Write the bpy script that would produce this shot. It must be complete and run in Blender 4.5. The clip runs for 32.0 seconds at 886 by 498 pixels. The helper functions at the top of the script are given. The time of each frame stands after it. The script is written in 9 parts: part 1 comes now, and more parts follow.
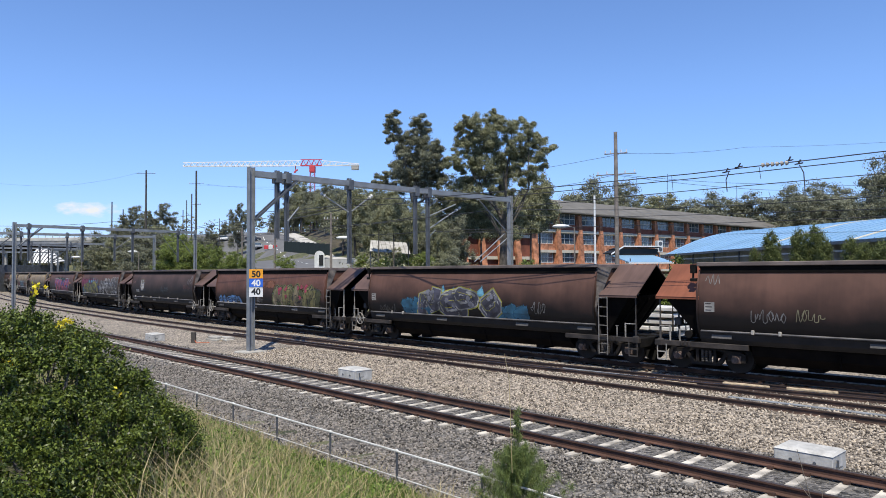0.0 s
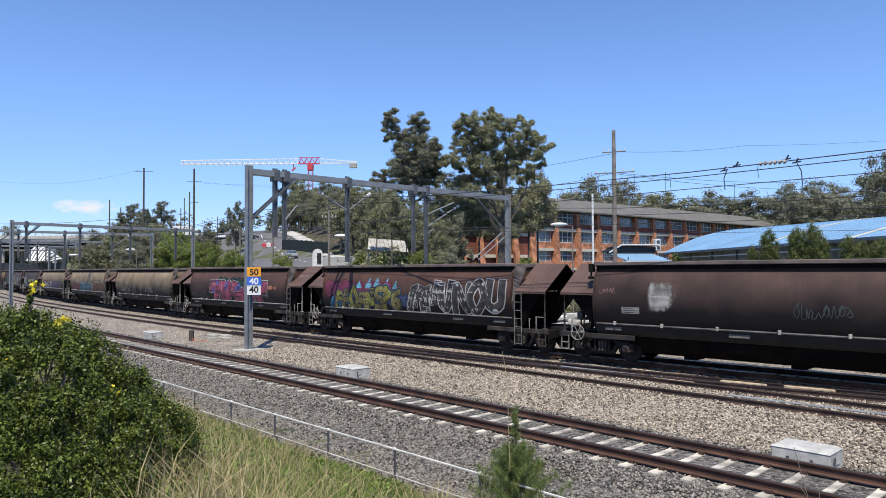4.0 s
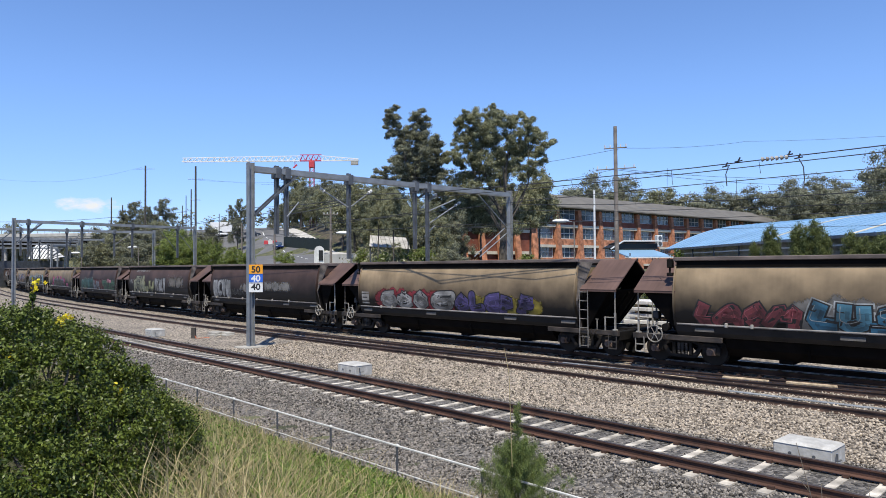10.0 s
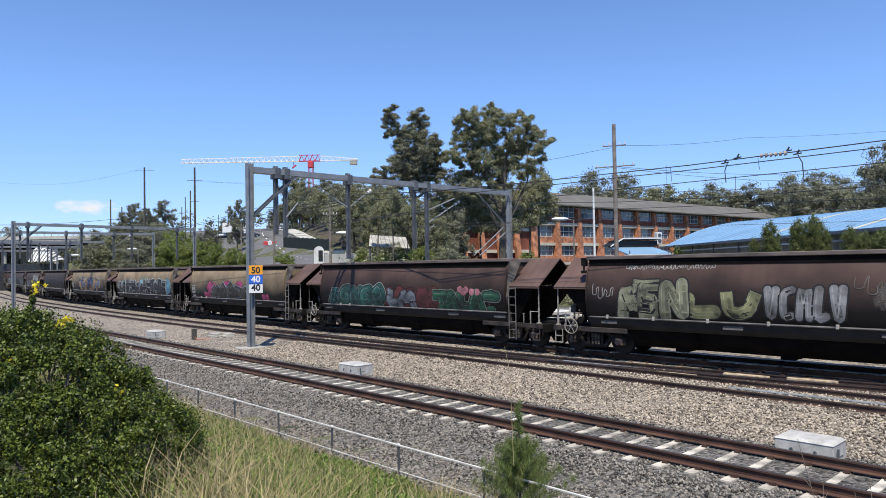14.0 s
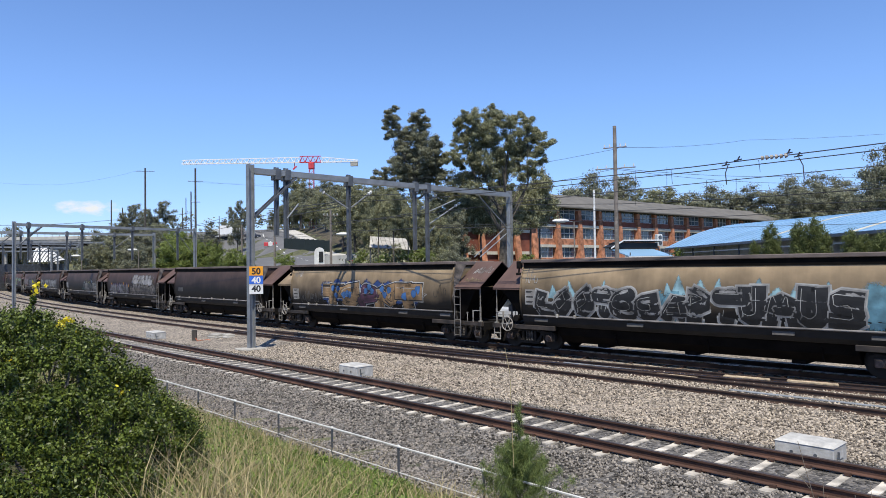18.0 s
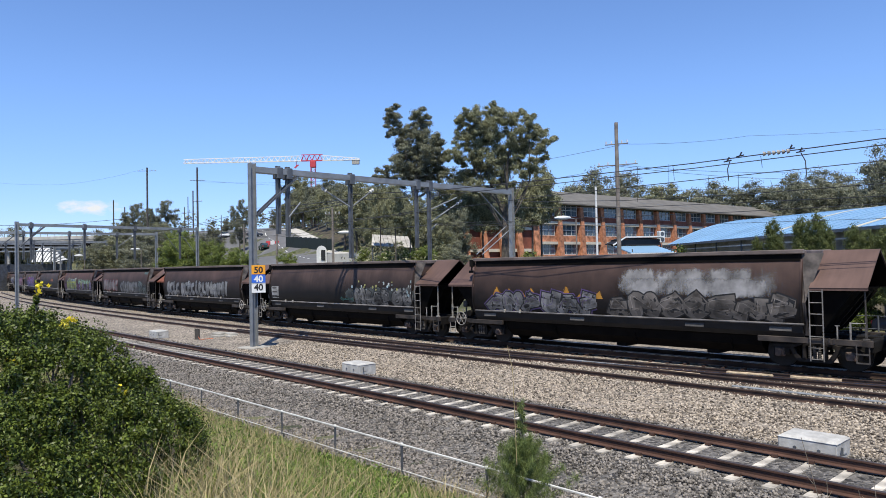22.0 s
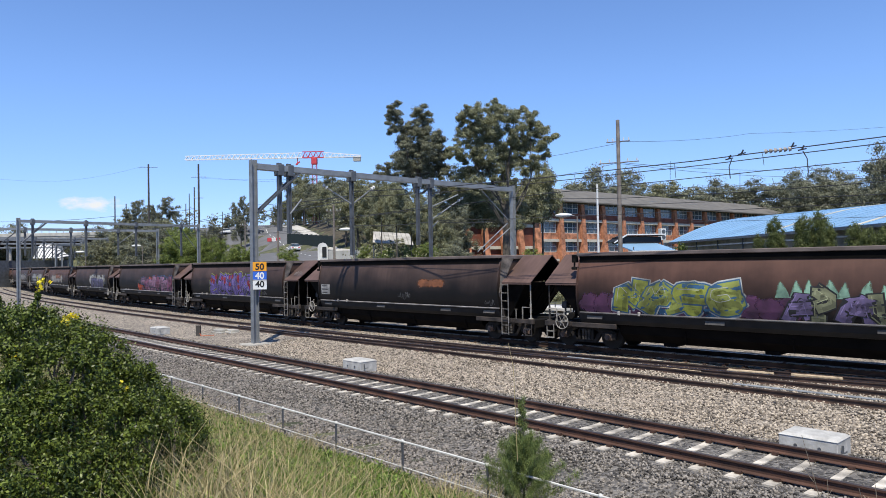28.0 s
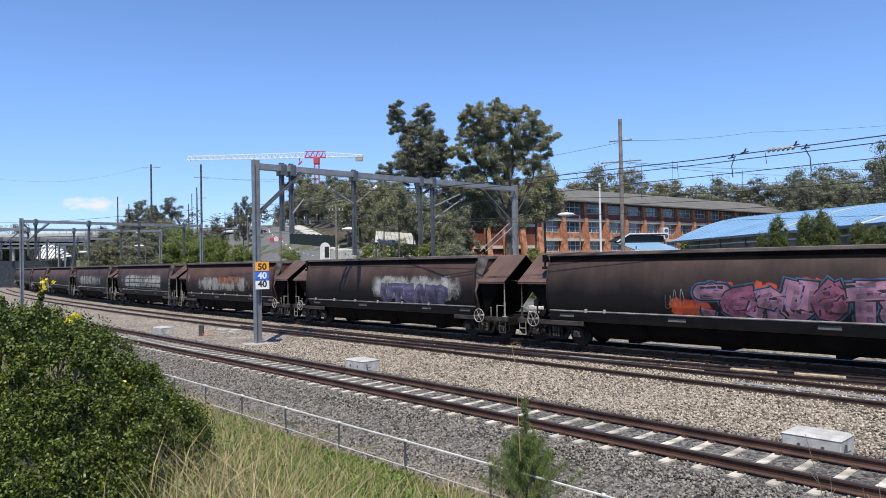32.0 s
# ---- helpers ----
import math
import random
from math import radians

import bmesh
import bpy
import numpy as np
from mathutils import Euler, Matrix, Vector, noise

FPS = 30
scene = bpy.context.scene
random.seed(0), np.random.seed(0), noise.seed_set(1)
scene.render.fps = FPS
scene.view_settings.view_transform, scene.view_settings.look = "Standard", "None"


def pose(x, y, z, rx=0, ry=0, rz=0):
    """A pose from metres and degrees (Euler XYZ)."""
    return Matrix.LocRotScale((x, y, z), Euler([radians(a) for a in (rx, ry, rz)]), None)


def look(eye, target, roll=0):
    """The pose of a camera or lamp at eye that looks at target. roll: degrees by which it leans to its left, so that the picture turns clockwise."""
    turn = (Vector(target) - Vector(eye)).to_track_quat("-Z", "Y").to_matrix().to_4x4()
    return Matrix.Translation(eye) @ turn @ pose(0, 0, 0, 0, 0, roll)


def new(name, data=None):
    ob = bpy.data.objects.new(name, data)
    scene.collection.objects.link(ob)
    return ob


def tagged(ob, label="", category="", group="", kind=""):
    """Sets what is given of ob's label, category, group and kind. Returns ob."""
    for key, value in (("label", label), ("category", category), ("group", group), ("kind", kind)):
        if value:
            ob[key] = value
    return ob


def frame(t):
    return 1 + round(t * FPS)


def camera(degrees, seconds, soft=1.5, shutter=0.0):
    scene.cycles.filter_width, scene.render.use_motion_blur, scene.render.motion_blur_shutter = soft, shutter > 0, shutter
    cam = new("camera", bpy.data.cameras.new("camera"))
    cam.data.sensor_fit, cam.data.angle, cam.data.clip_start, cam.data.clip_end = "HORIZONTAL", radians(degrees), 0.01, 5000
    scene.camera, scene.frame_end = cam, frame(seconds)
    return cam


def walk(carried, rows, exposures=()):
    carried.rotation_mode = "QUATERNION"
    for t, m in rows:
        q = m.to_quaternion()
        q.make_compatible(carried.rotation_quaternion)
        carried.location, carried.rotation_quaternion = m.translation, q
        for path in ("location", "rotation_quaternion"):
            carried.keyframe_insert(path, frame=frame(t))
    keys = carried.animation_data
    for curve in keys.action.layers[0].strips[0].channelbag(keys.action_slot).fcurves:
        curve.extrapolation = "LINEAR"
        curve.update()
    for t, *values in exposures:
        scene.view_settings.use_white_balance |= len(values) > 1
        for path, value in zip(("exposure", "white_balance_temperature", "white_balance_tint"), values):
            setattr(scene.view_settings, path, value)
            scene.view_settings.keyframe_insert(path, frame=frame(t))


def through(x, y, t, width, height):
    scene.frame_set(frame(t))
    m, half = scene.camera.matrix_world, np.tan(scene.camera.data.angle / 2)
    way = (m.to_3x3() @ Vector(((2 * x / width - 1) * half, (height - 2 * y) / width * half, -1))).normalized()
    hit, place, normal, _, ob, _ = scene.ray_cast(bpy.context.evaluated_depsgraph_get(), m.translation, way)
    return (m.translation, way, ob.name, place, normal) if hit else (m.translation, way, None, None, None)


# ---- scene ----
# The camera: it stands on a bank beside the line and only sways a little.
H_EYE = 3.336
cam = camera(65.03, 32.0, soft=0.9)
SWAY = [
    (0, 91.839, 0.340, 0.005), (0.5, 91.789, 0.397, -0.004), (1, 91.697, 0.534, -0.053), (1.5, 91.610, 0.503, -0.114), 
    (2, 91.560, 0.423, -0.147), (2.5, 91.608, 0.282, -0.181), (3, 91.644, 0.292, -0.174), (3.5, 91.691, 0.264, -0.159), 
    (5.5, 91.671, 0.496, -0.134), (6, 91.594, 0.387, -0.141), (6.5, 91.508, 0.355, -0.116), (7, 91.471, 0.262, -0.097), 
    (7.5, 91.421, 0.236, -0.094), (8, 91.367, 0.265, -0.094), (8.5, 91.350, 0.245, -0.085), (9, 91.372, 0.296, -0.064), 
    (9.5, 91.405, 0.356, -0.033), (10, 91.424, 0.460, -0.015), (10.5, 91.454, 0.643, 0.041), (11, 91.488, 0.716, 0.059), 
    (11.5, 91.502, 0.761, 0.034), (12, 91.516, 0.795, 0.041), (12.5, 91.515, 0.875, 0.058), (13, 91.471, 1.053, 0.027), 
    (13.5, 91.401, 1.044, 0.025), (14, 91.352, 0.965, -0.028), (14.5, 91.343, 0.976, -0.035), (16.5, 91.419, 0.787, -0.071), 
    (17, 91.431, 0.734, -0.017), (17.5, 91.455, 0.694, -0.012), (18, 91.474, 0.824, 0.005), (18.5, 91.448, 0.903, 0.031), 
    (19, 91.433, 0.893, 0.034), (19.5, 91.371, 0.887, 0.076), (20, 91.333, 0.960, 0.094), (20.5, 91.314, 0.927, 0.117), 
    (21, 91.270, 1.100, 0.148), (21.5, 91.265, 1.079, 0.152), (22, 91.288, 1.138, 0.181), (22.5, 91.313, 1.111, 0.228), 
    (23, 91.333, 1.058, 0.247), (23.5, 91.365, 1.143, 0.256), (24, 91.424, 1.128, 0.252), (24.5, 91.440, 1.133, 0.253), 
    (25, 91.436, 1.078, 0.282), (25.5, 91.407, 1.073, 0.286), (27.5, 91.116, 0.982, 0.272), (28, 91.059, 1.016, 0.272), 
    (28.5, 91.043, 1.050, 0.274), (29, 90.989, 1.016, 0.313), (29.5, 90.978, 1.041, 0.318), (30, 90.976, 1.043, 0.383), 
    (30.5, 90.977, 1.048, 0.390), (31, 90.988, 1.000, 0.432), (31.5, 91.006, 1.116, 0.458), (32, 91.023, 1.121, 0.468)
]
walk(cam, [(t, pose(0, 0, H_EYE, a, b, c)) for t, a, b, c in SWAY])

# ---- light ----
SUN_EL, SUN_AZ = radians(62), radians(-4)   # azimuth of the way the light travels, from +y towards +x
to_light = Vector((math.sin(SUN_AZ) * math.cos(SUN_EL), -math.cos(SUN_AZ) * math.cos(SUN_EL), math.sin(SUN_EL)))
CLOUD = Vector((-50.9, 100.00, 9.1)).normalized()
world = bpy.data.worlds.new("sky")
scene.world = world
world.use_nodes = True
wn, wl = world.node_tree.nodes, world.node_tree.links
wn.clear()
sky = wn.new("ShaderNodeTexSky")
sky.sky_type, sky.sun_disc = "NISHITA", False
sky.sun_elevation, sky.sun_rotation = SUN_EL, radians(180) + SUN_AZ
sky.altitude = 1600
sky.air_density, sky.dust_density, sky.ozone_density = 1.0, 0.0, 2.6
bg = wn.new("ShaderNodeBackground")
bg.inputs["Strength"].default_value = 0.138
out = wn.new("ShaderNodeOutputWorld")
tone = wn.new("ShaderNodeMix")
tone.data_type, tone.blend_type = "RGBA", "MULTIPLY"
tone.inputs["Factor"].default_value = 1.0
# the low sky is a deeper blue than the model's
co = wn.new("ShaderNodeTexCoord")
up_z = wn.new("ShaderNodeSeparateXYZ")
wl.new(co.outputs["Generated"], up_z.inputs[0])
rise = wn.new("ShaderNodeMapRange")
rise.interpolation_type = "SMOOTHSTEP"
rise.inputs["From Min"].default_value, rise.inputs["From Max"].default_value = -0.06, 0.27
wl.new(up_z.outputs["Z"], rise.inputs["Value"])
hue = wn.new("ShaderNodeMix")
hue.data_type = "RGBA"
hue.inputs["A"].default_value, hue.inputs["B"].default_value = (0.565, 0.62, 0.93, 1), (0.85, 0.985, 1.21, 1)
wl.new(rise.outputs[0], hue.inputs["Factor"])
wl.new(hue.outputs["Result"], tone.inputs["B"])
wl.new(sky.outputs[0], tone.inputs["A"])
# one small fair-weather cloud low over the left of the view, and thin haze beside it
ns = wn.new("ShaderNodeTexNoise")
ns.inputs["Scale"].default_value, ns.inputs["Detail"].default_value, ns.inputs["Roughness"].default_value = 34, 6, 0.62
mp = wn.new("ShaderNodeMapping")
mp.inputs["Scale"].default_value = (1, 1, 2.2)
wl.new(co.outputs["Generated"], mp.inputs["Vector"])
wl.new(mp.outputs[0], ns.inputs["Vector"])
sub = wn.new("ShaderNodeVectorMath")
sub.operation = "SUBTRACT"
sub.inputs[1].default_value = CLOUD
wl.new(co.outputs["Generated"], sub.inputs[0])
flat = wn.new("ShaderNodeVectorMath")
flat.operation = "MULTIPLY"
flat.inputs[1].default_value = (1, 1, 3.6)
wl.new(sub.outputs[0], flat.inputs[0])
ln = wn.new("ShaderNodeVectorMath")
ln.operation = "LENGTH"
wl.new(flat.outputs[0], ln.inputs[0])
near = wn.new("ShaderNodeMapRange")
near.inputs["From Min"].default_value, near.inputs["From Max"].default_value = 0.085, 0.0
near.inputs["To Min"].default_value, near.inputs["To Max"].default_value = -0.62, 0.21
wl.new(ln.outputs["Value"], near.inputs["Value"])
add = wn.new("ShaderNodeMath")
wl.new(ns.outputs[0], add.inputs[0])
wl.new(near.outputs[0], add.inputs[1])
msk = wn.new("ShaderNodeMapRange")
msk.inputs["From Min"].default_value, msk.inputs["From Max"].default_value = 0.34, 0.62
wl.new(add.outputs[0], msk.inputs["Value"])
cl = wn.new("ShaderNodeMix")
cl.data_type = "RGBA"
cl.inputs["B"].default_value = (5.2, 5.35, 5.5, 1)
wl.new(msk.outputs[0], cl.inputs["Factor"])
wl.new(tone.outputs["Result"], cl.inputs["A"])
wl.new(cl.outputs["Result"], bg.inputs[0])
wl.new(bg.outputs[0], out.inputs[0])
sun_data = bpy.data.lights.new("sun", "SUN")
sun_data.energy, sun_data.angle, sun_data.color = 5.0, radians(0.53), (1.0, 0.935, 0.79)
sun = new("sun", sun_data)
sun.matrix_basis = look(to_light * 100, (0, 0, 0))
scene.view_settings.exposure = 0.284


# ---- materials ----
COLOUR_SCALE = 0.86     # scales every colour below against the raised exposure, for deeper shade


def mat(name, base, rough=0.7, metal=0.0, vary=0.25, size=0.5, grain=0.15, fine=30.0, bump=0.2, second=None, each=0.0, spec=0.5):
    """A weathered surface: stains of a size in metres, a fine grain and a slight relief."""
    base = tuple(c * COLOUR_SCALE for c in base)
    second = second and tuple(c * COLOUR_SCALE for c in second)
    m = bpy.data.materials.new(name)
    m.use_nodes = True
    n, l = m.node_tree.nodes, m.node_tree.links
    b = n["Principled BSDF"]
    b.inputs["Roughness"].default_value, b.inputs["Metallic"].default_value = rough, metal
    b.inputs["Specular IOR Level"].default_value = spec
    co = n.new("ShaderNodeTexCoord")
    big, small = n.new("ShaderNodeTexNoise"), n.new("ShaderNodeTexNoise")
    big.inputs["Scale"].default_value, big.inputs["Detail"].default_value = 1.0 / size, 5
    small.inputs["Scale"].default_value, small.inputs["Detail"].default_value = fine, 3
    l.new(co.outputs["Object"], big.inputs["Vector"])
    l.new(co.outputs["Object"], small.inputs["Vector"])
    ramp = n.new("ShaderNodeValToRGB")
    lo = second or tuple(c * (1 - vary * 1.6) for c in base)
    hi = tuple(min(1, c * (1 + vary)) for c in base)
    ramp.color_ramp.elements[0].position, ramp.color_ramp.elements[1].position = 0.32, 0.7
    ramp.color_ramp.elements[0].color, ramp.color_ramp.elements[1].color = (*lo, 1), (*hi, 1)
    l.new(big.outputs[0], ramp.inputs[0])
    mul = n.new("ShaderNodeMath")
    mul.operation = "MULTIPLY_ADD"
    mul.inputs[1].default_value, mul.inputs[2].default_value = grain * 2, 1 - grain
    l.new(small.outputs[0], mul.inputs[0])
    mix = n.new("ShaderNodeVectorMath")
    mix.operation = "SCALE"
    l.new(ramp.outputs[0], mix.inputs[0])
    l.new(mul.outputs[0], mix.inputs["Scale"])
    last = mix.outputs[0]
    if each:
        info = n.new("ShaderNodeObjectInfo")
        k = n.new("ShaderNodeMath")
        k.operation = "MULTIPLY_ADD"
        k.inputs[1].default_value, k.inputs[2].default_value = each * 2, 1 - each
        l.new(info.outputs["Random"], k.inputs[0])
        sc = n.new("ShaderNodeVectorMath")
        sc.operation = "SCALE"
        l.new(last, sc.inputs[0])
        l.new(k.outputs[0], sc.inputs["Scale"])
        last = sc.outputs[0]
    l.new(last, b.inputs["Base Color"])
    if bump:
        bp = n.new("ShaderNodeBump")
        bp.inputs["Strength"].default_value, bp.inputs["Distance"].default_value = bump, 0.02
        l.new(small.outputs[0], bp.inputs["Height"])
        l.new(bp.outputs[0], b.inputs["Normal"])
    return m


def leaf_mat(name, base, tint, rough=0.55, through=0.25):
    """Foliage: every leaf a little different, some light passing through."""
    base, tint = tuple(c * COLOUR_SCALE for c in base), tuple(c * COLOUR_SCALE for c in tint)
    m = bpy.data.materials.new(name)
    m.use_nodes = True
    n, l = m.node_tree.nodes, m.node_tree.links
    b = n["Principled BSDF"]
    b.inputs["Roughness"].default_value = rough
    b.inputs["Specular IOR Level"].default_value = 0.3
    geo = n.new("ShaderNodeNewGeometry")
    ramp = n.new("ShaderNodeValToRGB")
    ramp.color_ramp.elements[0].color = (*base, 1)
    ramp.color_ramp.elements[1].color = (*tint, 1)
    l.new(geo.outputs["Random Per Island"], ramp.inputs[0])
    l.new(ramp.outputs[0], b.inputs["Base Color"])
    tr = n.new("ShaderNodeBsdfTranslucent")
    l.new(ramp.outputs[0], tr.inputs["Color"])
    mx = n.new("ShaderNodeMixShader")
    mx.inputs[0].default_value = through
    l.new(b.outputs[0], mx.inputs[1])
    l.new(tr.outputs[0], mx.inputs[2])
    l.new(mx.outputs[0], n["Material Output"].inputs[0])
    return m


def wagon_paint(name, top, low, edge, soft, streak=0.15):
    """Old wagon paint: faded colour above, sooty black and painted-in barrel shade with a ragged border below, streaks
    running down.
    """
    top, low = tuple(c * COLOUR_SCALE for c in top), tuple(c * COLOUR_SCALE for c in low)
    m = bpy.data.materials.new(name)
    m.use_nodes = True
    n, l = m.node_tree.nodes, m.node_tree.links
    b = n["Principled BSDF"]
    b.inputs["Roughness"].default_value = 0.62
    b.inputs["Specular IOR Level"].default_value = 0.28
    co = n.new("ShaderNodeTexCoord")
    info = n.new("ShaderNodeObjectInfo")
    off = n.new("ShaderNodeVectorMath")
    off.operation = "ADD"
    rnd = n.new("ShaderNodeCombineXYZ")
    kk = n.new("ShaderNodeMath")
    kk.operation = "MULTIPLY"
    kk.inputs[1].default_value = 70
    l.new(info.outputs["Random"], kk.inputs[0])
    l.new(kk.outputs[0], rnd.inputs[0])
    l.new(co.outputs["Object"], off.inputs[0])
    l.new(rnd.outputs[0], off.inputs[1])
    sep = n.new("ShaderNodeSeparateXYZ")
    l.new(co.outputs["Object"], sep.inputs[0])
    blot = n.new("ShaderNodeTexNoise")
    blot.inputs["Scale"].default_value, blot.inputs["Detail"].default_value = 0.9, 6
    l.new(off.outputs[0], blot.inputs["Vector"])
    sq = n.new("ShaderNodeMapping")
    sq.inputs["Scale"].default_value = (7, 1, 0.5)
    l.new(off.outputs[0], sq.inputs["Vector"])
    run = n.new("ShaderNodeTexNoise")
    run.inputs["Scale"].default_value, run.inputs["Detail"].default_value = 1.0, 4
    l.new(sq.outputs[0], run.inputs["Vector"])
    # height picks the colour: low holds grime and the shade of the barrel's underside
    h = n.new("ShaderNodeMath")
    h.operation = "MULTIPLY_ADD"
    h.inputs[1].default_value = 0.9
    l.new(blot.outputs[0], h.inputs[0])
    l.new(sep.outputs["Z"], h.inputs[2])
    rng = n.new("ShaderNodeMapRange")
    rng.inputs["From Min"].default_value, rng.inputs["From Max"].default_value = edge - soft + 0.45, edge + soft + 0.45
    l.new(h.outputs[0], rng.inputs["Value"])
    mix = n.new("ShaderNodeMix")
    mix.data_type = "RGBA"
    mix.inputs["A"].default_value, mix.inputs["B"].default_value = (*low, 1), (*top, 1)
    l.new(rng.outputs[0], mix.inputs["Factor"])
    rr = n.new("ShaderNodeMapRange")
    rr.inputs["From Min"].default_value, rr.inputs["From Max"].default_value = 0.3, 0.7
    rr.inputs["To Min"].default_value, rr.inputs["To Max"].default_value = 1 - streak, 1 + streak * 0.6
    l.new(run.outputs[0], rr.inputs["Value"])
    sc = n.new("ShaderNodeVectorMath")
    sc.operation = "SCALE"
    l.new(mix.outputs["Result"], sc.inputs[0])
    l.new(rr.outputs[0], sc.inputs["Scale"])
    b2 = n.new("ShaderNodeMapRange")
    b2.inputs["From Min"].default_value, b2.inputs["From Max"].default_value = 0.3, 0.75
    b2.inputs["To Min"].default_value, b2.inputs["To Max"].default_value = 0.72, 1.18
    l.new(blot.outputs[0], b2.inputs["Value"])
    s2 = n.new("ShaderNodeVectorMath")
    s2.operation = "SCALE"
    l.new(sc.outputs[0], s2.inputs[0])
    l.new(b2.outputs[0], s2.inputs["Scale"])
    l.new(s2.outputs[0], b.inputs["Base Color"])
    bp = n.new("ShaderNodeBump")
    bp.inputs["Strength"].default_value, bp.inputs["Distance"].default_value = 0.15, 0.03
    l.new(blot.outputs[0], bp.inputs["Height"])
    l.new(bp.outputs[0], b.inputs["Normal"])
    return m


def ballast_mat(name, dark, light, scale):
    """Crushed stone: cells of different greys with a relief."""
    dark, light = tuple(c * COLOUR_SCALE for c in dark), tuple(c * COLOUR_SCALE for c in light)
    m = bpy.data.materials.new(name)
    m.use_nodes = True
    n, l = m.node_tree.nodes, m.node_tree.links
    b = n["Principled BSDF"]
    b.inputs["Roughness"].default_value = 0.9
    co = n.new("ShaderNodeTexCoord")
    vo = n.new("ShaderNodeTexVoronoi")
    vo.inputs["Scale"].default_value = scale
    l.new(co.outputs["Object"], vo.inputs["Vector"])
    big = n.new("ShaderNodeTexNoise")
    big.inputs["Scale"].default_value, big.inputs["Detail"].default_value = 0.5, 4
    l.new(co.outputs["Object"], big.inputs["Vector"])
    sep = n.new("ShaderNodeSeparateColor")
    l.new(vo.outputs["Color"], sep.inputs[0])
    ramp = n.new("ShaderNodeValToRGB")
    e = ramp.color_ramp.elements
    e[0].color, e[1].color = (*dark, 1), (*light, 1)
    l.new(sep.outputs[0], ramp.inputs[0])
    rr = n.new("ShaderNodeMapRange")
    rr.inputs["From Min"].default_value, rr.inputs["From Max"].default_value = 0.3, 0.7
    rr.inputs["To Min"].default_value, rr.inputs["To Max"].default_value = 0.78, 1.2
    l.new(big.outputs[0], rr.inputs["Value"])
    sc = n.new("ShaderNodeVectorMath")
    sc.operation = "SCALE"
    l.new(ramp.outputs[0], sc.inputs[0])
    l.new(rr.outputs[0], sc.inputs["Scale"])
    l.new(sc.outputs[0], b.inputs["Base Color"])
    bp = n.new("ShaderNodeBump")
    bp.inputs["Strength"].default_value, bp.inputs["Distance"].default_value = 1.0, 0.05
    bp.invert = True
    l.new(vo.outputs["Distance"], bp.inputs["Height"])
    l.new(bp.outputs[0], b.inputs["Normal"])
    return m


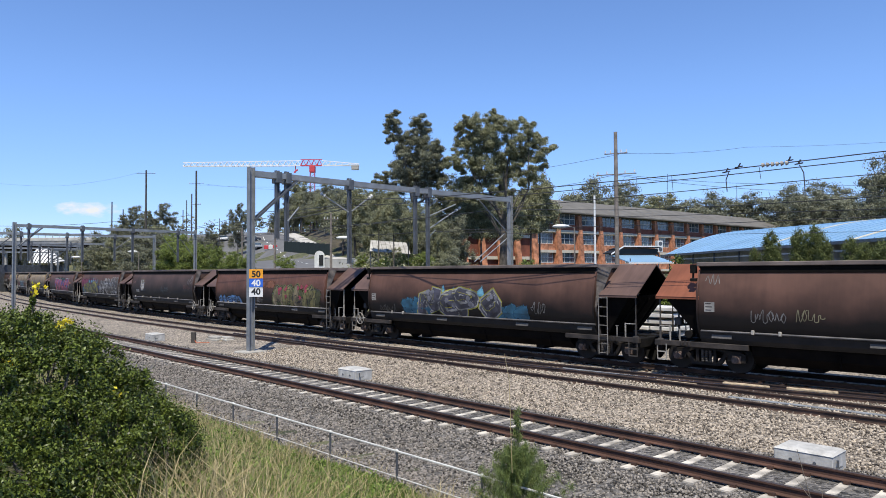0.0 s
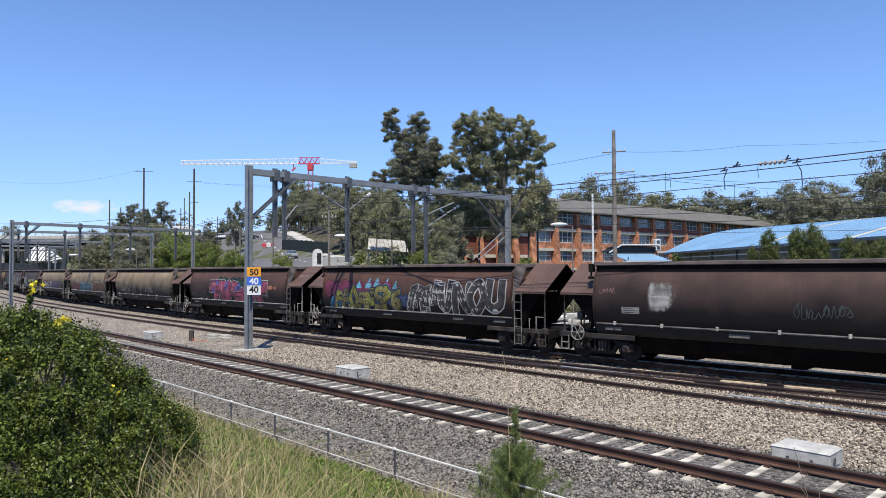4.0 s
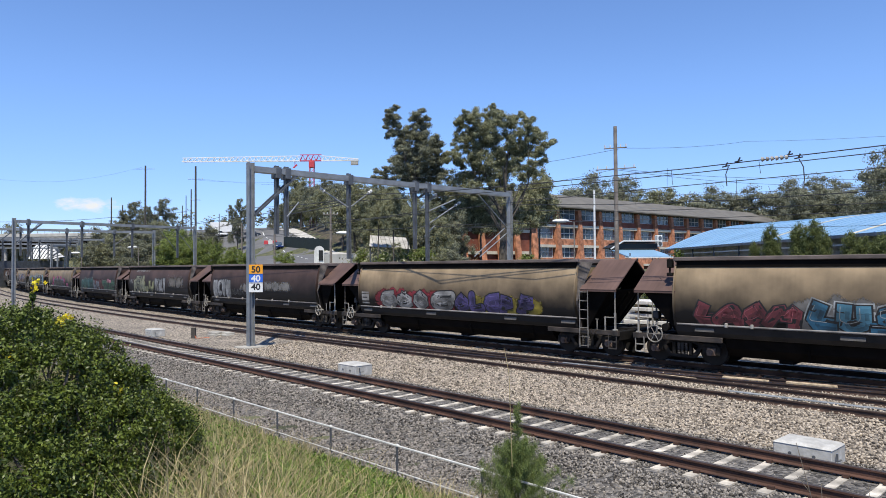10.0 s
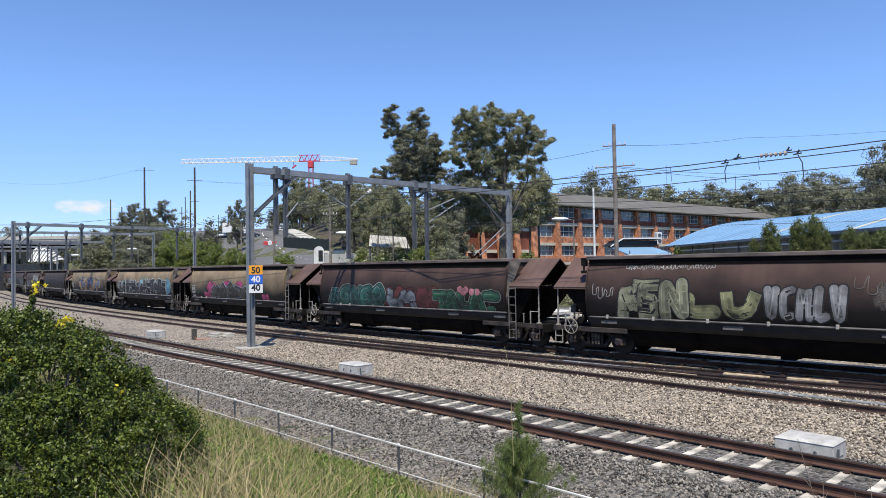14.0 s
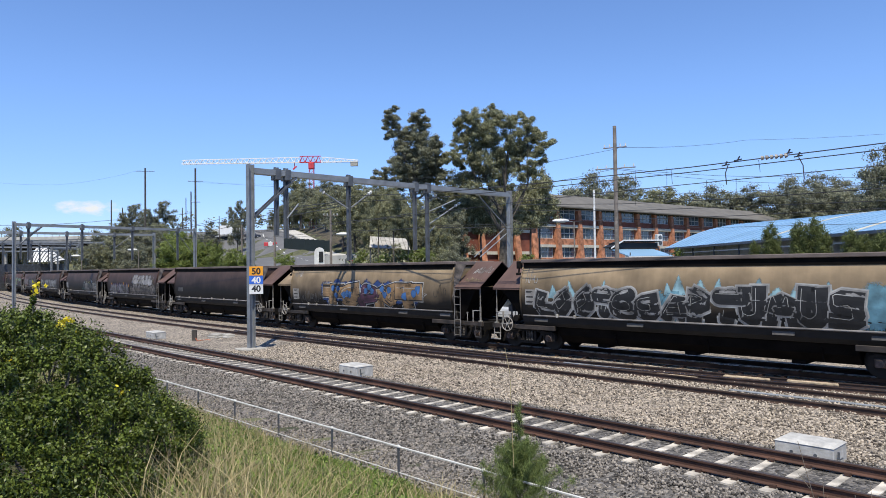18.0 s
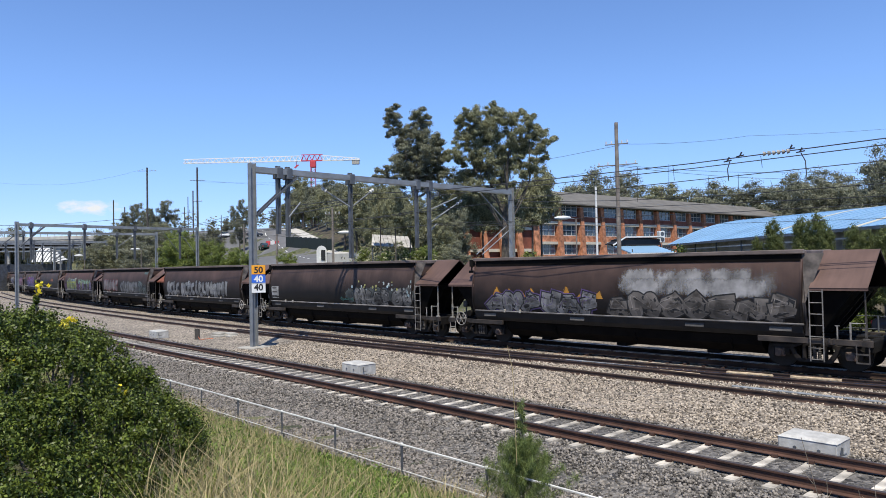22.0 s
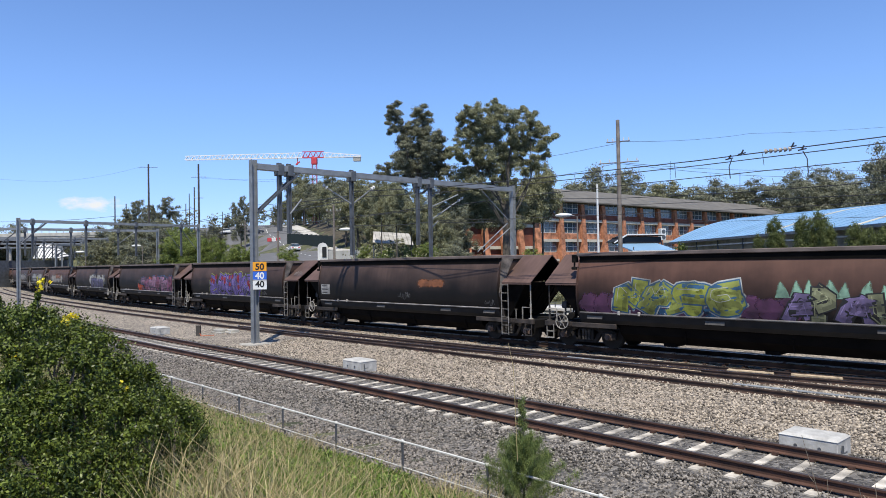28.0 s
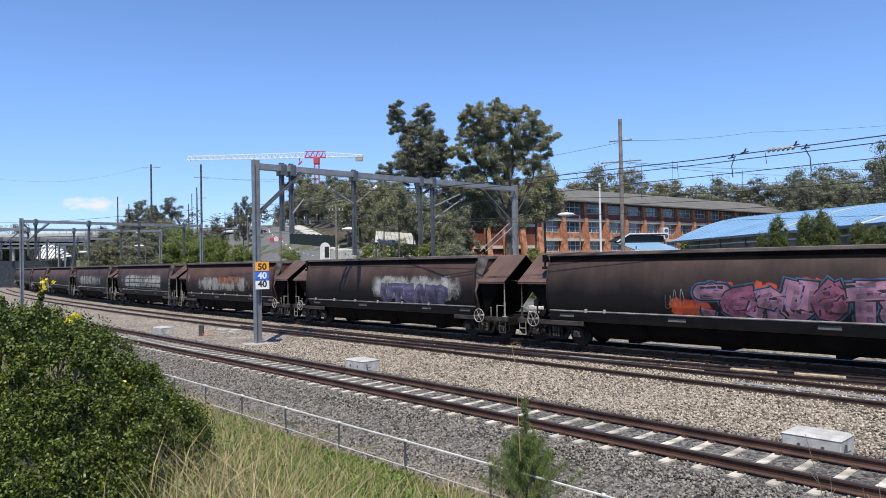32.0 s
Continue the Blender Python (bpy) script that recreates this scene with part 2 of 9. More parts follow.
M = {
    "ballast_dark": ballast_mat("grey_ballast", (0.018, 0.017, 0.016), (0.24, 0.222, 0.205), 16),
    "ballast_tan": ballast_mat("tan_ballast", (0.045, 0.037, 0.031), (0.50, 0.43, 0.35), 15),
    "stone_grey": leaf_mat("grey_stones", (0.011, 0.0098, 0.009), (0.355, 0.32, 0.285), 0.85, 0.0),
    "stone_tan": leaf_mat("tan_stones", (0.042, 0.034, 0.028), (0.585, 0.50, 0.405), 0.85, 0.0),
    "soil": mat("soil", (0.13, 0.11, 0.07), 0.95, vary=0.4, size=1.5, second=(0.07, 0.075, 0.035), fine=8),
    "grassland": mat("grassland", (0.105, 0.105, 0.05), 0.95, vary=0.4, size=1.3, second=(0.035, 0.042, 0.018), fine=6),
    "asphalt": mat("asphalt", (0.14, 0.14, 0.145), 0.9, vary=0.15, size=4),
    "concrete": mat("concrete", (0.42, 0.40, 0.36), 0.85, vary=0.2, size=0.6, each=0.15),
    "sleeper": mat("sleeper_concrete", (0.53, 0.485, 0.42), 0.9, vary=0.3, size=0.25, each=0.25),
    "rail": mat("rusty_rail", (0.085, 0.040, 0.027), 0.8, vary=0.3, size=0.6),
    "rail_dark": mat("grimy_rail", (0.045, 0.027, 0.019), 0.85, vary=0.4, size=0.6, spec=0.2),
    "rail_rust": mat("rust_brown_rail", (0.075, 0.043, 0.031), 0.75, vary=0.35, size=0.5),
    "rail_top": mat("worn_rail_top", (0.17, 0.13, 0.11), 0.42, metal=0.7, vary=0.3, size=2, bump=0),
    "rail_bright": mat("polished_rail_top", (0.55, 0.56, 0.58), 0.22, metal=1.0, vary=0.1, size=2, bump=0),
    "plank": mat("pale_timber", (0.52, 0.41, 0.28), 0.9, vary=0.4, size=0.2),
    "timber": mat("weathered_timber", (0.30, 0.22, 0.15), 0.9, vary=0.3, size=0.2),
    "galv": mat("galvanised_steel", (0.27, 0.285, 0.30), 0.55, metal=0.3, vary=0.15, size=0.4, each=0.06),
    "galv_dark": mat("dull_steel", (0.115, 0.125, 0.14), 0.6, metal=0.3, vary=0.2, size=0.4),
    "box": mat("weathered_box", (0.50, 0.49, 0.465), 0.7, metal=0.0, vary=0.16, size=0.22, fine=22, grain=0.2),
    "wire": mat("cable", (0.06, 0.06, 0.065), 0.6, metal=0.3, vary=0.1, bump=0),
    "white_wire": mat("white_rail", (0.62, 0.62, 0.60), 0.5, vary=0.15, size=0.3, bump=0),
    "wood_pole": mat("grey_wood_pole", (0.22, 0.19, 0.165), 0.9, vary=0.25, size=0.4),
    "dark_wood": mat("dark_wood_pole", (0.07, 0.062, 0.055), 0.9, vary=0.25, size=0.4),
    "white": mat("white_paint", (0.72, 0.72, 0.70), 0.55, vary=0.1, size=0.5),
    "orange": mat("orange_sign", (0.85, 0.36, 0.015), 0.5, vary=0.05, bump=0),
    "blue": mat("blue_sign", (0.03, 0.14, 0.62), 0.5, vary=0.05, bump=0),
    "signwhite": mat("white_sign", (0.78, 0.78, 0.76), 0.5, vary=0.05, bump=0),
    "black": mat("black_paint", (0.012, 0.012, 0.013), 0.6, vary=0.2, bump=0.1),
    # these three sooty blacks also hold the deep shade under the wagons
    "sooty_shade": mat("sooty_shade_steel", (0.0055, 0.0041, 0.0034), 0.85, vary=0.45, size=0.5, spec=0.12),
    "under": mat("sooty_shade_underframe", (0.009, 0.0076, 0.0068), 0.85, vary=0.45, size=0.4, spec=0.2),
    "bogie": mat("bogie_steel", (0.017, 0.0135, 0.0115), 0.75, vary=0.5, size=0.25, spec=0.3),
    "fitting": mat("dusty_fitting", (0.06, 0.052, 0.047), 0.7, vary=0.4, size=0.2, each=0.25),
    "pale_fitting": mat("pale_fitting", (0.30, 0.28, 0.25), 0.6, vary=0.35, size=0.25, each=0.2),
    "axle": mat("rusty_axle_box", (0.13, 0.09, 0.072), 0.7, vary=0.5, size=0.15, each=0.35),
    "plate": mat("dusty_plate", (0.10, 0.092, 0.085), 0.7, vary=0.3, size=0.3, each=0.25),
    "brick": mat("red_brick", (0.50, 0.215, 0.12), 0.9, vary=0.38, size=0.8, fine=9, grain=0.25),
    "brick_pale": mat("pale_band", (0.60, 0.55, 0.46), 0.85, vary=0.12, size=1.5),
    "glass": mat("window_glass", (0.07, 0.10, 0.13), 0.08, vary=0.4, size=2.5, bump=0, spec=0.8),
    "frame": mat("window_frame", (0.55, 0.56, 0.55), 0.6, vary=0.1),
    "roof_tile": mat("grey_roof", (0.15, 0.14, 0.125), 0.9, vary=0.15, size=2, fine=4),
    "blue_roof": mat("blue_metal_roof", (0.27, 0.46, 0.66), 0.4, metal=0.15, vary=0.08, size=4, bump=0.05),
    "bark": mat("gum_bark", (0.13, 0.11, 0.09), 0.9, vary=0.4, size=0.5),
    "gum": leaf_mat("gum_leaves", (0.09, 0.096, 0.045), (0.45, 0.45, 0.27), 0.5, 0.3),
    "gum_dark": leaf_mat("dark_gum_leaves", (0.07, 0.076, 0.048), (0.39, 0.395, 0.27), 0.5, 0.3),
    "fresh": leaf_mat("fresh_leaves", (0.062, 0.09, 0.02), (0.36, 0.43, 0.115), 0.5, 0.32),
    "shrub": leaf_mat("shrub_leaves", (0.007, 0.015, 0.003), (0.168, 0.218, 0.034), 0.45, 0.09),
    "olive": leaf_mat("olive_leaves", (0.045, 0.065, 0.018), (0.20, 0.23, 0.075)),
    "litter": mat("leaf_litter", (0.075, 0.06, 0.038), 0.95, vary=0.5, size=1.6, second=(0.028, 0.026, 0.014), fine=5),
    "grass": leaf_mat("grass_blades", (0.055, 0.09, 0.018), (0.30, 0.36, 0.09), 0.7, 0.35),
    "lush": leaf_mat("lush_grass_blades", (0.045, 0.085, 0.014), (0.27, 0.38, 0.075), 0.6, 0.3),
    "straw": leaf_mat("dry_grass", (0.34, 0.27, 0.13), (0.66, 0.55, 0.31), 0.8, 0.3),
    "pine": leaf_mat("pine_needles", (0.06, 0.10, 0.025), (0.27, 0.33, 0.11)),
    "petal": leaf_mat("yellow_petals", (0.75, 0.58, 0.02), (0.88, 0.78, 0.08)),
    "crane_white": mat("crane_white", (0.80, 0.80, 0.78), 0.5, vary=0.05),
    "crane_red": mat("crane_red", (0.55, 0.05, 0.06), 0.5, vary=0.1),
}
# low colours mix grime with the barrel's shade; tan is two-tone in itself
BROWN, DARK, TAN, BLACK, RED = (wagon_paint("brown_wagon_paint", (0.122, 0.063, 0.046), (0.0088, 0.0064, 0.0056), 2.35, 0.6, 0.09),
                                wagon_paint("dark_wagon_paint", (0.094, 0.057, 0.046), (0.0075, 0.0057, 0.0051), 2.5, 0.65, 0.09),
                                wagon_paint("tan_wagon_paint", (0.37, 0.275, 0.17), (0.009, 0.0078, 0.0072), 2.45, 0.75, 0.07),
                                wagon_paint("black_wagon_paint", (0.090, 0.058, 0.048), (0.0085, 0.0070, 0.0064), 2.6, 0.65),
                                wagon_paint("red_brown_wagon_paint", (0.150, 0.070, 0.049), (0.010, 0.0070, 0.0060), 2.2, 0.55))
HOOD = wagon_paint("hood_paint", (0.128, 0.079, 0.066), (0.098, 0.061, 0.052), 1.2, 0.5)
HOOD_RED = wagon_paint("orange_hood_paint", (0.24, 0.082, 0.044), (0.18, 0.066, 0.040), 1.2, 0.5)


# ---- mesh helpers ----
def mesh_of(name, bm, material, smooth=False):
    me = bpy.data.meshes.new(name)
    bm.normal_update()
    bm.to_mesh(me)
    bm.free()
    for m in material if isinstance(material, (list, tuple)) else [material]:
        me.materials.append(m)
    if smooth:
        me.shade_smooth()
    return me


def part(name, bm, material, parent=None, label="", smooth=False):
    """Links a bmesh (or a shared mesh) as one mesh object under a thing or a part."""
    me = bm if isinstance(bm, bpy.types.Mesh) else mesh_of(name, bm, material, smooth)
    ob = new(name, me)
    ob.parent = parent
    if label:
        ob["label"] = label
    return ob


def thing(name, m, label, category, group="", kind=""):
    return tagged(put(new(name), m), label, category, group, kind)


def put(ob, m):
    ob.matrix_basis = m
    return ob


def box(bm, x0, x1, y0, y1, z0, z1, bevel=0.0, m=None):
    """A box between two corners, bevelled, added to bm."""
    mm = Matrix.Translation(((x0 + x1) / 2, (y0 + y1) / 2, (z0 + z1) / 2)) @ Matrix.Diagonal((x1 - x0, y1 - y0, z1 - z0, 1))
    g = bmesh.ops.create_cube(bm, size=1, matrix=(m @ mm) if m else mm)
    if bevel:
        es = list({e for v in g["verts"] for e in v.link_edges})
        bmesh.ops.bevel(bm, geom=es, offset=bevel, segments=1, affect="EDGES")
    return bm


def rod(bm, a, b, r, r2=None, n=8):
    """A round bar from a to b."""
    a, b = Vector(a), Vector(b)
    d = b - a
    m = Matrix.Translation((a + b) / 2) @ d.to_track_quat("Z", "Y").to_matrix().to_4x4()
    bmesh.ops.create_cone(bm, cap_ends=True, segments=n, radius1=r, radius2=r if r2 is None else r2, depth=d.length, matrix=m)
    return bm


def bar(bm, a, b, w, h):
    """A square bar from a to b."""
    a, b = Vector(a), Vector(b)
    d = b - a
    m = Matrix.Translation((a + b) / 2) @ d.to_track_quat("X", "Z").to_matrix().to_4x4() @ Matrix.Diagonal((d.length, w, h, 1))
    bmesh.ops.create_cube(bm, size=1, matrix=m)
    return bm


def slab(bm, pts, t):
    """A flat plate from its outline, t thick along its normal."""
    a, b, c = Vector(pts[0]), Vector(pts[1]), Vector(pts[2])
    nrm = (b - a).cross(c - a).normalized() * t
    lo, hi = [bm.verts.new(Vector(p)) for p in pts], [bm.verts.new(Vector(p) + nrm) for p in pts]
    bm.faces.new(lo[::-1])
    bm.faces.new(hi)
    k = len(pts)
    for i in range(k):
        bm.faces.new((lo[i], lo[(i + 1) % k], hi[(i + 1) % k], hi[i]))
    return bm


def extrude(bm, prof, x0, x1):
    """A closed profile of (y, z) swept along x."""
    a, b = [bm.verts.new((x0, y, z)) for y, z in prof], [bm.verts.new((x1, y, z)) for y, z in prof]
    k = len(prof)
    for i in range(k):
        bm.faces.new((a[i], a[(i + 1) % k], b[(i + 1) % k], b[i]))
    bm.faces.new(a[::-1])
    bm.faces.new(b)
    bmesh.ops.recalc_face_normals(bm, faces=bm.faces)
    return bm


def quads(name, v, material):
    """One mesh from an array of quads, n x 4 x 3."""
    v = np.asarray(v, dtype=np.float32)
    n = len(v)
    me = bpy.data.meshes.new(name)
    me.vertices.add(n * 4)
    me.vertices.foreach_set("co", v.reshape(-1))
    me.loops.add(n * 4)
    me.loops.foreach_set("vertex_index", np.arange(n * 4, dtype=np.int32))
    me.polygons.add(n)
    me.polygons.foreach_set("loop_start", np.arange(0, n * 4, 4, dtype=np.int32))
    me.update(calc_edges=True)
    me.materials.append(material)
    return me


# ---- the lines of the tracks ----
A_T, B_T, C_T = 33.217, -0.79877, 0.001377      # the train's track: a curve of 726 m radius
A_N, B_N = 17.569, -0.8179                      # the near track, straight
S_BEND = -108.0


def train_line(s, off=0.0):
    """The place and heading at s metres along the train's track, off metres to its far side."""
    q = max(s, S_BEND)
    th = B_T + C_T * q
    x = (math.sin(th) - math.sin(B_T)) / C_T
    y = A_T - (math.cos(th) - math.cos(B_T)) / C_T
    if s < S_BEND:
        x, y = x + (s - S_BEND) * math.cos(th), y + (s - S_BEND) * math.sin(th)
    return x - off * math.sin(th), y + off * math.cos(th), th


def near_line(s, off=0.0):
    return s * math.cos(B_N) - off * math.sin(B_N), A_N + s * math.sin(B_N) + off * math.cos(B_N), B_N


def train_offset(x, y):
    """Roughly: metres beyond the train's track, and along it."""
    s = (x * math.cos(B_T) + (y - A_T) * math.sin(B_T))
    for _ in range(3):
        px, py, th = train_line(s)
        s += (x - px) * math.cos(th) + (y - py) * math.sin(th)
    px, py, th = train_line(s)
    return -(x - px) * math.sin(th) + (y - py) * math.cos(th), s


def smooth(a, b, t):
    t = min(1, max(0, (t - a) / (b - a)))
    return t * t * (3 - 2 * t)


def ground_z(x, y):
    """The lie of the land: the camera's bank, the flat formation, the rise beyond the railway."""
    u = -((x * 0.7297) + (y - A_N) * 0.6838)
    if u > 3.0:
        z = -0.56 + 0.30 * max(0, u - 3.5)
        return min(z, 1.72) + 0.08 * noise.noise((x * 0.7, y * 0.7, 0)) * smooth(4.5, 7, u)
    w, s = train_offset(x, y)
    left = smooth(9, -6, x)
    hill = float(np.interp(w + 0.65 * max(0, -150 - s) * smooth(12, 34, w), [6, 12, 26, 44, 62, 90, 300], [0, 2.8, 4.5, 6.4, 13.8, 16.2, 27]))
    rise = smooth(9, 40, w) * 0.6 + smooth(30, 95, w) * 2.4 + smooth(90, 320, w) * 6
    return -0.48 + (rise + (hill - rise) * left) * smooth(-340, -280, s) + smooth(60, 400, w) * 6 * (1 - smooth(-340, -280, s))


def kerb_x(y):
    """The edge between the road on the rise and its footpath."""
    return float(np.interp(y, [80, 104, 135, 168, 198, 260], [-8.0, -15.6, -24.7, -36.1, -47.4, -66.0]))


# ---- ground ----
def ground_sheet():
    """One sheet of land to the horizon, fine near the railway."""
    def steps(lo, hi, fine, grow):
        a, v, d = [], 0.0, fine
        while v < hi:
            a.append(v)
            v += d
            d = fine if v < 60 else d * grow
        b, v, d = [], -fine, fine
        while v > lo:
            b.append(v)
            v -= d
            d = fine if v > -75 else d * grow
        return [lo] + b[::-1] + a + [hi]
    xs, ys = steps(-1800, 1800, 1.1, 1.18), steps(-60, 2600, 1.0, 1.12)
    me = bpy.data.meshes.new("ground")
    nx = len(xs)
    verts = [(x, y, ground_z(x, y)) for y in ys for x in xs]
    faces = [(j * nx + i, j * nx + i + 1, (j + 1) * nx + i + 1, (j + 1) * nx + i) for j in range(len(ys) - 1) for i in range(nx - 1)]
    me.from_pydata(verts, [], faces)
    me.materials.append(M["grassland"])
    me.shade_smooth()
    return tagged(new("ground", me), "uneven grassy ground of the railway corridor and the rise beyond it", "ground", kind="structure")


def strip(name, rows, material, label, category):
    """A bed of stone from rows of cross-sections (lists of points)."""
    bm = bmesh.new()
    vs = [[bm.verts.new(p) for p in r] for r in rows]
    for a, b in zip(vs, vs[1:]):
        for i in range(len(a) - 1):
            bm.faces.new((a[i], b[i], b[i + 1], a[i + 1]))
    bmesh.ops.recalc_face_normals(bm, faces=bm.faces)
    ob = tagged(part(name, bm, material), label, category, kind="structure")
    return ob


def rough(x, y, k=0.03):
    return k * noise.noise((x * 1.7, y * 1.7, 3.0)) + k * 0.6 * noise.noise((x * 5, y * 5, 7.0))


def crib(x, y):
    """How far the ballast is heaped between the rails of the middle track."""
    o = train_offset(x, y)[0]
    return 0.10 * smooth(-6.3, -5.4, o) * (1 - smooth(-2.7, -1.9, o))


def beds():
    rows = []
    for i in range(-150, 46):
        s, r = i * 1.0, []
        for off, z in ((-5.3, -0.12), (-4.9, -0.06), (-4.5, -0.18), (-4.1, -0.32), (-3.7, -0.44), (-3.2, -0.47), (-2.7, -0.42), (-2.15, -0.3), (-1.7, -0.21), (-1.2, -0.2), (-0.6, -0.205), (0, -0.21), (0.6, -0.205), (1.2, -0.2), (1.6, -0.215), (2.0, -0.3)):
            x, y, _ = near_line(s, off)
            r.append((x, y, z + rough(x, y) * (abs(off) > 1.3)))
        rows.append(r)
    strip("near_ballast", rows, M["ballast_dark"], "dark grey crushed stone ballast under the near track", "ballast")
    rows = []
    for i in range(-170, 50):
        s = i * 1.0
        nx, ny, _ = near_line(s * 0.92, 1.7)
        fx, fy, _ = train_line(s, 6.4)
        r = []
        for k in range(41):
            f = k / 40
            x, y = nx + (fx - nx) * f, ny + (fy - ny) * f
            r.append((x, y, (-0.25 + crib(x, y) + rough(x, y, 0.035)) if 0 < k < 40 else -0.34 - (k > 0) * 0.25))
        rows.append(r)
    strip("track_ballast", rows, M["ballast_tan"], "pale tan crushed stone ballast between the tracks", "ballast")


RAIL = [(-0.07, -0.16), (0.07, -0.16), (0.07, -0.148), (0.012, -0.128), (0.010, -0.045), (0.035, -0.032), (0.036, -0.004), (0.028, 0.0),
        (-0.028, 0.0), (-0.036, -0.004), (-0.035, -0.032), (-0.010, -0.045), (-0.012, -0.128), (-0.07, -0.148)]


def rail(line, offs, s0, s1, step, parent, bright=False, lift=0.0, side="rail"):
    """One rail swept along a line of the plan; offs gives its distance from it."""
    bm = bmesh.new()
    prev, k = None, len(RAIL)
    n = max(1, round((s1 - s0) / step))
    for i in range(n + 1):
        s = s0 + (s1 - s0) * i / n
        x, y, th = line(s, offs(s))
        ring = [bm.verts.new((x - py * math.sin(th), y + py * math.cos(th), pz + lift)) for py, pz in RAIL]
        if prev:
            for j in range(k):
                f = bm.faces.new((prev[j], ring[j], ring[(j + 1) % k], prev[(j + 1) % k]))
                f.material_index = 1 if j in (6, 7, 8) else 0
        prev = ring
    bmesh.ops.recalc_face_normals(bm, faces=bm.faces)
    return part("rail", bm, [M[side], M["rail_bright"] if bright else M["rail_top"]], parent)


def sleeper_mesh(name, material, half, w, top):
    """A sleeper that is thinner in its middle, with two rail seats and their clips."""
    bm = bmesh.new()
    prof = [(-half, 0.0), (-0.95, 0.0), (-0.55, -0.02), (0.55, -0.02), (0.95, 0.0), (half, 0.0)]
    rows = []
    for y, dz in prof:
        k = 0.82 if dz < 0 else 1.0
        rows.append([bm.verts.new(p) for p in ((-w / 2 * k, y, top + dz - 0.14), (-w / 2 * k * 0.86, y, top + dz), (w / 2 * k * 0.86, y, top + dz), (w / 2 * k, y, top + dz - 0.14))])
    for a, b in zip(rows, rows[1:]):
        for j in range(3):
            bm.faces.new((a[j], b[j], b[j + 1], a[j + 1]))
    bm.faces.new(rows[0])
    bm.faces.new(rows[-1][::-1])
    for side in (-0.7525, 0.7525):
        for d in (-0.11, 0.11):
            g = bmesh.ops.create_cube(bm, size=1, matrix=Matrix.Translation((0.03, side + d, top + 0.02)) @ Matrix.Diagonal((0.1, 0.06, 0.05, 1)))
            for f in {f for v in g["verts"] for f in v.link_faces}:
                f.material_index = 1
    bmesh.ops.recalc_face_normals(bm, faces=bm.faces)
    return mesh_of(name, bm, [material, M["rail"]])


def tracks():
    near = thing("near_track", pose(0, 0, 0), "single railway track on concrete sleepers with brown rails", "railway track", kind="structure")
    for o in (-0.7525, 0.7525):
        rail(near_line, lambda s, o=o: o, -140, 40, 20, near)
    me = sleeper_mesh("sleeper", M["sleeper"], 1.13, 0.21, -0.175)
    for i in range(-95, 45):
        x, y, th = near_line(-12.105 + 0.6 * i, 0)
        ob = part("sleeper", me, None, near)
        ob.matrix_basis = pose(x + random.uniform(-0.02, 0.02), y, random.uniform(-0.006, 0.006), 0, 0, math.degrees(th) + random.uniform(-1, 1))
    far = thing("train_track", pose(0, 0, 0), "railway track that carries the coal train", "railway track", kind="structure")
    for o in (-0.7525, 0.7525):
        rail(train_line, lambda s, o=o: o, -175, 42, 4, far, True, side="rail_dark")
    me2 = sleeper_mesh("timber_sleeper", M["timber"], 1.25, 0.23, -0.19)
    mid = thing("middle_track", pose(0, 0, 0), "empty middle track with rusty rails and a turnout", "railway track", kind="structure")
    fan = lambda s: -0.035 * max(0, s - 3)
    rail(train_line, lambda s: -4.98 + fan(s), -120, 42, 3, mid, side="rail_rust")
    rail(train_line, lambda s: -3.44 + fan(s), -120, 42, 3, mid, side="rail_rust")
    cross = thing("turnout", pose(0, 0, 0), "turnout rails crossing from the middle track to the train's track", "railway track", kind="structure")
    rail(train_line, lambda s: -4.62 + 0.02 * (s + 12) + 0.0024 * max(0, s + 4) ** 2, -12, 34, 2, cross, True, side="rail_rust")
    rail(train_line, lambda s: -3.2 + 0.005 * (s + 10) + 0.0026 * max(0, s + 1) ** 2, -10, 30, 2, cross, True, side="rail_rust")
    for i in range(-70, 62):
        s = i * 0.65
        for base, par in ((-4.2 + fan(s), mid), (0.0, far)):
            x, y, th = train_line(s, base)
            ob = part("sleeper", me2, None, par)
            ob.matrix_basis = pose(x, y, random.uniform(-0.075, -0.045), 0, 0, math.degrees(th) + random.uniform(-1.5, 1.5))
    # point rods and their drive between the rails
    for s0, s1, o in ((9, 16.5, -2.95), (5, 9.5, -4.75), (15.5, 22, -4.55)):
        bm = bmesh.new()
        p, q = train_line(s0, o), train_line(s1, o)
        rod(bm, (p[0], p[1], -0.12), (q[0], q[1], -0.12), 0.035)
        tagged(part("point_rod", bm, M["galv"]), "bare steel point rod lying along the turnout", "rod", "point rods")
    for s, o in ((15.2, -2.6), (16.9, -2.3), (13.5, -3.6)):
        x, y, th = train_line(s, o)
        bm = bmesh.new()
        box(bm, -0.65, 0.65, -0.09, 0.09, -0.24, -0.13, 0.02)
        tagged(put(part("timber_plank", bm, M["plank"]), pose(x, y, 0.10, 0, 0, math.degrees(th) + random.uniform(-3, 3))), "pale worn timber plank beside the turnout rails", "plank", "planks at the turnout")


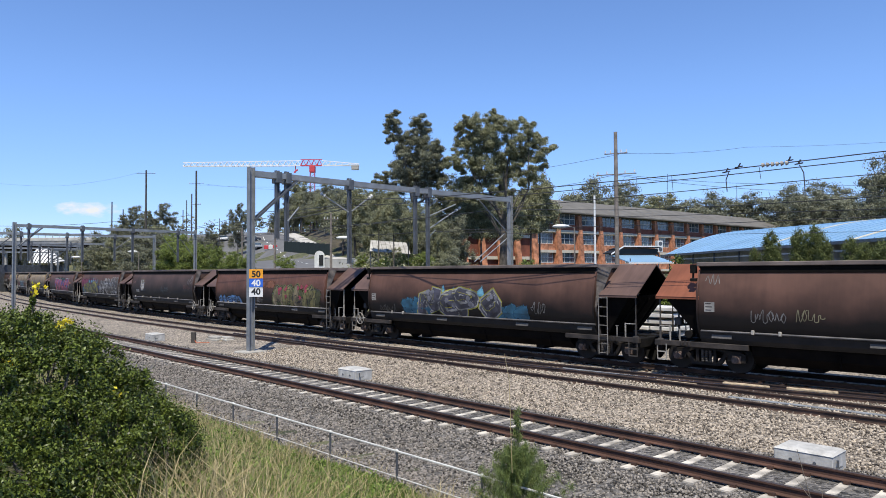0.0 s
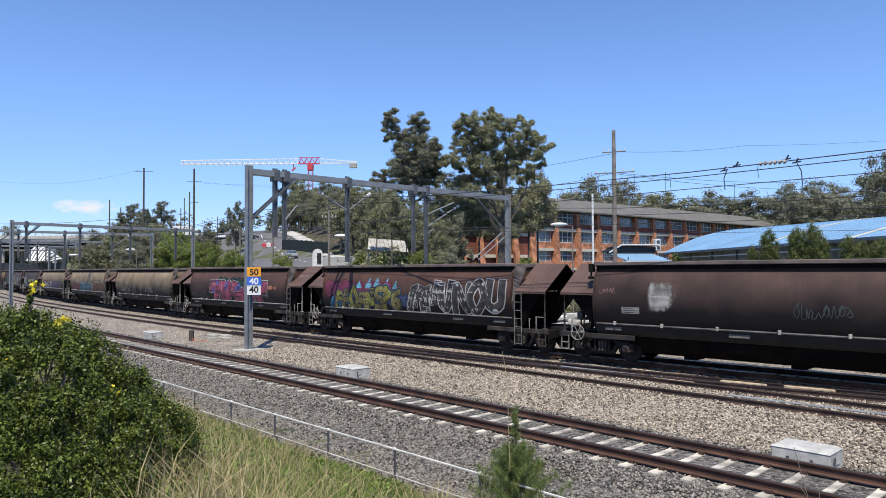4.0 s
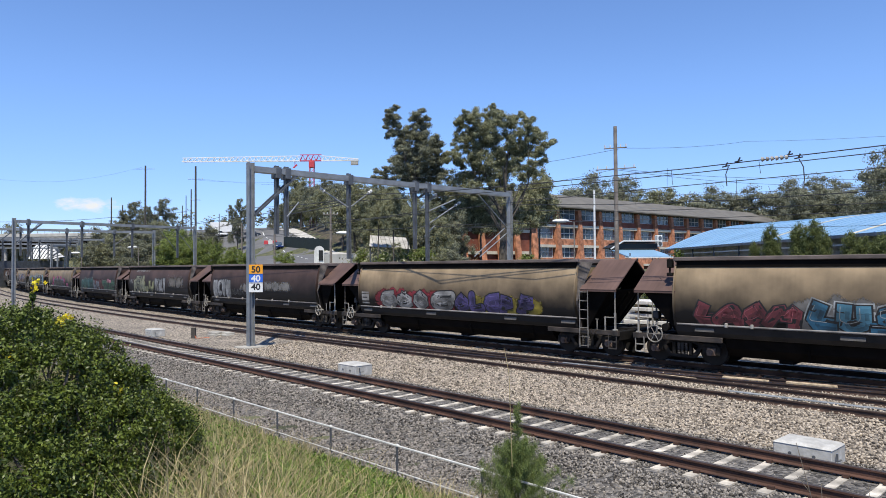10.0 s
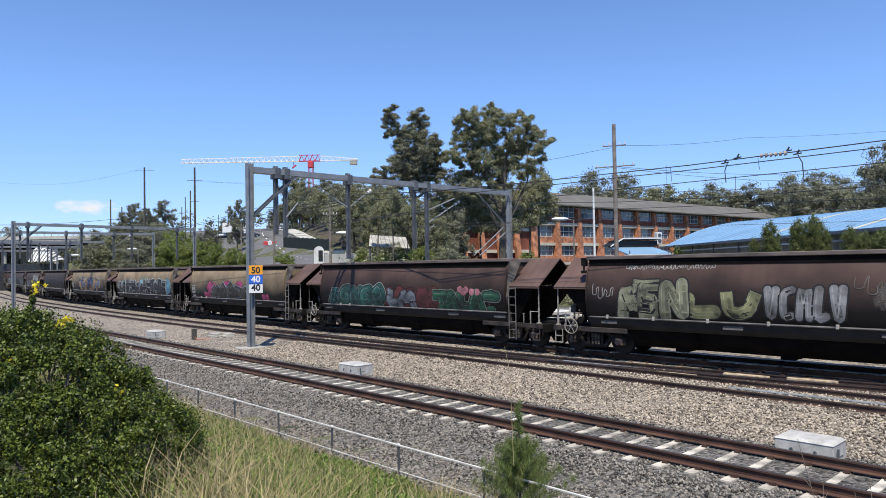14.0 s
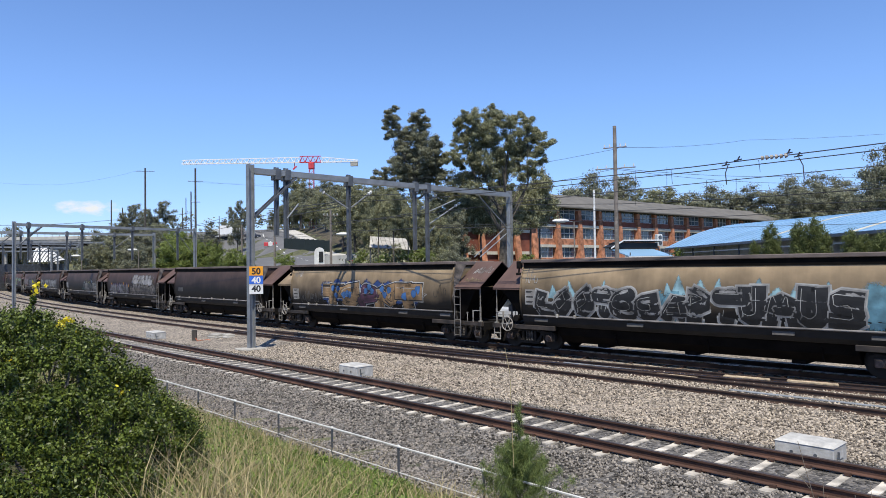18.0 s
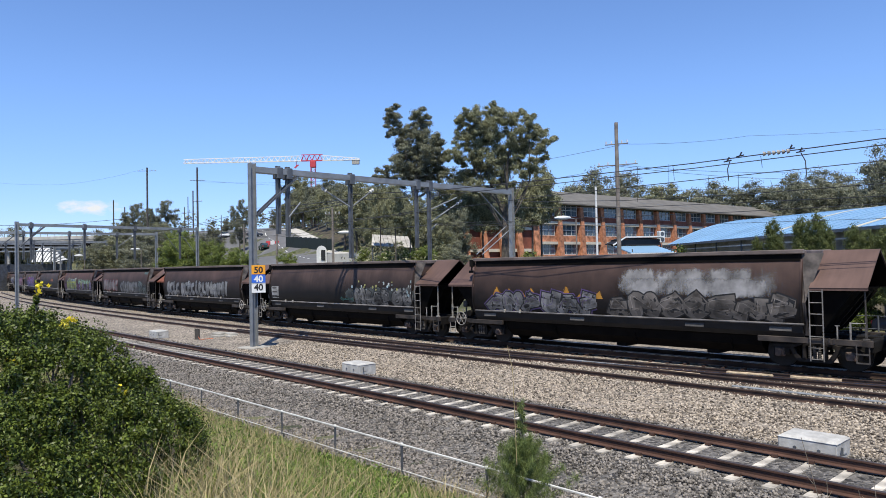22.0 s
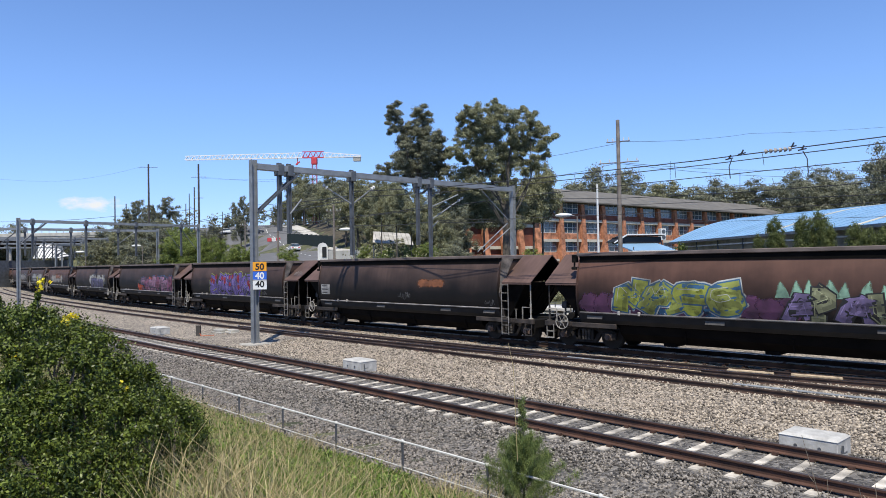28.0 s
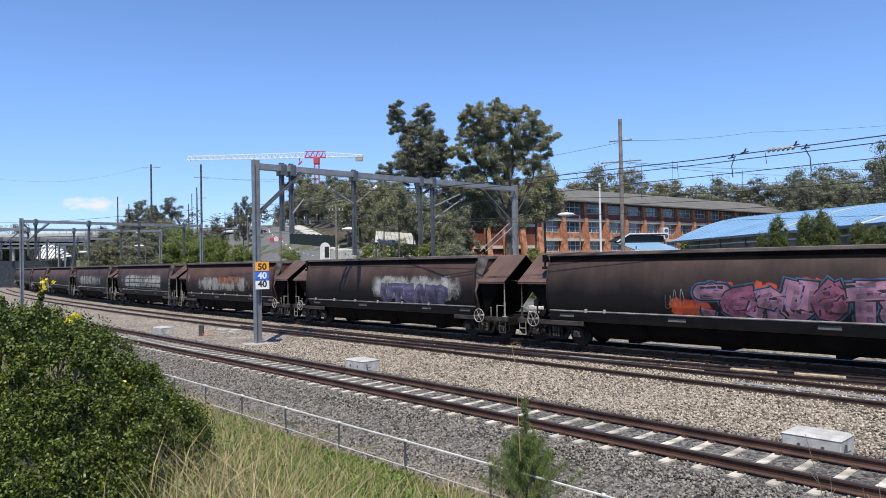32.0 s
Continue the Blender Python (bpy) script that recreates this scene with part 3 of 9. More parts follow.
def stones(name, n, place, size, material, label, seed):
    """Loose ballast: rough eight-sided stones over a bed."""
    rng = np.random.default_rng(seed)
    p = place(rng, n)
    n = len(p)
    base = np.array([(1, 0, 0), (-1, 0, 0), (0, 1, 0), (0, -1, 0), (0, 0, 1), (0, 0, -1)], float)
    q = rng.normal(size=(n, 4))
    q /= np.linalg.norm(q, axis=1)[:, None]
    w, x, y, z = q.T
    rot = np.stack([1 - 2 * (y * y + z * z), 2 * (x * y - z * w), 2 * (x * z + y * w), 2 * (x * y + z * w), 1 - 2 * (x * x + z * z), 2 * (y * z - x * w),
                    2 * (x * z - y * w), 2 * (y * z + x * w), 1 - 2 * (x * x + y * y)], 1).reshape(n, 3, 3)
    sc = size * rng.uniform(0.5, 1.25, (n, 1, 1)) * rng.uniform(0.55, 1.1, (n, 6, 1))
    v = np.einsum("nij,nkj->nki", rot, base[None] * sc) + p[:, None]
    tri = np.array([(0, 2, 4), (2, 1, 4), (1, 3, 4), (3, 0, 4), (2, 0, 5), (1, 2, 5), (3, 1, 5), (0, 3, 5)])
    idx = (tri[None] + 6 * np.arange(n)[:, None, None]).reshape(-1).astype(np.int32)
    me = bpy.data.meshes.new(name)
    me.vertices.add(n * 6)
    me.vertices.foreach_set("co", v.astype(np.float32).reshape(-1))
    me.loops.add(len(idx))
    me.loops.foreach_set("vertex_index", idx)
    me.polygons.add(len(idx) // 3)
    me.polygons.foreach_set("loop_start", np.arange(0, len(idx), 3, dtype=np.int32))
    me.update(calc_edges=True)
    me.materials.append(material)
    tagged(new(name, me), label, "ballast", kind="stuff")


def near_bed(s0, s1, o0, o1):
    def f(rng, n):
        s, o = rng.uniform(s0, s1, n), rng.uniform(o0, o1, n)
        z = np.interp(o, [-4.9, -4.5, -3.7, -3.2, -2.7, -2.15, -1.7, 1.6, 2.0], [-0.05, -0.17, -0.44, -0.47, -0.42, -0.3, -0.2, -0.2, -0.26])
        k = np.abs((s + 12.105 + 0.3) % 0.6 - 0.3)
        keep = (np.abs(o) > 1.27) | ((k > np.where(np.abs(o) < 0.42, 0.095, 0.12)) & (np.abs(np.abs(o) - 0.7525) > 0.09))
        keep &= ((o > -4.3) | (rng.uniform(0, 1, n) > (-o - 4.3) / 1.1))
        x = s * math.cos(B_N) - o * math.sin(B_N)
        y = A_N + s * math.sin(B_N) + o * math.cos(B_N)
        z = z - 0.035 * (np.abs(o) < 0.75)
        return np.stack([x, y, z + rng.uniform(-0.015, 0.012, n)], 1)[keep]
    return f


def mid_bed(rng, n):
    s, o = rng.uniform(-16, 20, n), rng.uniform(1.9, 9.5, n)
    x, y = s * math.cos(B_N) - o * math.sin(B_N), A_N + s * math.sin(B_N) + o * math.cos(B_N)
    return np.stack([x, y, np.array([-0.245 + crib(a, b) for a, b in zip(x, y)]) + rng.uniform(-0.015, 0.015, n)], 1)


ground_sheet()
beds()
tracks()
stones("near_stones", 86000, near_bed(-14, 13, -5.2, 1.9), 0.037, M["stone_grey"], "loose grey stones of the near ballast", 1)
stones("far_near_stones", 24000, near_bed(-45, -14, -4.0, 1.9), 0.05, M["stone_grey"], "loose grey stones of the near ballast", 2)
stones("tan_stones", 70000, mid_bed, 0.041, M["stone_tan"], "loose tan stones between the tracks", 3)

# ---- wagons ----
PITCH = 17.094
SIDE = [(0.98, 0.98), (1.20, 1.08), (1.36, 1.30), (1.44, 1.62), (1.475, 2.0), (1.465, 2.35), (1.42, 2.68), (1.35, 2.98), (1.265, 3.22), (1.22, 3.33)]


def side_y(z):
    """Half-width of the barrel at height z."""
    return float(np.interp(z, [p[1] for p in SIDE], [p[0] for p in SIDE]))


def ring_profile(grow=0.0):
    r = [(-(y + grow), z) for y, z in SIDE]
    return r + [(y + grow, z) for y, z in SIDE[::-1]]


def wagon_meshes():
    """The shapes that all wagons share."""
    W = {}
    bm = bmesh.new()
    prof = ring_profile()
    xs = [-6.74, -4.4, -2.2, 0, 2.2, 4.4, 6.46]
    rings = [[bm.verts.new((x, y, z)) for y, z in prof] for x in xs]
    k = len(prof)
    for a, b in zip(rings, rings[1:]):
        for i in range(k):
            bm.faces.new((a[i], a[(i + 1) % k], b[(i + 1) % k], b[i]))
    bm.faces.new(rings[0][::-1])
    bm.faces.new(rings[-1])
    bmesh.ops.recalc_face_normals(bm, faces=bm.faces)
    for e in bm.edges:
        e.smooth = e.calc_face_angle(0) < 0.6
    for f in bm.faces:
        f.smooth = True
    W["body"] = bm
    bm = bmesh.new()
    for sgn in (-1, 1):
        y = sgn * 1.27
        box(bm, -6.80, 6.52, y - 0.08, y + 0.08, 3.45, 3.58, 0.02)
    for x in (-6.74, 6.47):
        box(bm, x - 0.06, x + 0.06, -1.2, 1.2, 3.40, 3.56, 0.02)
    W["rim"] = bm
    bm = bmesh.new()
    # black strip drawn for the shade beneath the overhanging rim
    box(bm, -6.70, 6.42, -1.285, -1.2, 3.235, 3.46)
    W["top_channel"] = bm
    for n, sgn in (("end_ring", 1), ("end_ring_b", -1)):
        bm = bmesh.new()
        a = 6.42 if sgn > 0 else 6.71
        extrude(bm, ring_profile(0.035), a * sgn, (a + 0.05) * sgn)
        W[n] = bm
        # the bulkhead sheet between the barrel and the hood, narrower towards its foot
        for t in (-1, 1):
            bm = bmesh.new()
            top, low = 6.98, 6.56
            slab(bm, [(a * sgn, 1.18 * t, 3.46), (top * sgn, 1.0 * t, 3.46), (low * sgn, 1.42 * t, 2.0), (low * sgn, 1.16 * t, 1.02), (a * sgn, 1.16 * t, 1.02), (a * sgn, 1.42 * t, 2.0)][::t * sgn], 0.02)
            W["bulkhead" + n[8:] + ("_near" if t < 0 else "_far")] = bm
        bm = bmesh.new()
        x0, x1 = 6.68 * sgn, 8.2 * sgn
        for t in (-1, 1):
            slab(bm, [(x0, 0, 3.52), (x1, 0, 3.52), (x1, 1.46 * t, 2.42), (x0, 1.46 * t, 2.42)][::t * sgn], 0.03)
        for t in (-1, 1):
            bar(bm, (x0, 1.44 * t, 2.40), (x1, 1.44 * t, 2.40), 0.05, 0.07)
        W["hood" + n[8:]] = bm
        bm = bmesh.new()
        slab(bm, [(7.85 * sgn, -1.32, 2.40), (7.85 * sgn, 1.32, 2.40), (6.75 * sgn, 1.05, 1.02), (6.75 * sgn, -1.05, 1.02)], 0.04)
        slab(bm, [(6.70 * sgn, -1.33, 2.40), (7.85 * sgn, -1.33, 2.40), (6.80 * sgn, -1.06, 1.02), (6.70 * sgn, -1.06, 1.02)], 0.03)
        slab(bm, [(6.70 * sgn, 1.33, 2.40), (7.85 * sgn, 1.33, 2.40), (6.80 * sgn, 1.06, 1.02), (6.70 * sgn, 1.06, 1.02)], 0.03)
        # black plate closing the hood's back, for the deep shade inside
        slab(bm, [(6.71 * sgn, 0, 3.47), (6.71 * sgn, -1.4, 2.42), (6.71 * sgn, 1.4, 2.42)], 0.02)
        W["end_slope" + n[8:]] = bm
        # black sheets under the slopes, standing for the shade inside the open hood
        for t in (-1, 1):
            bm = bmesh.new()
            slab(bm, [(x0, 0, 3.485), (x1 - 0.03 * sgn, 0, 3.485), (x1 - 0.03 * sgn, 1.42 * t, 2.415), (x0, 1.42 * t, 2.415)][::t * sgn], -0.015)
            W["hood_lining" + n[8:] + ("_near" if t < 0 else "_far")] = bm
        bm = bmesh.new()
        bar(bm, (7.88 * sgn, 0, 2.3), (7.0 * sgn, 0, 1.15), 0.06, 0.08)
        W["slope_rib" + n[8:]] = bm
        bm = bmesh.new()
        a, b = sorted((5.2 * sgn, 8.2 * sgn))
        box(bm, a, b, -0.25, 0.25, 0.72, 0.98, 0.02)
        a, b = sorted((8.04 * sgn, 8.28 * sgn))
        box(bm, a, b, -1.32, 1.32, 0.62, 0.95, 0.02)
        a, b = sorted((6.75 * sgn, 8.04 * sgn))
        for q in range(4):
            box(bm, a + q * 0.34, a + q * 0.34 + 0.12, -1.3, 1.3, 0.86, 0.93)
        W["platform" + n[8:]] = bm
        bm = bmesh.new()
        a, b = sorted((5.15 * sgn, 8.26 * sgn))
        box(bm, a, b, -0.05, 0.05, 0.80, 0.97, 0.012)
        a, b = sorted((8.02 * sgn, 8.27 * sgn))
        box(bm, a, b, -0.065, 0.06, 0.79, 0.98, 0.01)
        for q in (7.05, 7.18, 7.31):
            box(bm, q * sgn - 0.03, q * sgn + 0.03, -0.09, -0.05, 0.84, 0.99, 0.008)
        W["side_beam" + n[8:]] = bm
        bm = bmesh.new()
        rod(bm, (8.05 * sgn, 0, 0.80), (8.54 * sgn, 0, 0.80), 0.09)
        box(bm, min(8.36 * sgn, 8.56 * sgn), max(8.36 * sgn, 8.56 * sgn), -0.14, 0.14, 0.66, 0.95, 0.03)
        W["coupler" + n[8:]] = bm
        bm = bmesh.new()
        pts = [(8.2, -0.42, 0.74), (8.3, -0.43, 0.56), (8.42, -0.43, 0.44), (8.545, -0.42, 0.40)]
        for p0, p1 in zip(pts, pts[1:]):
            rod(bm, (p0[0] * sgn, p0[1], p0[2]), (p1[0] * sgn, p1[1], p1[2]), 0.025, n=6)
        W["brake_hose" + n[8:]] = bm
        bm = bmesh.new()
        bar(bm, (8.1 * sgn, 0, 0.95), (8.1 * sgn, 0, 1.6), 0.055, 0.055)
        bar(bm, (8.1 * sgn, 0, 1.6), (8.1 * sgn, 0, 2.42), 0.035, 0.035)
        box(bm, 8.1 * sgn - 0.08, 8.1 * sgn + 0.08, -0.075, 0.06, 0.90, 1.02, 0.01)
        W["post" + n[8:]] = bm
        bm = bmesh.new()
        bar(bm, (7.72 * sgn, -1.4, 0.95), (7.72 * sgn, -1.4, 1.47), 0.03, 0.045)
        bar(bm, (7.72 * sgn, -1.4, 1.45), (8.1 * sgn, -1.38, 1.45), 0.025, 0.025)
        W["grab_rail" + n[8:]] = bm
        bm = bmesh.new()
        bar(bm, (7.38 * sgn, -1.4, 0.95), (7.38 * sgn, -1.4, 1.36), 0.022, 0.035)
        bar(bm, (7.32 * sgn, -1.4, 1.36), (7.44 * sgn, -1.4, 1.36), 0.025, 0.025)
        W["lever" + n[8:]] = bm
        bm = bmesh.new()
        for x in (7.86, 8.18):
            bar(bm, (x * sgn, -1.42, 0.32), (x * sgn, -1.42, 0.85), 0.022, 0.03)
        for z in (0.335, 0.58):
            bar(bm, (7.85 * sgn, -1.42, z), (8.19 * sgn, -1.42, z), 0.028, 0.04)
        W["stirrup_step" + n[8:]] = bm
    bm = bmesh.new()
    for x in (6.68, 7.04):
        bar(bm, (x, -1.49, 0.30), (x, -1.49, 2.40), 0.02, 0.03)
    for i in range(7):
        rod(bm, (6.68, -1.49, 0.36 + i * 0.33), (7.04, -1.49, 0.36 + i * 0.33), 0.013, n=6)
    W["ladder"] = bm
    bm = bmesh.new()
    bar(bm, (-7.62, -0.95, 1.0), (-7.62, -0.95, 2.36), 0.05, 0.05)
    box(bm, -7.74, -7.5, -1.05, -0.8, 1.45, 1.72, 0.03)
    box(bm, -7.2, -6.95, -1.22, -0.9, 1.9, 2.2, 0.02)
    W["valve_rack"] = bm
    bm = bmesh.new()
    rod(bm, (-7.15, -1.0, 1.2), (-7.15, -1.28, 1.2), 0.13, n=12)
    rod(bm, (-7.4, -1.05, 1.5), (-6.95, -1.05, 1.5), 0.035, n=6)
    rod(bm, (-7.15, -1.1, 1.33), (-7.15, -1.1, 1.9), 0.03, n=6)
    W["brake_valve"] = bm
    bm = bmesh.new()
    for i in range(20):
        a, b = 2 * math.pi * i / 20, 2 * math.pi * (i + 1) / 20
        rod(bm, (0.28 * math.cos(a), 0, 0.28 * math.sin(a)), (0.28 * math.cos(b), 0, 0.28 * math.sin(b)), 0.02, n=6)
    for i in range(6):
        a = 2 * math.pi * i / 6
        rod(bm, (0, 0, 0), (0.27 * math.cos(a), 0, 0.27 * math.sin(a)), 0.014, n=5)
    rod(bm, (0, -0.04, 0), (0, 0.3, 0), 0.05)
    W["handwheel"] = bm
    bm = bmesh.new()
    rod(bm, (-6.65, -1.415, 1.355), (6.5, -1.415, 1.355), 0.032)
    W["side_pipe"] = bm
    bm = bmesh.new()
    box(bm, -0.045, 0.045, -0.07, 0.05, -0.07, 0.07, 0.015)
    W["pipe_bracket"] = bm
    bm = bmesh.new()
    for t in (-1, 1):
        y = 1.28 * t
        extrude(bm, [(y - 0.06 * t, 0.95), (y - 0.02 * t, 0.97), (y + 0.06 * t, 1.10), (y + 0.105 * t, 1.33), (y - 0.06 * t, 1.33)], -6.7, 6.45)
    W["side_sill"] = bm
    for i, x in enumerate((-3.44, 0.0, 3.44)):
        bm = bmesh.new()
        extrude(bm, [(-1.16, 1.0), (-1.06, 0.62), (-0.70, 0.32), (0.70, 0.32), (1.06, 0.62), (1.16, 1.0)], x - 1.72, x + 1.72)
        box(bm, x - 0.22, x + 0.22, -0.74, 0.74, 0.22, 0.34, 0.02)
        bar(bm, (x + 0.75, -0.95, 0.36), (x + 0.75, -1.12, 0.80), 0.04, 0.06)
        W["chute%d" % i] = bm
    bm = bmesh.new()
    box(bm, -5.2, 5.2, -0.2, 0.2, 0.7, 1.0)
    W["centre_sill"] = bm
    bm = bmesh.new()
    rod(bm, (-7.35, -0.25, 1.62), (-6.75, -0.25, 1.62), 0.22, n=14)
    rod(bm, (-7.2, 0.5, 1.35), (-6.75, 0.5, 1.35), 0.16, n=12)
    box(bm, -7.1, -6.7, -0.75, -0.45, 1.05, 1.45, 0.03)
    W["brake_gear"] = bm
    # bogie parts, about the bogie's centre
    bm = bmesh.new()
    for t in (-1, 1):
        y = 1.0 * t
        for prof in ([(-1.28, 0.60), (-1.12, 0.70), (-0.62, 0.72), (-0.4, 0.84), (0.4, 0.84), (0.62, 0.72), (1.12, 0.70), (1.28, 0.60), (1.1, 0.58), (0.6, 0.60), (0.4, 0.70), (-0.4, 0.70), (-0.6, 0.60), (-1.1, 0.58)],
                     [(-0.72, 0.60), (-0.58, 0.60), (-0.36, 0.30), (0.36, 0.30), (0.58, 0.60), (0.72, 0.60), (0.46, 0.21), (-0.46, 0.21)],
                     [(-0.34, 0.72), (-0.24, 0.72), (-0.24, 0.28), (-0.34, 0.28)], [(0.24, 0.72), (0.34, 0.72), (0.34, 0.28), (0.24, 0.28)],
                     [(-1.28, 0.62), (-1.14, 0.62), (-1.14, 0.36), (-1.28, 0.36)], [(1.14, 0.62), (1.28, 0.62), (1.28, 0.36), (1.14, 0.36)],
                     [(-0.84, 0.62), (-0.7, 0.62), (-0.7, 0.40), (-0.84, 0.40)], [(0.7, 0.62), (0.84, 0.62), (0.84, 0.40), (0.7, 0.40)]):
            lo, hi = [bm.verts.new((px, y - 0.07, pz)) for px, pz in prof], [bm.verts.new((px, y + 0.07, pz)) for px, pz in prof]
            bm.faces.new(lo)
            bm.faces.new(hi[::-1])
            for i in range(len(prof)):
                bm.faces.new((lo[i], hi[i], hi[(i + 1) % len(prof)], lo[(i + 1) % len(prof)]))
    bmesh.ops.recalc_face_normals(bm, faces=bm.faces)
    box(bm, -0.2, 0.2, -0.92, 0.92, 0.5, 0.70, 0.03)
    W["bogie_frame"] = bm
    bm = bmesh.new()
    for t in (-1, 1):
        rod(bm, (0, 0.69 * t, 0), (0, 0.80 * t, 0), 0.46, n=24)
        rod(bm, (0, 0.66 * t, 0), (0, 0.69 * t, 0), 0.49, n=24)
    rod(bm, (0, -1.0, 0), (0, 1.0, 0), 0.08)
    W["wheelset"] = bm
    bm = bmesh.new()
    prev = None
    for i in range(13):
        rr = 0.062 if i % 2 else 0.046
        ring = [bm.verts.new((rr * math.cos(a * math.pi / 4), -1.02 + rr * math.sin(a * math.pi / 4), 0.30 + i * 0.033)) for a in range(8)]
        if prev:
            for a in range(8):
                bm.faces.new((prev[a], prev[(a + 1) % 8], ring[(a + 1) % 8], ring[a]))
        prev = ring
    W["spring"] = bm
    bm = bmesh.new()
    box(bm, -0.15, 0.15, -1.08, -0.95, -0.13, 0.14, 0.03)
    rod(bm, (0, -1.0, 0), (0, -1.16, 0), 0.12, n=10)
    rod(bm, (0, -1.16, 0), (0, -1.19, 0), 0.08, n=8)
    W["axle_box"] = bm
    bm = bmesh.new()
    box(bm, -7.02, -6.86, -1.36, -1.12, 3.22, 3.52, 0.02)
    box(bm, -7.0, -6.8, -1.42, -1.2, 2.95, 3.06, 0.02)
    bar(bm, (-6.94, -1.3, 3.0), (-6.94, -1.26, 3.3), 0.05, 0.05)
    W["hood_bracket"] = bm
    bm = bmesh.new()
    box(bm, -0.32, 0.32, -0.006, 0.006, -0.07, 0.07)
    W["side_plate"] = bm
    return W


SHAPES = wagon_meshes()
MADE = {}


def shape(key, material, smooth=False):
    """The shared mesh of a wagon part in one material."""
    if (key, material.name) not in MADE:
        src = SHAPES[key].copy()
        me = bpy.data.meshes.new(key)
        src.to_mesh(me)
        src.free()
        me.materials.append(material)
        if smooth:
            me.shade_smooth()
        MADE[(key, material.name)] = me
    return MADE[(key, material.name)]


def make_wagon(paint, hood, label, brake_right, post_pale):
    w = thing("hopper_wagon", pose(0, 0, 0), label, "railway wagon", "coal hopper wagons of the train")
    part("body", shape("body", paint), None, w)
    part("rim", shape("rim", M["rim"]), None, w)
    # painted shade under the rim, both sides
    for turn in (0, 180):
        part("top_channel", shape("top_channel", M["sooty_shade"]), None, w).matrix_basis = pose(0, 0, 0, 0, 0, turn)
    for e in ("", "_b"):
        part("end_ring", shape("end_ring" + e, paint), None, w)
        part("hood", shape("hood" + e, hood if e else HOOD), None, w)
        part("end_slope", shape("end_slope" + e, M["sooty_shade"]), None, w)
        if not e:
            for q in ("_near", "_far"):
                part("bulkhead", shape("bulkhead" + q, M["bulkhead"]), None, w)
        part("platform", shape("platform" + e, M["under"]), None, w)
        for y in (-1.38, 1.38):
            part("side_beam", shape("side_beam" + e, M["beam"]), None, w).matrix_basis = pose(0, y, 0)
        for q in ("_near", "_far"):
            part("hood_lining", shape("hood_lining" + e + q, M["sooty_shade"]), None, w)
        for y in (-0.7, 0, 0.7):
            part("slope_rib", shape("slope_rib" + e, M["sooty_shade"]), None, w).matrix_basis = pose(0, y, 0)
        part("coupler", shape("coupler" + e, M["sooty_shade"]), None, w)
        part("brake_hose", shape("brake_hose" + e, M["sooty_shade"]), None, w)
        for y in (-1.34, 1.34):
            part("post", shape("post" + e, M["pale_fitting"] if (e == "") == post_pale else M["fitting"]), None, w).matrix_basis = pose(0, y, 0)
        for n in ("grab_rail", "lever", "stirrup_step"):
            part(n, shape(n + e, M["pale_fitting"] if e or n != "stirrup_step" else M["fitting"]), None, w)
    if not brake_right:
        part("ladder", shape("ladder", M["ladder"]), None, w)
    part("hood_bracket", shape("hood_bracket", M["under"]), None, w)
    if len(WAGONS):
        part("handwheel", shape("handwheel", M["pale_fitting"]), None, w).matrix_basis = pose(-7.42, -1.5, 0.98)
    if brake_right:
        part("handwheel", shape("handwheel", M["pale_fitting"]), None, w).matrix_basis = pose(6.78, -1.52, 1.0)
    for turn in (0, 180):
        part("side_pipe", shape("side_pipe", M["pipe"]), None, w).matrix_basis = pose(0, 0, 0, 0, 0, turn)
    for x in ((-5.9, -4.1, -2.2, -0.3, 1.6, 3.5) if brake_right else (-5.0, -4.2)):
        part("pipe_bracket", shape("pipe_bracket", M["pale_fitting"]), None, w).matrix_basis = pose(x, -1.40, 1.38)
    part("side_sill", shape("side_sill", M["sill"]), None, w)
    part("centre_sill", shape("centre_sill", M["sooty_shade"]), None, w)
    part("brake_gear", shape("brake_gear", M["sooty_shade"]), None, w)
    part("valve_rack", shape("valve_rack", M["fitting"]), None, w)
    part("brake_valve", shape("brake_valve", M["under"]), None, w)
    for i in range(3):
        part("chute", shape("chute%d" % i, M["sooty_shade"]), None, w)
    for x in (-5.9, -1.6, 3.2, 5.9):
        part("side_plate", shape("side_plate", M["plate"]), None, w).matrix_basis = pose(x + 0.5 * random.uniform(-0.4, 0.4), -1.372, 1.20, -12)
    for x in (-6.65, 6.65):
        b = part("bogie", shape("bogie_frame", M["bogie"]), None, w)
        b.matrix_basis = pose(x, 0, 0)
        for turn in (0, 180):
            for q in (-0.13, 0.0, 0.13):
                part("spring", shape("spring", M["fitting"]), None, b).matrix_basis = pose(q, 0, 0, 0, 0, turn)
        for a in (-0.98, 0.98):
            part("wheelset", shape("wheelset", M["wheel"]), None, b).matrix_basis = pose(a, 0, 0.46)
            for turn in (0, 180):
                part("axle_box", shape("axle_box", M["axle"]), None, b).matrix_basis = pose(a, 0, 0.46, 0, 0, turn)
    return w


M["bulkhead"] = mat("grey_bulkhead_paint", (0.105, 0.088, 0.08), 0.75, vary=0.45, size=0.35, fine=14, grain=0.25)
M["beam"] = mat("dusty_beam", (0.044, 0.034, 0.028), 0.7, vary=0.45, size=0.4, each=0.3)
# sill colour deepened for the shade under the barrel, on top of grime
M["sill"] = mat("sooty_shade_sill", (0.0115, 0.0088, 0.0075), 0.7, vary=0.5, size=0.5, each=0.3)
M["ladder"] = mat("pale_ladder_paint", (0.22, 0.205, 0.19), 0.6, vary=0.35, size=0.3, each=0.2)
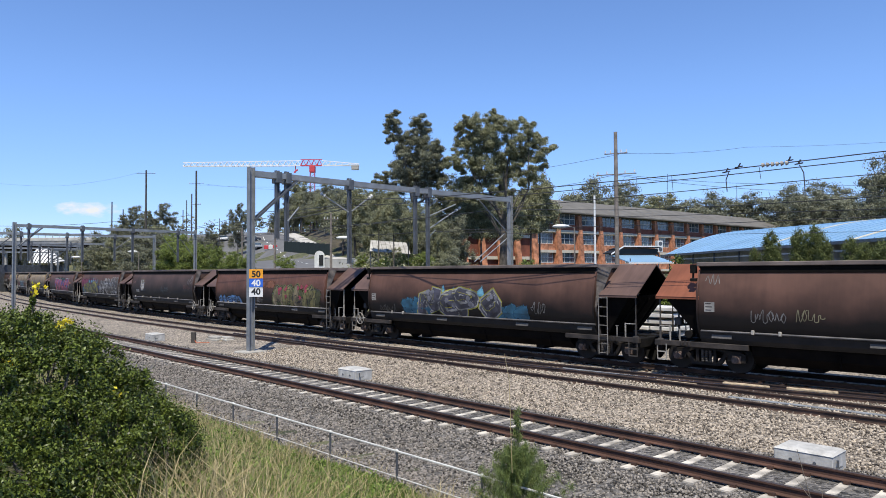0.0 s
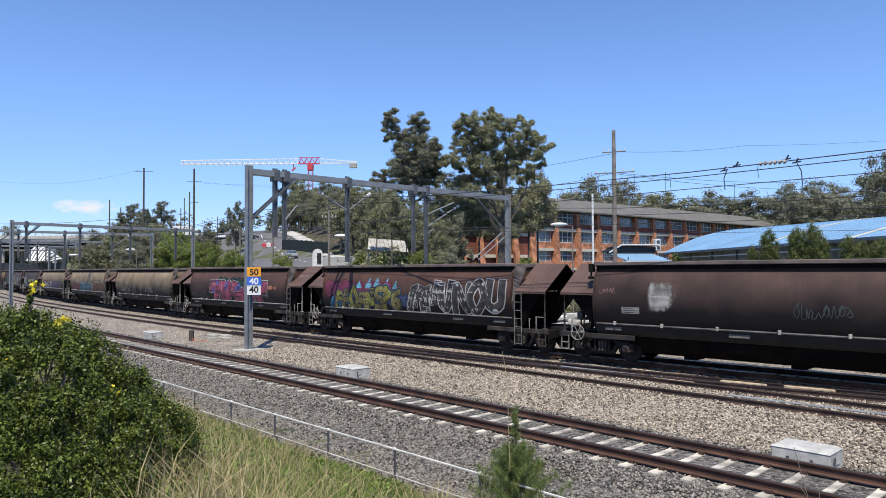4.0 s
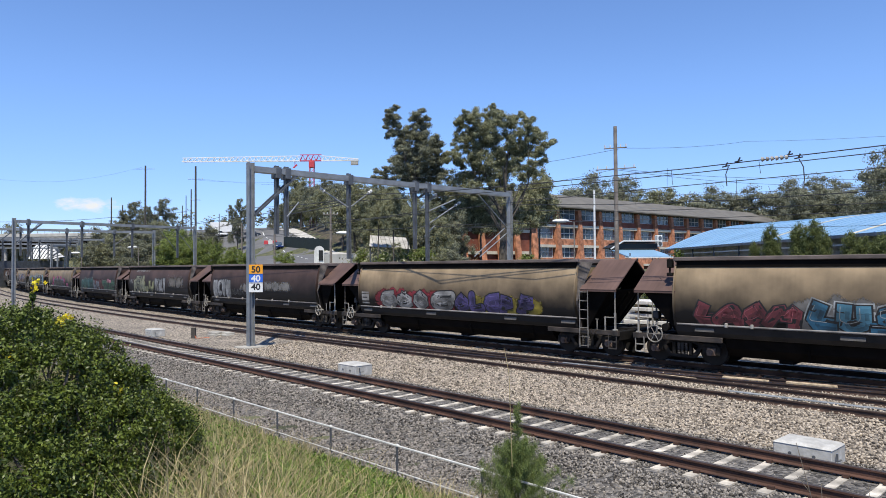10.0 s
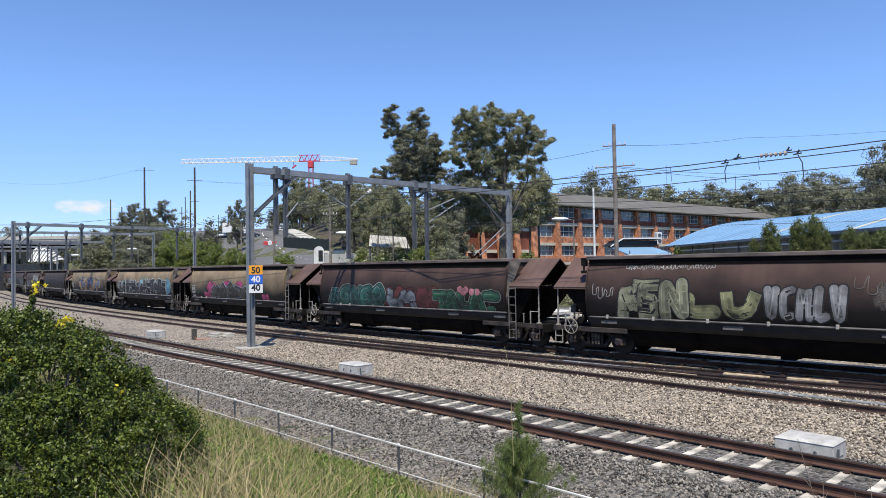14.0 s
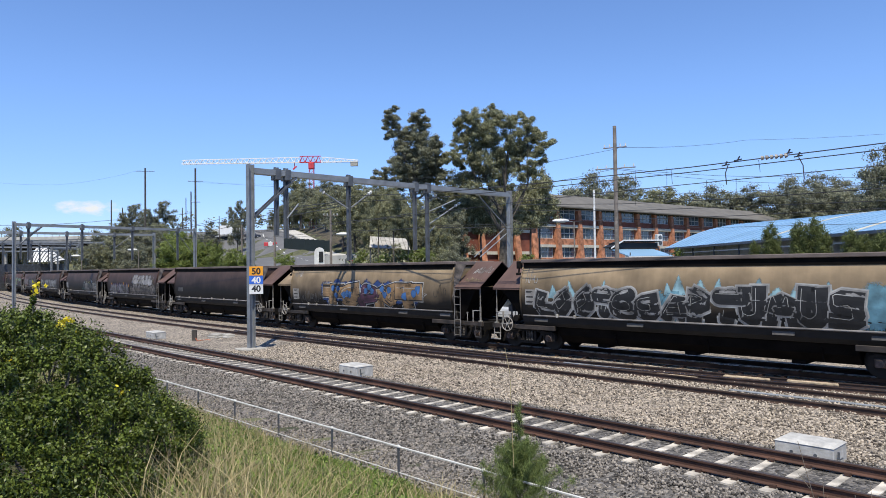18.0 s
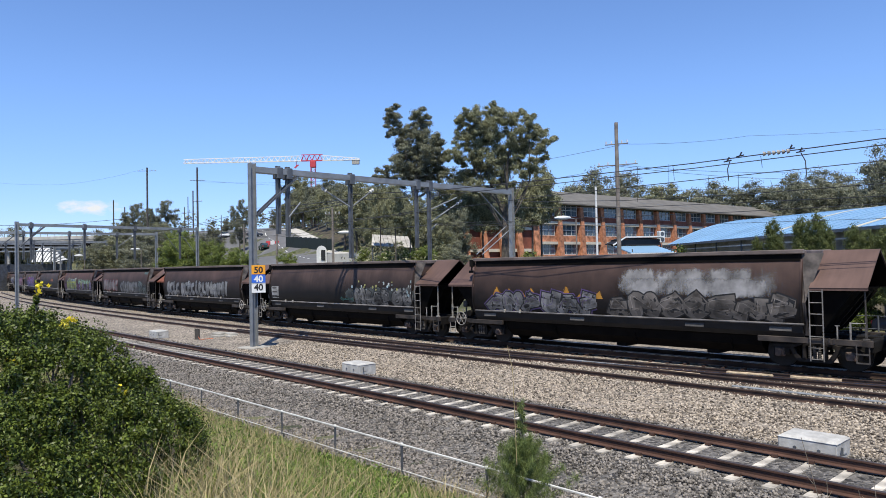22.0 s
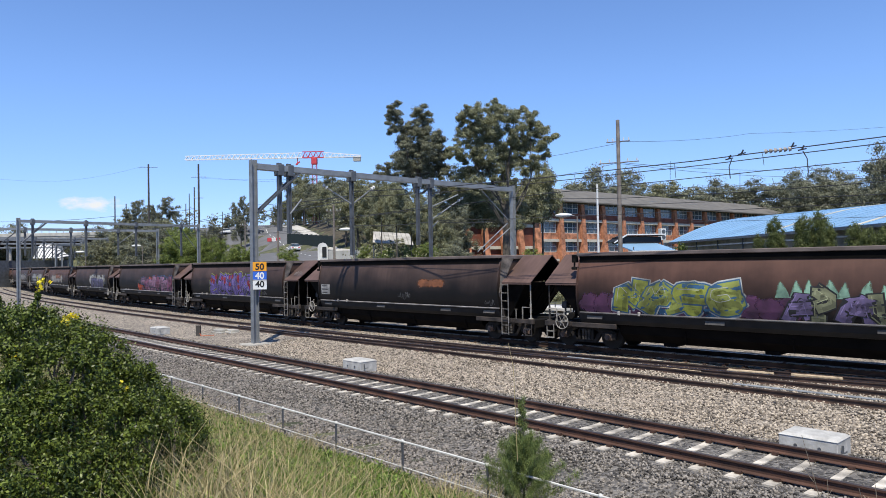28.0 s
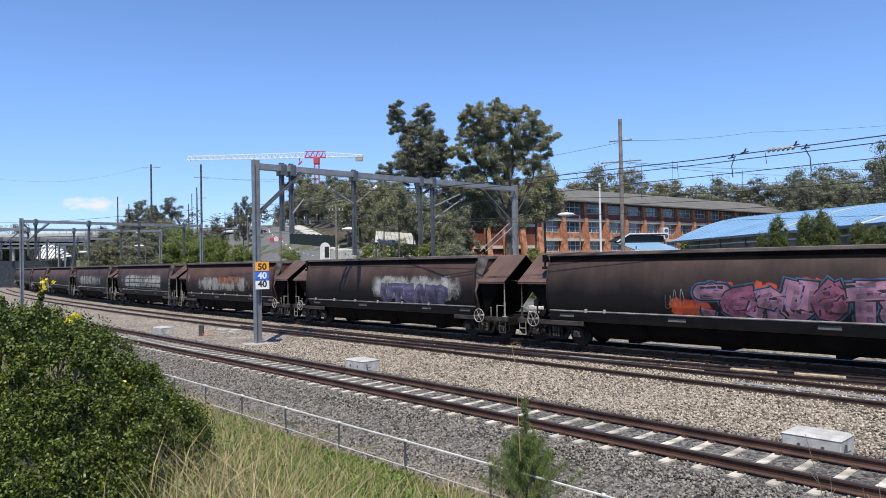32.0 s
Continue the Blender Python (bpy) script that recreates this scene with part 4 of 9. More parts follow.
M["rim"] = mat("rim_paint", (0.15, 0.118, 0.105), 0.7, vary=0.3, size=0.8)
M["pipe"] = mat("dull_pipe", (0.21, 0.195, 0.185), 0.45, vary=0.4, size=0.7, each=0.4)
# wheel black includes the shade behind the bogie frames
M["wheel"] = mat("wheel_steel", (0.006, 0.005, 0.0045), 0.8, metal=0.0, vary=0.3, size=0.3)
LOOKS = [BROWN, BROWN, RED, DARK, BROWN, BROWN, TAN, TAN, TAN, DARK, DARK, DARK, TAN, TAN, TAN, BLACK,
         DARK, BLACK, DARK, DARK, BROWN, BLACK, DARK, BLACK, DARK, BROWN, DARK, DARK, BROWN, BROWN, DARK, BROWN]
WORDS = {BROWN.name: "faded and sooty rust brown coal hopper wagon, shade painted into its lower sides", RED.name: "reddish brown coal hopper wagon with sooty stains and shade painted low on its sides",
         DARK.name: "sooty dark brown coal hopper wagon, shade painted into its lower sides", TAN.name: "faded tan coal hopper wagon with black lower side",
         BLACK.name: "nearly black sooty coal hopper wagon, shade painted into its lower sides"}
WAGONS = []
for k, paint in enumerate(LOOKS):
    WAGONS.append(make_wagon(paint, HOOD_RED if k in (0, 18) else TAN if k == 14 else HOOD, WORDS[paint.name], k in (3, 6, 9, 10, 15, 18, 24, 25, 29), k % 3 != 1))


def section(bm, x, half, depth, t, z0, z1):
    """An upright steel I-section in one piece."""
    pts = [(-half, -depth), (-half + t, -depth), (-half + t, -t / 2), (half - t, -t / 2), (half - t, -depth), (half, -depth),
           (half, depth), (half - t, depth), (half - t, t / 2), (-half + t, t / 2), (-half + t, depth), (-half, depth)]
    lo, hi = [bm.verts.new((x + a, b, z0)) for a, b in pts], [bm.verts.new((x + a, b, z1)) for a, b in pts]
    for i in range(12):
        bm.faces.new((lo[i], lo[(i + 1) % 12], hi[(i + 1) % 12], hi[i]))
    bm.faces.new(hi)
    bm.faces.new(lo[::-1])


def portal(p, q, zp, top, drops):
    """An overhead-line portal: two masts, a beam and hanging posts."""
    p, q = Vector((*p, 0)), Vector((*q, 0))
    d = (q - p)
    L = d.length
    m = Matrix.Translation(p) @ Matrix.Rotation(math.atan2(d.y, d.x), 4, "Z")
    w = thing("portal_gantry", m, "grey galvanised steel overhead-line portal spanning the tracks", "gantry", "overhead-line portals")
    for x in (0, L):
        bm = bmesh.new()
        section(bm, x, 0.142, 0.13, 0.026, zp, top)
        part("mast", bm, M["galv"], w)
        bm = bmesh.new()
        box(bm, x - 0.55, x + 0.55, -0.5, 0.5, zp - 0.3, zp + 0.12, 0.03)
        part("footing", bm, M["concrete"], w)
    bm = bmesh.new()
    for t in (-0.16, 0.16):
        box(bm, 0.1, L - 0.1, t - 0.04, t + 0.04, top - 0.42, top - 0.16)
    part("beam", bm, M["galv"], w)
    for x, lo in drops:
        bm = bmesh.new()
        section(bm, x, 0.10, 0.07, 0.05, lo, top - 0.02)
        part("drop_post", bm, M["galv_dark"], w)
        bm = bmesh.new()
        box(bm, x - 0.15, x + 0.15, -0.23, 0.23, top - 0.62, top - 0.10, 0.02)
        part("bracket", bm, M["galv_dark"], w)
    for t in (-0.15, 0.15):
        bm = bmesh.new()
        bar(bm, (0.12, t, top - 2.4), (min(2.35, L / 6), t, top - 0.42), 0.07, 0.09)
        part("brace", bm, M["galv_dark"], w)
    return w


portal((-8.67, 31.36), (4.25, 43.9), -0.3, 8.1, [(1.33, 4.9), (1.84, 4.8), (5.47, 3.75), (9.96, 4.3), (10.9, -0.3)])
portal((-39.5, 64.0), (-27.7, 77.7), -0.4, 8.1, [(1.2, 4.5), (6.0, 4.5), (11.0, 4.5), (16.0, 4.5)])


# ---- trees and plants ----
RNG = np.random.default_rng(7)


def leaves(centres, radii, per, size, slim=0.5, rng=RNG, droop=0.0, face=0.0):
    """Leaf blades round many clump centres: an array of quads."""
    c = np.repeat(np.asarray(centres, float), per, 0)
    r = np.repeat(np.asarray(radii, float), per, 0)
    n = len(c)
    d = rng.normal(size=(n, 3))
    d /= np.linalg.norm(d, axis=1)[:, None]
    rad = np.minimum(np.abs(rng.normal(0.0, 0.62, n)) + 0.12, 1.25 - 0.3 * rng.uniform(0, 1, n))
    p = c + d * r * rad[:, None]
    a = rng.normal(size=(n, 3))
    a[:, 2] -= droop
    a /= np.linalg.norm(a, axis=1)[:, None]
    side = rng.normal(size=(n, 3))
    if face:
        # blades turn their flat side out of the clump, as far as their spread allows
        out = d + rng.normal(size=(n, 3)) * (0.35 / face)
        a -= out * (np.sum(a * out, 1) / np.sum(out * out, 1))[:, None]
        a /= np.linalg.norm(a, axis=1)[:, None] + 1e-9
        side = out
    b = np.cross(a, side)
    b /= np.linalg.norm(b, axis=1)[:, None] + 1e-9
    L = size * rng.uniform(0.6, 1.4, n)[:, None]
    a, b = a * L, b * L * slim
    return np.stack([p - a * 0.5, p + b * 0.5, p + a * 0.5, p - b * 0.5], 1)


def tree_meshes(seed, h, width, bottom, leaf, clumps, per, trunk_r, material, lump=(0.075, 0.145), slim=0.45, lobes=()):
    """Trunk with limbs, and a ragged crown of leaf clumps at the limbs' ends. The base is at the origin."""
    rng = np.random.default_rng(seed)
    bm = bmesh.new()
    lean = rng.uniform(-0.06, 0.06, 2)
    fork = bottom + (h - bottom) * 0.25
    top = Vector((lean[0] * fork, lean[1] * fork, fork))
    rod(bm, (0, 0, -0.4), top * 0.5, trunk_r, trunk_r * 0.8, 9)
    rod(bm, top * 0.5, top, trunk_r * 0.8, trunk_r * 0.6, 9)
    cs, rs = [], []
    limbs = max(5, clumps // 7)
    for i in range(limbs):
        ang = 2 * math.pi * (i + rng.uniform(-0.3, 0.3)) / limbs * 1.0 + (i % 2) * 1.7
        hh = bottom + (h - bottom) * (0.18 + 0.8 * ((i * 0.618) % 1.0))
        prof = math.sin(math.pi * min(1, 0.22 + 0.74 * (hh - bottom) / (h - bottom))) ** 0.7
        rr = width / 2 * prof * rng.uniform(0.45, 0.95)
        end = Vector((rr * math.cos(ang), rr * math.sin(ang), hh))
        start = top * rng.uniform(0.72, 1.0)
        midp = (start + end) / 2 + Vector((rng.uniform(-0.3, 0.3), rng.uniform(-0.3, 0.3), 0.08 * h * rng.uniform(-0.2, 0.8)))
        rod(bm, start, midp, trunk_r * 0.42, trunk_r * 0.28, 6)
        rod(bm, midp, end, trunk_r * 0.28, trunk_r * 0.1, 5)
        m = max(1, clumps // limbs)
        for j in range(m):
            f = rng.uniform(0.35, 1.08)
            q = start.lerp(end, f) + Vector(rng.normal(size=3)) * width * 0.085
            q.z = min(h * 0.985, max(bottom, q.z))
            cs.append(q)
            k = width * rng.uniform(*lump)
            rs.append((k * 1.15, k * 1.15, k * 0.8))
    heads = []
    for lx, ly, lz, lr in lobes:
        heads.append((lx, ly, lz, lr, True))
        for _ in range(4):
            v = Vector(rng.normal(size=3)).normalized() * lr * rng.uniform(0.75, 1.15)
            heads.append((lx + v.x, ly + v.y, lz + v.z * 0.9, lr * rng.uniform(0.28, 0.45), False))
    for k, (lx, ly, lz, lr, bough) in enumerate(heads):
        # a bough with its own rounded head of foliage
        e = Vector((lx, ly + rng.uniform(-1.6, 1.6), lz))
        start = top * rng.uniform(0.7, 1.0)
        midp = start.lerp(e, 0.55) + Vector((rng.uniform(-1.3, 1.3), rng.uniform(-0.8, 0.8), -0.12 * (lz - start.z)))
        if bough and k % 15 == 0:
            rod(bm, start, midp, trunk_r * 0.22, trunk_r * 0.15, 6)
            rod(bm, midp, e, trunk_r * 0.15, trunk_r * 0.05, 5)
        for j in range(max(5, int(14 * lr * lr))):
            v = Vector(rng.normal(size=3)).normalized() * lr * 1.15 * rng.uniform(0.1, 1.0)
            cs.append(e + Vector((v.x, v.y, v.z * 0.85)))
            kk = rng.uniform(0.34, 0.62) * min(1.0, 0.45 + lr * 0.35)
            rs.append((kk * 1.15, kk * 1.15, kk * 0.75))
    wood = mesh_of("trunk", bm, M["bark"])
    crown = quads("crown", leaves([tuple(c) for c in cs], rs, per, leaf, slim, rng, 0.6, 0.8), material)
    return wood, crown


def tree(meshes, x, y, z, turn, scale, label, group="", name="tree", stretch=1.0):
    t = thing(name, pose(x, y, z, 0, 0, turn), label, "tree", group)
    for n, me in zip(("trunk", "crown"), meshes):
        ob = part(n, me, None, t)
        ob.matrix_basis = Matrix.Diagonal((scale, scale, scale * stretch, 1))
    return t


def lobed(base, lobes):
    """Boughs about a tree's foot."""
    return [(x - base[0], y - base[1], z - base[2] - 0.55, lr * 1.04) for x, y, z, lr in lobes]


gum_a, gum_b = (-3.10, 82.00, 4.09, 18.52), (6.86, 80.00, 0.46, 22.02)
GUM_A = tree_meshes(11, gum_a[3] - 1.2, 6.5, 6.5, 0.155, 30, 270, 0.45, M["gum_dark"], (0.06, 0.12), 0.5, lobed(gum_a, [(-5.80, 82.00, 21.64, 1.17), (-5.76, 82.00, 19.96, 0.99), (-4.45, 82.00, 18.45, 1.24), (-2.92, 82.00, 21.52, 0.99), (-1.93, 82.00, 20.76, 0.93), (-3.89, 82.00, 19.65, 1.17), (-2.36, 82.00, 19.09, 1.43), (-0.77, 82.00, 18.18, 1.17), (-4.21, 82.00, 16.77, 1.61), (-2.00, 82.00, 16.73, 1.71), (-0.39, 82.00, 16.83, 0.99), (-4.91, 82.00, 15.10, 1.61), (-2.50, 82.00, 14.79, 1.82), (-6.79, 82.00, 14.67, 1.09), (-7.73, 82.00, 14.28, 0.62), (-0.69, 82.00, 15.02, 1.43)]))
GUM_B = tree_meshes(23, gum_b[3] - 1.2, 9.5, 5.0, 0.155, 30, 270, 0.55, M["gum"], (0.05, 0.10), 0.5, lobed(gum_b, [(5.40, 80.00, 21.39, 1.06), (3.35, 80.00, 20.63, 1.32), (1.91, 80.00, 20.27, 0.76), (8.66, 80.00, 21.19, 0.76), (6.88, 80.00, 20.18, 1.39), (4.70, 80.00, 19.10, 1.57), (9.94, 80.00, 19.92, 0.89), (7.89, 80.00, 18.51, 1.57), (10.77, 80.00, 18.72, 1.21), (2.65, 80.00, 18.22, 1.32), (1.31, 80.00, 16.34, 1.06), (12.31, 80.00, 17.78, 0.66), (3.73, 80.00, 16.30, 1.47), (6.28, 80.00, 16.77, 1.52), (9.10, 80.00, 17.11, 1.32), (10.98, 80.00, 16.69, 1.06), (5.27, 80.00, 14.89, 1.39), (2.45, 80.00, 14.29, 1.52), (10.10, 80.00, 14.93, 1.32), (7.6, 80.0, 15.2, 1.4), (4.3, 80.0, 17.6, 1.2), (6.9, 80.0, 13.4, 1.3), (3.9, 80.0, 12.6, 1.3), (5.6, 80.0, 18.6, 1.2)]))
MIX_A = tree_meshes(31, 10.0, 7.0, 1.2, 0.21, 150, 300, 0.22, M["gum"], (0.065, 0.13))
MIX_B = tree_meshes(37, 10.0, 7.5, 1.0, 0.21, 150, 300, 0.22, M["gum_dark"], (0.065, 0.13))
MIX_C = tree_meshes(41, 10.0, 8.0, 0.8, 0.21, 150, 300, 0.2, M["fresh"], (0.065, 0.13))
DENSE = tree_meshes(33, 9.6, 4.5, 1.5, 0.13, 30, 170, 0.2, M["gum_dark"], (0.06, 0.11), 0.5, [(0, 0, 8.4, 1.4), (-1.4, 0.5, 7.2, 1.5), (1.5, -0.3, 7.0, 1.5), (0.1, 1.2, 6.0, 1.8), (-2.1, -0.5, 5.2, 1.5), (2.2, 0.6, 5.0, 1.5), (0, -1.3, 4.6, 1.8), (-1.2, 0, 3.0, 1.6), (1.3, 0, 2.8, 1.6)])
LOW_A = tree_meshes(43, 4.0, 3.2, 0.2, 0.15, 110, 190, 0.08, M["shrub"], slim=0.5)
LOW_B = tree_meshes(45, 6.6, 2.5, 1.5, 0.10, 210, 260, 0.09, M["olive"], (0.11, 0.19), slim=0.5)
HIGH_A = tree_meshes(61, 10.0, 5.0, 5.6, 0.21, 120, 300, 0.16, M["gum"], (0.08, 0.16))
TALL_A = tree_meshes(51, 10.0, 7.0, 3.2, 0.21, 150, 300, 0.2, M["gum"], (0.065, 0.13))
TALL_B = tree_meshes(57, 10.0, 7.5, 3.0, 0.21, 150, 300, 0.2, M["gum_dark"], (0.065, 0.13))
tree(GUM_A, *gum_a[:3], 0, 1.0, "tall dark gum tree with a ragged crown behind the railway", "tall gum trees")
tree(GUM_B, *gum_b[:3], 0, 1.0, "tall spreading gum tree with pale limbs behind the railway", "tall gum trees")
WOOD = [  # mesh, x, y, ground, height, width scale
    (TALL_A, -36.28, 178.00, 13.41, 10.11, 0.8), (TALL_B, -31.67, 166.00, 12.42, 10.11, 0.8), (TALL_A, -25.66, 152.00, 11.07, 9.16, 0.8), (TALL_B, -21.08, 142.00, 10.18, 8.42, 0.8), (TALL_A, -28.98, 160.00, 11.88, 8.49, 0.7), (TALL_A, -16.30, 128.00, 8.30, 8.54, 0.9), (TALL_B, -40.05, 186.00, 13.55, 10.01, 0.7), (MIX_B, -23.87, 150.00, 11.18, 1.50, 0.8), (MIX_B, -31.30, 172.00, 13.46, 1.50, 0.8), (MIX_A, -18.11, 132.00, 8.70, 1.50, 0.8), (MIX_B, -36.27, 180.00, 13.51, 1.50, 0.8),
    (HIGH_A, 12.80, 92.00, 0.63, 15.27, 0.65), (HIGH_A, 11.26, 90.00, 0.52, 14.54, 0.7), (HIGH_A, 8.47, 88.00, 0.41, 13.00, 0.7), (MIX_C, 8.76, 70.00, 0.02, 4.67, 1.0), 
    (HIGH_A, 4.65, 84.00, 1.24, 11.42, 0.8), (HIGH_A, 2.25, 84.00, 2.26, 10.11, 0.8),
    (TALL_A, -40.02, 195.00, 14.29, 14.36, 0.95), (TALL_B, -34.06, 202.00, 15.18, 13.58, 0.9), (TALL_A, -10.79, 86.00, 4.19, 9.34, 1.0), (TALL_B, -6.16, 82.00, 4.28, 7.69, 1.0), (TALL_A, 0.59, 88.00, 3.18, 10.95, 1.0),
    (TALL_A, -7.70, 74.00, 3.54, 5.99, 0.9), (MIX_C, -39.87, 209.00, 15.63, 11.88, 0.7),
    (TALL_B, -2.95, 76.00, 3.67, 5.95, 1.0), (TALL_A, -28.87, 194.00, 14.73, 5.03, 0.8), (TALL_B, -0.62, 68.00, 2.55, 5.09, 1.0), (MIX_B, 0.82, 62.00, 1.77, 3.70, 0.9),
    (DENSE, -50.19, 170.0, 7.2, 13.6, 0.55), (DENSE, -54.0, 226.0, 13.6, 10.5, 1.0), (DENSE, -47.5, 225.0, 13.6, 11.0, 1.0), (DENSE, -41.5, 226.0, 13.7, 10.5, 1.0), (DENSE, -36.0, 224.0, 13.6, 11.0, 1.0), (DENSE, -30.5, 226.0, 13.7, 10.5, 1.0),
    (HIGH_A, -4.1, 58.0, 2.4, 7.6, 0.55), (HIGH_A, -3.0, 59.5, 2.3, 6.8, 0.6), (HIGH_A, -5.6, 60.0, 2.6, 8.0, 0.55),
    (TALL_B, -44.27, 201.00, 14.70, 9.52, 0.8), (TALL_A, -37.64, 208.00, 15.61, 11.74, 0.9), (TALL_B, -17.02, 118.00, 5.82, 11.35, 0.9), (TALL_B, -12.02, 116.00, 6.64, 9.44, 0.9), (TALL_A, -7.50, 112.00, 7.06, 8.05, 1.0), (TALL_B, -1.96, 108.00, 6.50, 7.66, 1.0),
    (TALL_A, 3.45, 112.00, 3.90, 11.01, 1.0), (TALL_B, -9.57, 96.00, 4.97, 7.97, 0.8), (MIX_A, -4.74, 92.00, 4.99, 3.87, 0.9), (MIX_B, -1.57, 82.00, 3.68, 3.53, 0.9), (MIX_A, -6.40, 84.00, 4.40, 2.64, 0.8), (MIX_B, -12.63, 98.00, 4.86, 4.10, 0.8), 
    (TALL_A, -44.11, 193.00, 13.95, 7.11, 0.83), (TALL_B, -44.09, 200.00, 14.61, 6.57, 0.87), (TALL_B, -42.40, 207.00, 15.34, 8.60, 0.88), (TALL_A, -36.51, 192.00, 14.13, 7.95, 1.04), (TALL_B, -37.16, 199.00, 14.77, 10.91, 1.09), (TALL_B, -34.93, 206.00, 15.52, 11.89, 1.00), (TALL_A, -30.99, 191.00, 14.43, 10.42, 1.08), (TALL_B, -29.37, 198.00, 14.97, 11.92, 1.01), (TALL_A, -17.99, 126.00, 7.24, 9.73, 0.93), (TALL_B, -17.52, 131.00, 8.65, 9.38, 0.82), (TALL_B, -15.36, 128.00, 8.60, 8.11, 1.01), (TALL_A, -15.07, 134.00, 10.19, 8.77, 0.99), (TALL_A, -12.94, 130.00, 9.89, 7.62, 0.90), (TALL_B, -9.86, 113.00, 6.57, 9.80, 0.87), (TALL_A, -10.05, 134.00, 11.84, 6.82, 0.89), (TALL_B, -9.65, 134.00, 11.97, 4.71, 1.09), (MIX_A, -8.53, 89.00, 4.58, 6.57, 0.75), (MIX_A, -7.19, 82.00, 4.20, 6.38, 0.71), (TALL_B, -4.94, 69.00, 3.34, 5.23, 0.70), (TALL_B, -4.19, 75.00, 3.78, 6.51, 0.89), (MIX_A, -3.25, 73.00, 3.51, 5.80, 0.71), (MIX_A, -1.71, 69.00, 2.91, 7.07, 0.70), (MIX_A, -0.96, 70.00, 2.78, 5.97, 0.82), (MIX_A, -0.22, 67.00, 2.37, 5.53, 0.77), (MIX_B, 1.33, 77.00, 2.34, 7.22, 0.80), (MIX_A, -4.23, 62.00, 2.76, 2.70, 1.00), (MIX_C, -3.02, 60.00, 2.50, 2.48, 1.00), (MIX_C, -1.56, 60.00, 2.26, 2.89, 1.10), (MIX_A, -0.19, 58.00, 1.82, 3.06, 1.00), (MIX_B, 1.27, 56.00, 1.32, 3.29, 1.10), (MIX_C, -7.49, 64.00, 2.75, 2.41, 0.70), (MIX_C, -5.08, 60.00, 2.61, 2.11, 0.90),
    (DENSE, -66.30, 150.00, 3.58, 14.73, 0.8), (DENSE, -59.24, 145.00, 3.92, 14.51, 0.75), (DENSE, -69.74, 150.00, 3.24, 12.32, 0.8), (MIX_B, -44.13, 104.00, 2.45, 7.50, 1.2), (MIX_C, -38.08, 98.00, 2.58, 6.28, 1.0),
    (MIX_B, -54.55, 112.00, 1.21, 9.02, 1.0), (MIX_C, -31.41, 88.00, 2.45, 4.65, 0.8), (MIX_C, -22.99, 76.00, 2.25, 3.52, 0.9), (MIX_B, -60.02, 190.00, 12.12, 5.40, 0.7), (MIX_C, -14.98, 66.00, 2.01, 3.03, 1.0),
    (MIX_B, -41.07, 92.00, 0.49, 6.93, 1.0), (MIX_C, -33.84, 86.00, 1.36, 6.00, 1.0), (MIX_C, -31.15, 84.00, 1.73, 5.08, 0.9), (MIX_C, -28.13, 82.00, 2.22, 4.87, 0.7), (MIX_C, -26.02, 80.00, 2.33, 4.25, 0.7), (MIX_B, -36.69, 104.00, 3.17, 5.80, 0.7), (MIX_A, -25.69, 84.00, 2.68, 3.22, 0.8), (MIX_C, -41.66, 110.00, 3.13, 7.29, 0.9), (MIX_A, -47.71, 116.00, 2.99, 8.27, 0.9), (MIX_C, -20.61, 72.00, 1.87, 3.51, 0.8), (MIX_B, -56.49, 170.00, 5.71, 8.71, 0.9), (MIX_A, -47.49, 100.00, 0.44, 7.72, 0.9), (MIX_B, -50.10, 100.00, -0.48, 8.04, 0.8), (MIX_B, -119.29, 190.00, -0.48, 16.92, 1.0), (MIX_A, -51.57, 100.00, -0.48, 7.41, 1.0), (MIX_B, -55.07, 200.00, 14.21, 1.50, 0.8), (MIX_B, -46.88, 190.00, 13.56, 3.10, 0.8),
    (MIX_B, -126.61, 215.00, 2.01, 9.35, 2.2), (MIX_B, -117.86, 215.00, 4.17, 7.38, 2.2), (MIX_B, -133.60, 215.00, -0.48, 11.97, 2.2),
    (MIX_B, 74.69, 118.00, 2.68, 20.91, 0.8), (MIX_B, 85.38, 175.00, 3.80, 21.44, 1.0), (MIX_B, 96.65, 180.00, 4.21, 22.68, 1.0), (MIX_B, 99.55, 170.00, 4.05, 19.98, 1.1), (MIX_B, 63.02, 185.00, 3.45, 20.22, 1.4),
    (MIX_B, 77.14, 190.00, 3.90, 21.02, 1.2), (MIX_B, 82.64, 185.00, 3.94, 20.12, 1.0), (MIX_A, 55.44, 180.00, 3.20, 19.44, 1.2), (MIX_B, 46.23, 190.00, 3.17, 24.81, 1.0), (MIX_B, 32.43, 160.00, 2.62, 22.63, 0.9),
    (MIX_B, 50.98, 185.00, 3.19, 21.31, 1.1), (MIX_B, 68.64, 180.00, 3.49, 18.90, 1.2), (MIX_B, 89.75, 160.00, 3.59, 18.25, 1.1), (MIX_B, 83.18, 160.00, 3.45, 16.95, 1.0), (MIX_B, 92.22, 150.00, 3.45, 17.46, 0.9),
]
for i, (me, x, y, z, h, wide) in enumerate(WOOD):
    t = tree(me, x, y, z, i * 47 % 360, h / 10 * wide, "bushy green tree on the rise beyond the railway", "trees beyond the railway", stretch=1 / wide)
